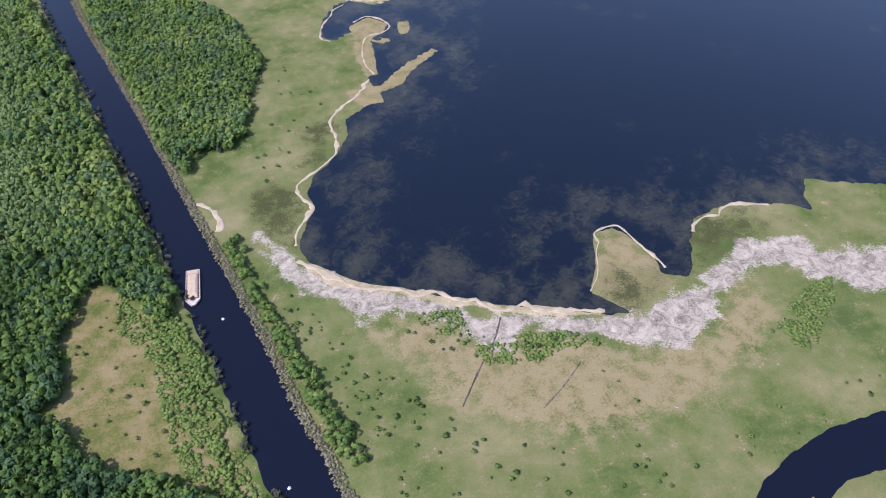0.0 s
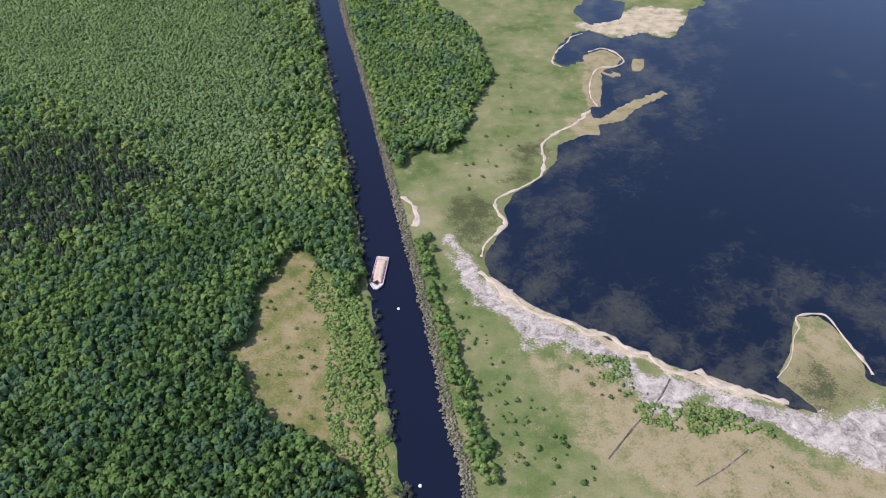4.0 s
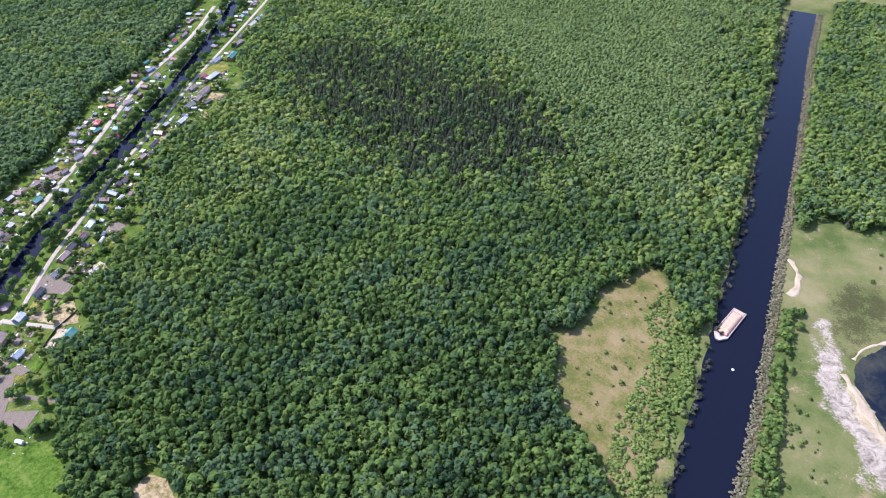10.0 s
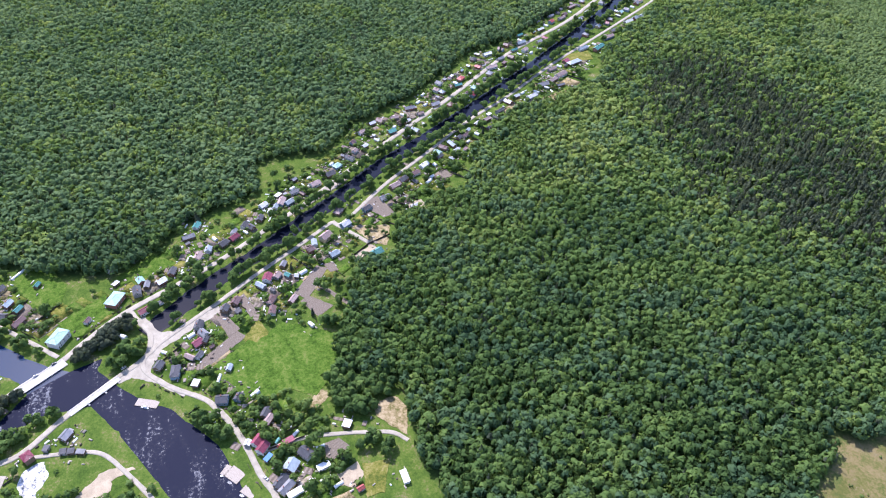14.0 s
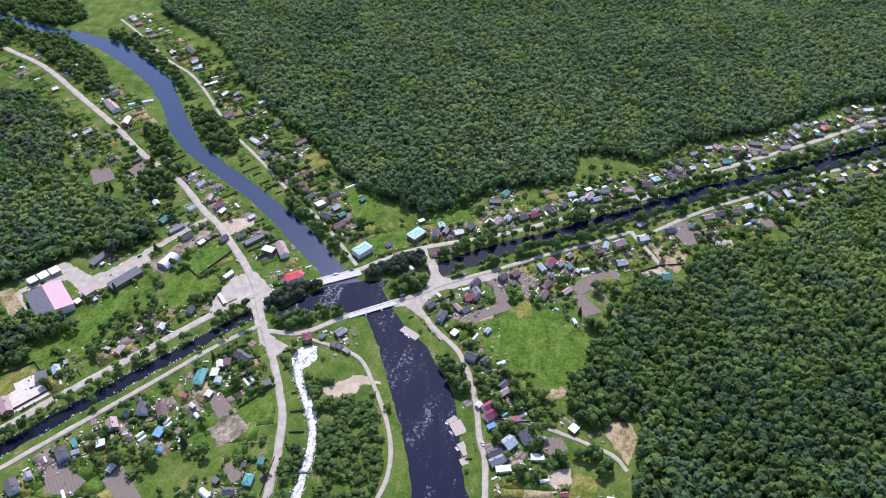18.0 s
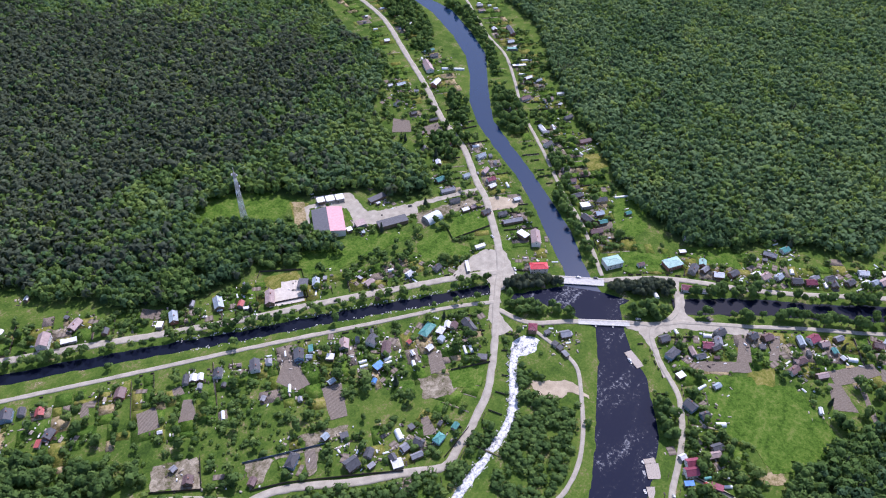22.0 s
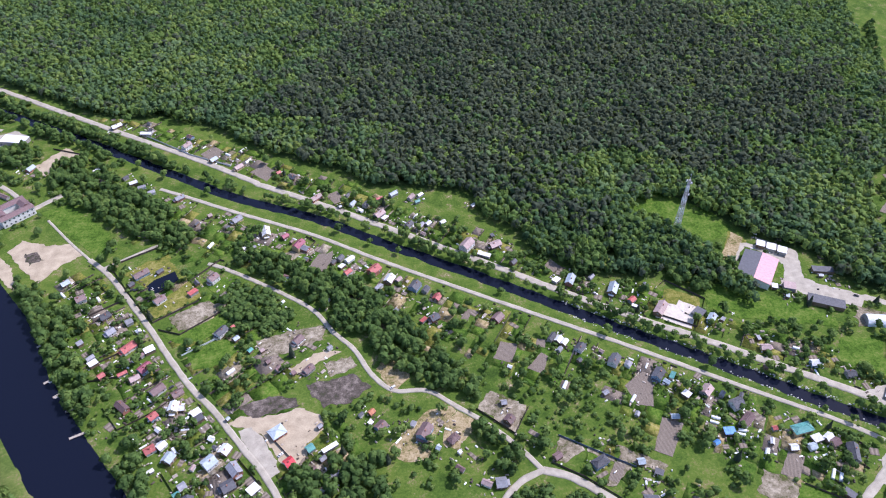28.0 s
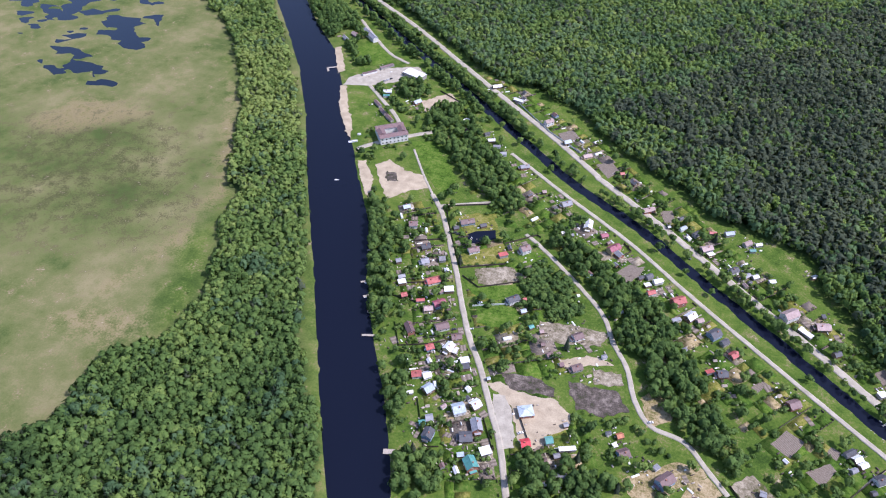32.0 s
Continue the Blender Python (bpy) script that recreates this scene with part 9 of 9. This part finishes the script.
grove("scrub", [(-97, -242), (-119, -245), (-144, -236), (-184, -196), (-226, -161), (-257, -161), (-282, -166), (-277, -152), (-239, -141), (-85, -227)])
grove("scrub", [(-339, -170), (-331, -154), (-315, -144), (-332, -114), (-317, -99), (-243, -124), (-282, -144), (-309, -153)])
grove("belt", [(-329, -416), (-353, -393), (-350, -373), (-323, -381), (-306, -411), (-248, -461), (-271, -479), (-318, -470), (-347, -438)])
grove("belt", [(293, -715), (260, -730), (218, -668), (154, -600), (129, -559), (143, -540), (170, -561), (212, -591), (254, -634), (289, -676)])
grove("scrub", [(107, -477), (67, -473), (45, -445), (51, -422), (82, -432), (98, -417), (111, -440)])
grove("belt", [(58, -285), (22, -293), (-14, -290), (-12, -255), (-11, -236), (51, -231)])
grove("belt", [(288, -528), (236, -471), (209, -408), (190, -360), (205, -359), (249, -433), (278, -491)])
grove("belt", [(178, -327), (163, -333), (149, -298), (154, -270), (166, -278)])
grove("belt", [(154, -258), (107, -262), (100, -227), (145, -224)])
grove("belt", [(641, -1139), (440, -947), (323, -854), (211, -758), (162, -698), (168, -679), (244, -722), (336, -796), (462, -897), (675, -1089)])
grove("belt", [(738, -1083), (636, -1026), (475, -887), (441, -841), (484, -870), (500, -852), (552, -916), (660, -1003)])
grove("belt", [(26, -480), (-5, -490), (-41, -438), (-55, -397), (-72, -358), (-96, -338), (-91, -325), (-54, -351), (-27, -365), (-7, -426), (16, -451)])
grove("belt", [(-446, -133), (-471, -108), (-471, -94), (-451, -95), (-435, -120)])
grove("belt", [(-397, -221), (-420, -197), (-426, -157), (-417, -151), (-401, -176), (-380, -203)])
grove("hedge", [(-414, -235), (-450, -190), (-438, -184), (-405, -228)])
grove("hedge", [(-464, -159), (-500, -106), (-486, -102), (-453, -151)])
grove("belt", [(-711, -446), (-707, -409), (-675, -366), (-627, -349), (-626, -376), (-667, -408)])
grove("belt", [(-622, -313), (-619, -286), (-562, -239), (-498, -187), (-475, -174), (-486, -191), (-515, -226), (-559, -266)])
grove("scrub", [(-522, -192), (-531, -160), (-530, -130), (-525, -157), (-503, -178)])
grove("scrub", [(-338, -169), (-338, -151), (-329, -127), (-302, -100), (-269, -91), (-243, -92), (-223, -87), (-210, -110), (-232, -129), (-272, -134), (-307, -156)])
grove("scrub", [(-287, -170), (-274, -150), (-253, -148), (-227, -149), (-202, -149), (-217, -164), (-249, -163)])
grove("belt", [(-395, -69), (-378, -52), (-336, -41), (-342, -51), (-371, -65)])
grove("belt", [(-424, 41), (-434, 48), (-438, 77), (-389, 52), (-369, 28), (-341, 36), (-329, 60), (-346, 91), (-431, 86)])
grove("belt", [(-553, -426), (-613, -441), (-669, -479), (-654, -443), (-584, -393), (-532, -389)])
grove("bright", [(-138, 506), (-114, 525), (-93, 456), (-77, 406), (-66, 366), (-77, 372), (-93, 410), (-112, 444)])
grove("belt", [(-888, -645), (-892, -595), (-770, -471), (-727, -450), (-798, -525), (-845, -595)])
grove("belt", [(-363, 36), (-367, 74), (-345, 86), (-328, 54), (-344, 40)])
grove("belt", [(471, -821), (457, -838), (410, -790), (421, -766), (445, -790)])
grove("belt", [(360, -742), (346, -764), (322, -760), (317, -735), (332, -712)])
grove("belt", [(606, -935), (545, -940), (497, -868), (500, -822), (541, -862)])
grove("scrub", [(318, -690), (345, -712), (378, -740), (384, -735), (350, -703), (325, -682)])
grove("belt", [(-312, 54), (-302, 73), (-278, 65), (-300, 46)])
orchard([(-401, -57), (-434, 48), (-374, 26), (-365, -31)], 7)
orchard([(86, -576), (-379, -228), (-283, -170), (-237, -168), (-132, -263), (-39, -358), (95, -510)], 240)
orchard([(72, -675), (-450, -294), (-416, -263), (77, -635)], 150)
orchard([(292, -524), (211, -539), (115, -512), (64, -447), (-9, -347), (-69, -316), (-86, -261), (135, -244), (191, -326)], 260)
orchard([(-660, -598), (-656, -513), (-511, -330), (-468, -291), (-386, -303), (-464, -413)], 150)
orchard([(-870, -551), (-870, -474), (-696, -330), (-620, -222), (-541, -164), (-493, -179), (-675, -366)], 140)
orchard([(-452, -50), (-379, -6), (-419, 39), (-511, 127), (-642, 288), (-729, 436), (-766, 422), (-660, 239), (-534, 65)], 160)
orchard([(-580, -130), (-629, -65), (-678, 59), (-790, 271), (-934, 543), (-892, 484), (-690, 194), (-555, 9), (-526, -92)], 120)
orchard([(-429, -57), (-350, 24), (-272, 42), (-280, -8), (-351, -36)], 90)
orchard([(-310, -569), (-391, -480), (-426, -338), (-450, -294), (-422, -268), (-308, -386), (-271, -479)], 90)
orchard([(463, -839), (388, -799), (332, -586), (211, -539), (122, -555), (193, -672), (325, -762)], 100)
bank_trees([(-42, 528), (-33, 495), (-22, 452), (-12, 414), (-2, 379), (6, 347), (14, 317), (22, 290), (27, 273)], 30)
bushes([(-147, -343), (-173, -333), (-180, -298), (-173, -271), (-141, -287), (-134, -318)], 45)
bushes([(-198, -349), (-248, -313), (-228, -301), (-218, -242), (-168, -274), (-163, -316)], 40)
bushes([(-401, -57), (-434, 48), (-374, 26), (-365, -31)], 7)
bushes([(-28, 504), (5, 445), (39, 377), (71, 341), (92, 288), (31, 274), (10, 337), (-15, 426)], 92)
bushes([(65, 325), (168, 237), (168, 200), (43, 239)], 30)
bushes([(90, 397), (106, 398), (126, 396), (140, 372), (151, 349), (144, 330), (123, 346), (103, 355), (88, 378)], 22)
bushes([(178, 352), (211, 341), (243, 323), (237, 314), (208, 335), (181, 318), (172, 333)], 26)
bushes([(-19, 668), (62, 871), (97, 781), (50, 642), (-6, 608)], 26)
bushes([(-121, 377), (-85, 386), (-56, 286), (-79, 281), (-131, 317)], 40)
bushes([(-183, 449), (-155, 513), (-112, 444), (-79, 377), (-121, 377), (-136, 327), (-172, 366)], 30)
bushes([(419, -198), (380, -269), (376, -366), (409, -441), (363, -355), (360, -251)], 16)
bushes([(228, 304), (266, 217), (447, 236), (416, 201), (285, 182), (190, 193)], 30)


# the trees and bushes past the three hundred nearest of their kind, joined
for sort, more in (("tree", EDGE_TREES), ("bush", EDGE_BUSHES)):
    p = np.array(more)
    LOOSE[sort] += [tuple(v) for v in p[clear_of(p[:, :2], 0.6)]]
for sort, tall, wide, label in (("tree", 13.0, 4.6, "many leafy village trees among gardens and along the banks"), ("bush", 3.4, 2.3, "many small green bushes in gardens and meadow")):
    p = np.array(LOOSE[sort])
    if len(p):
        grow("garden_trees" if sort == "tree" else "shrubs", p[:, :2], p[:, 2] * tall, p[:, 2] * wide, np.clip(rng.normal(0.45, 0.17, len(p)), 0, 1), 100 if sort == "tree" else 36, "broad" if sort == "tree" else "ovoid", LEAF, label, "trees" if sort == "tree" else "bushes")
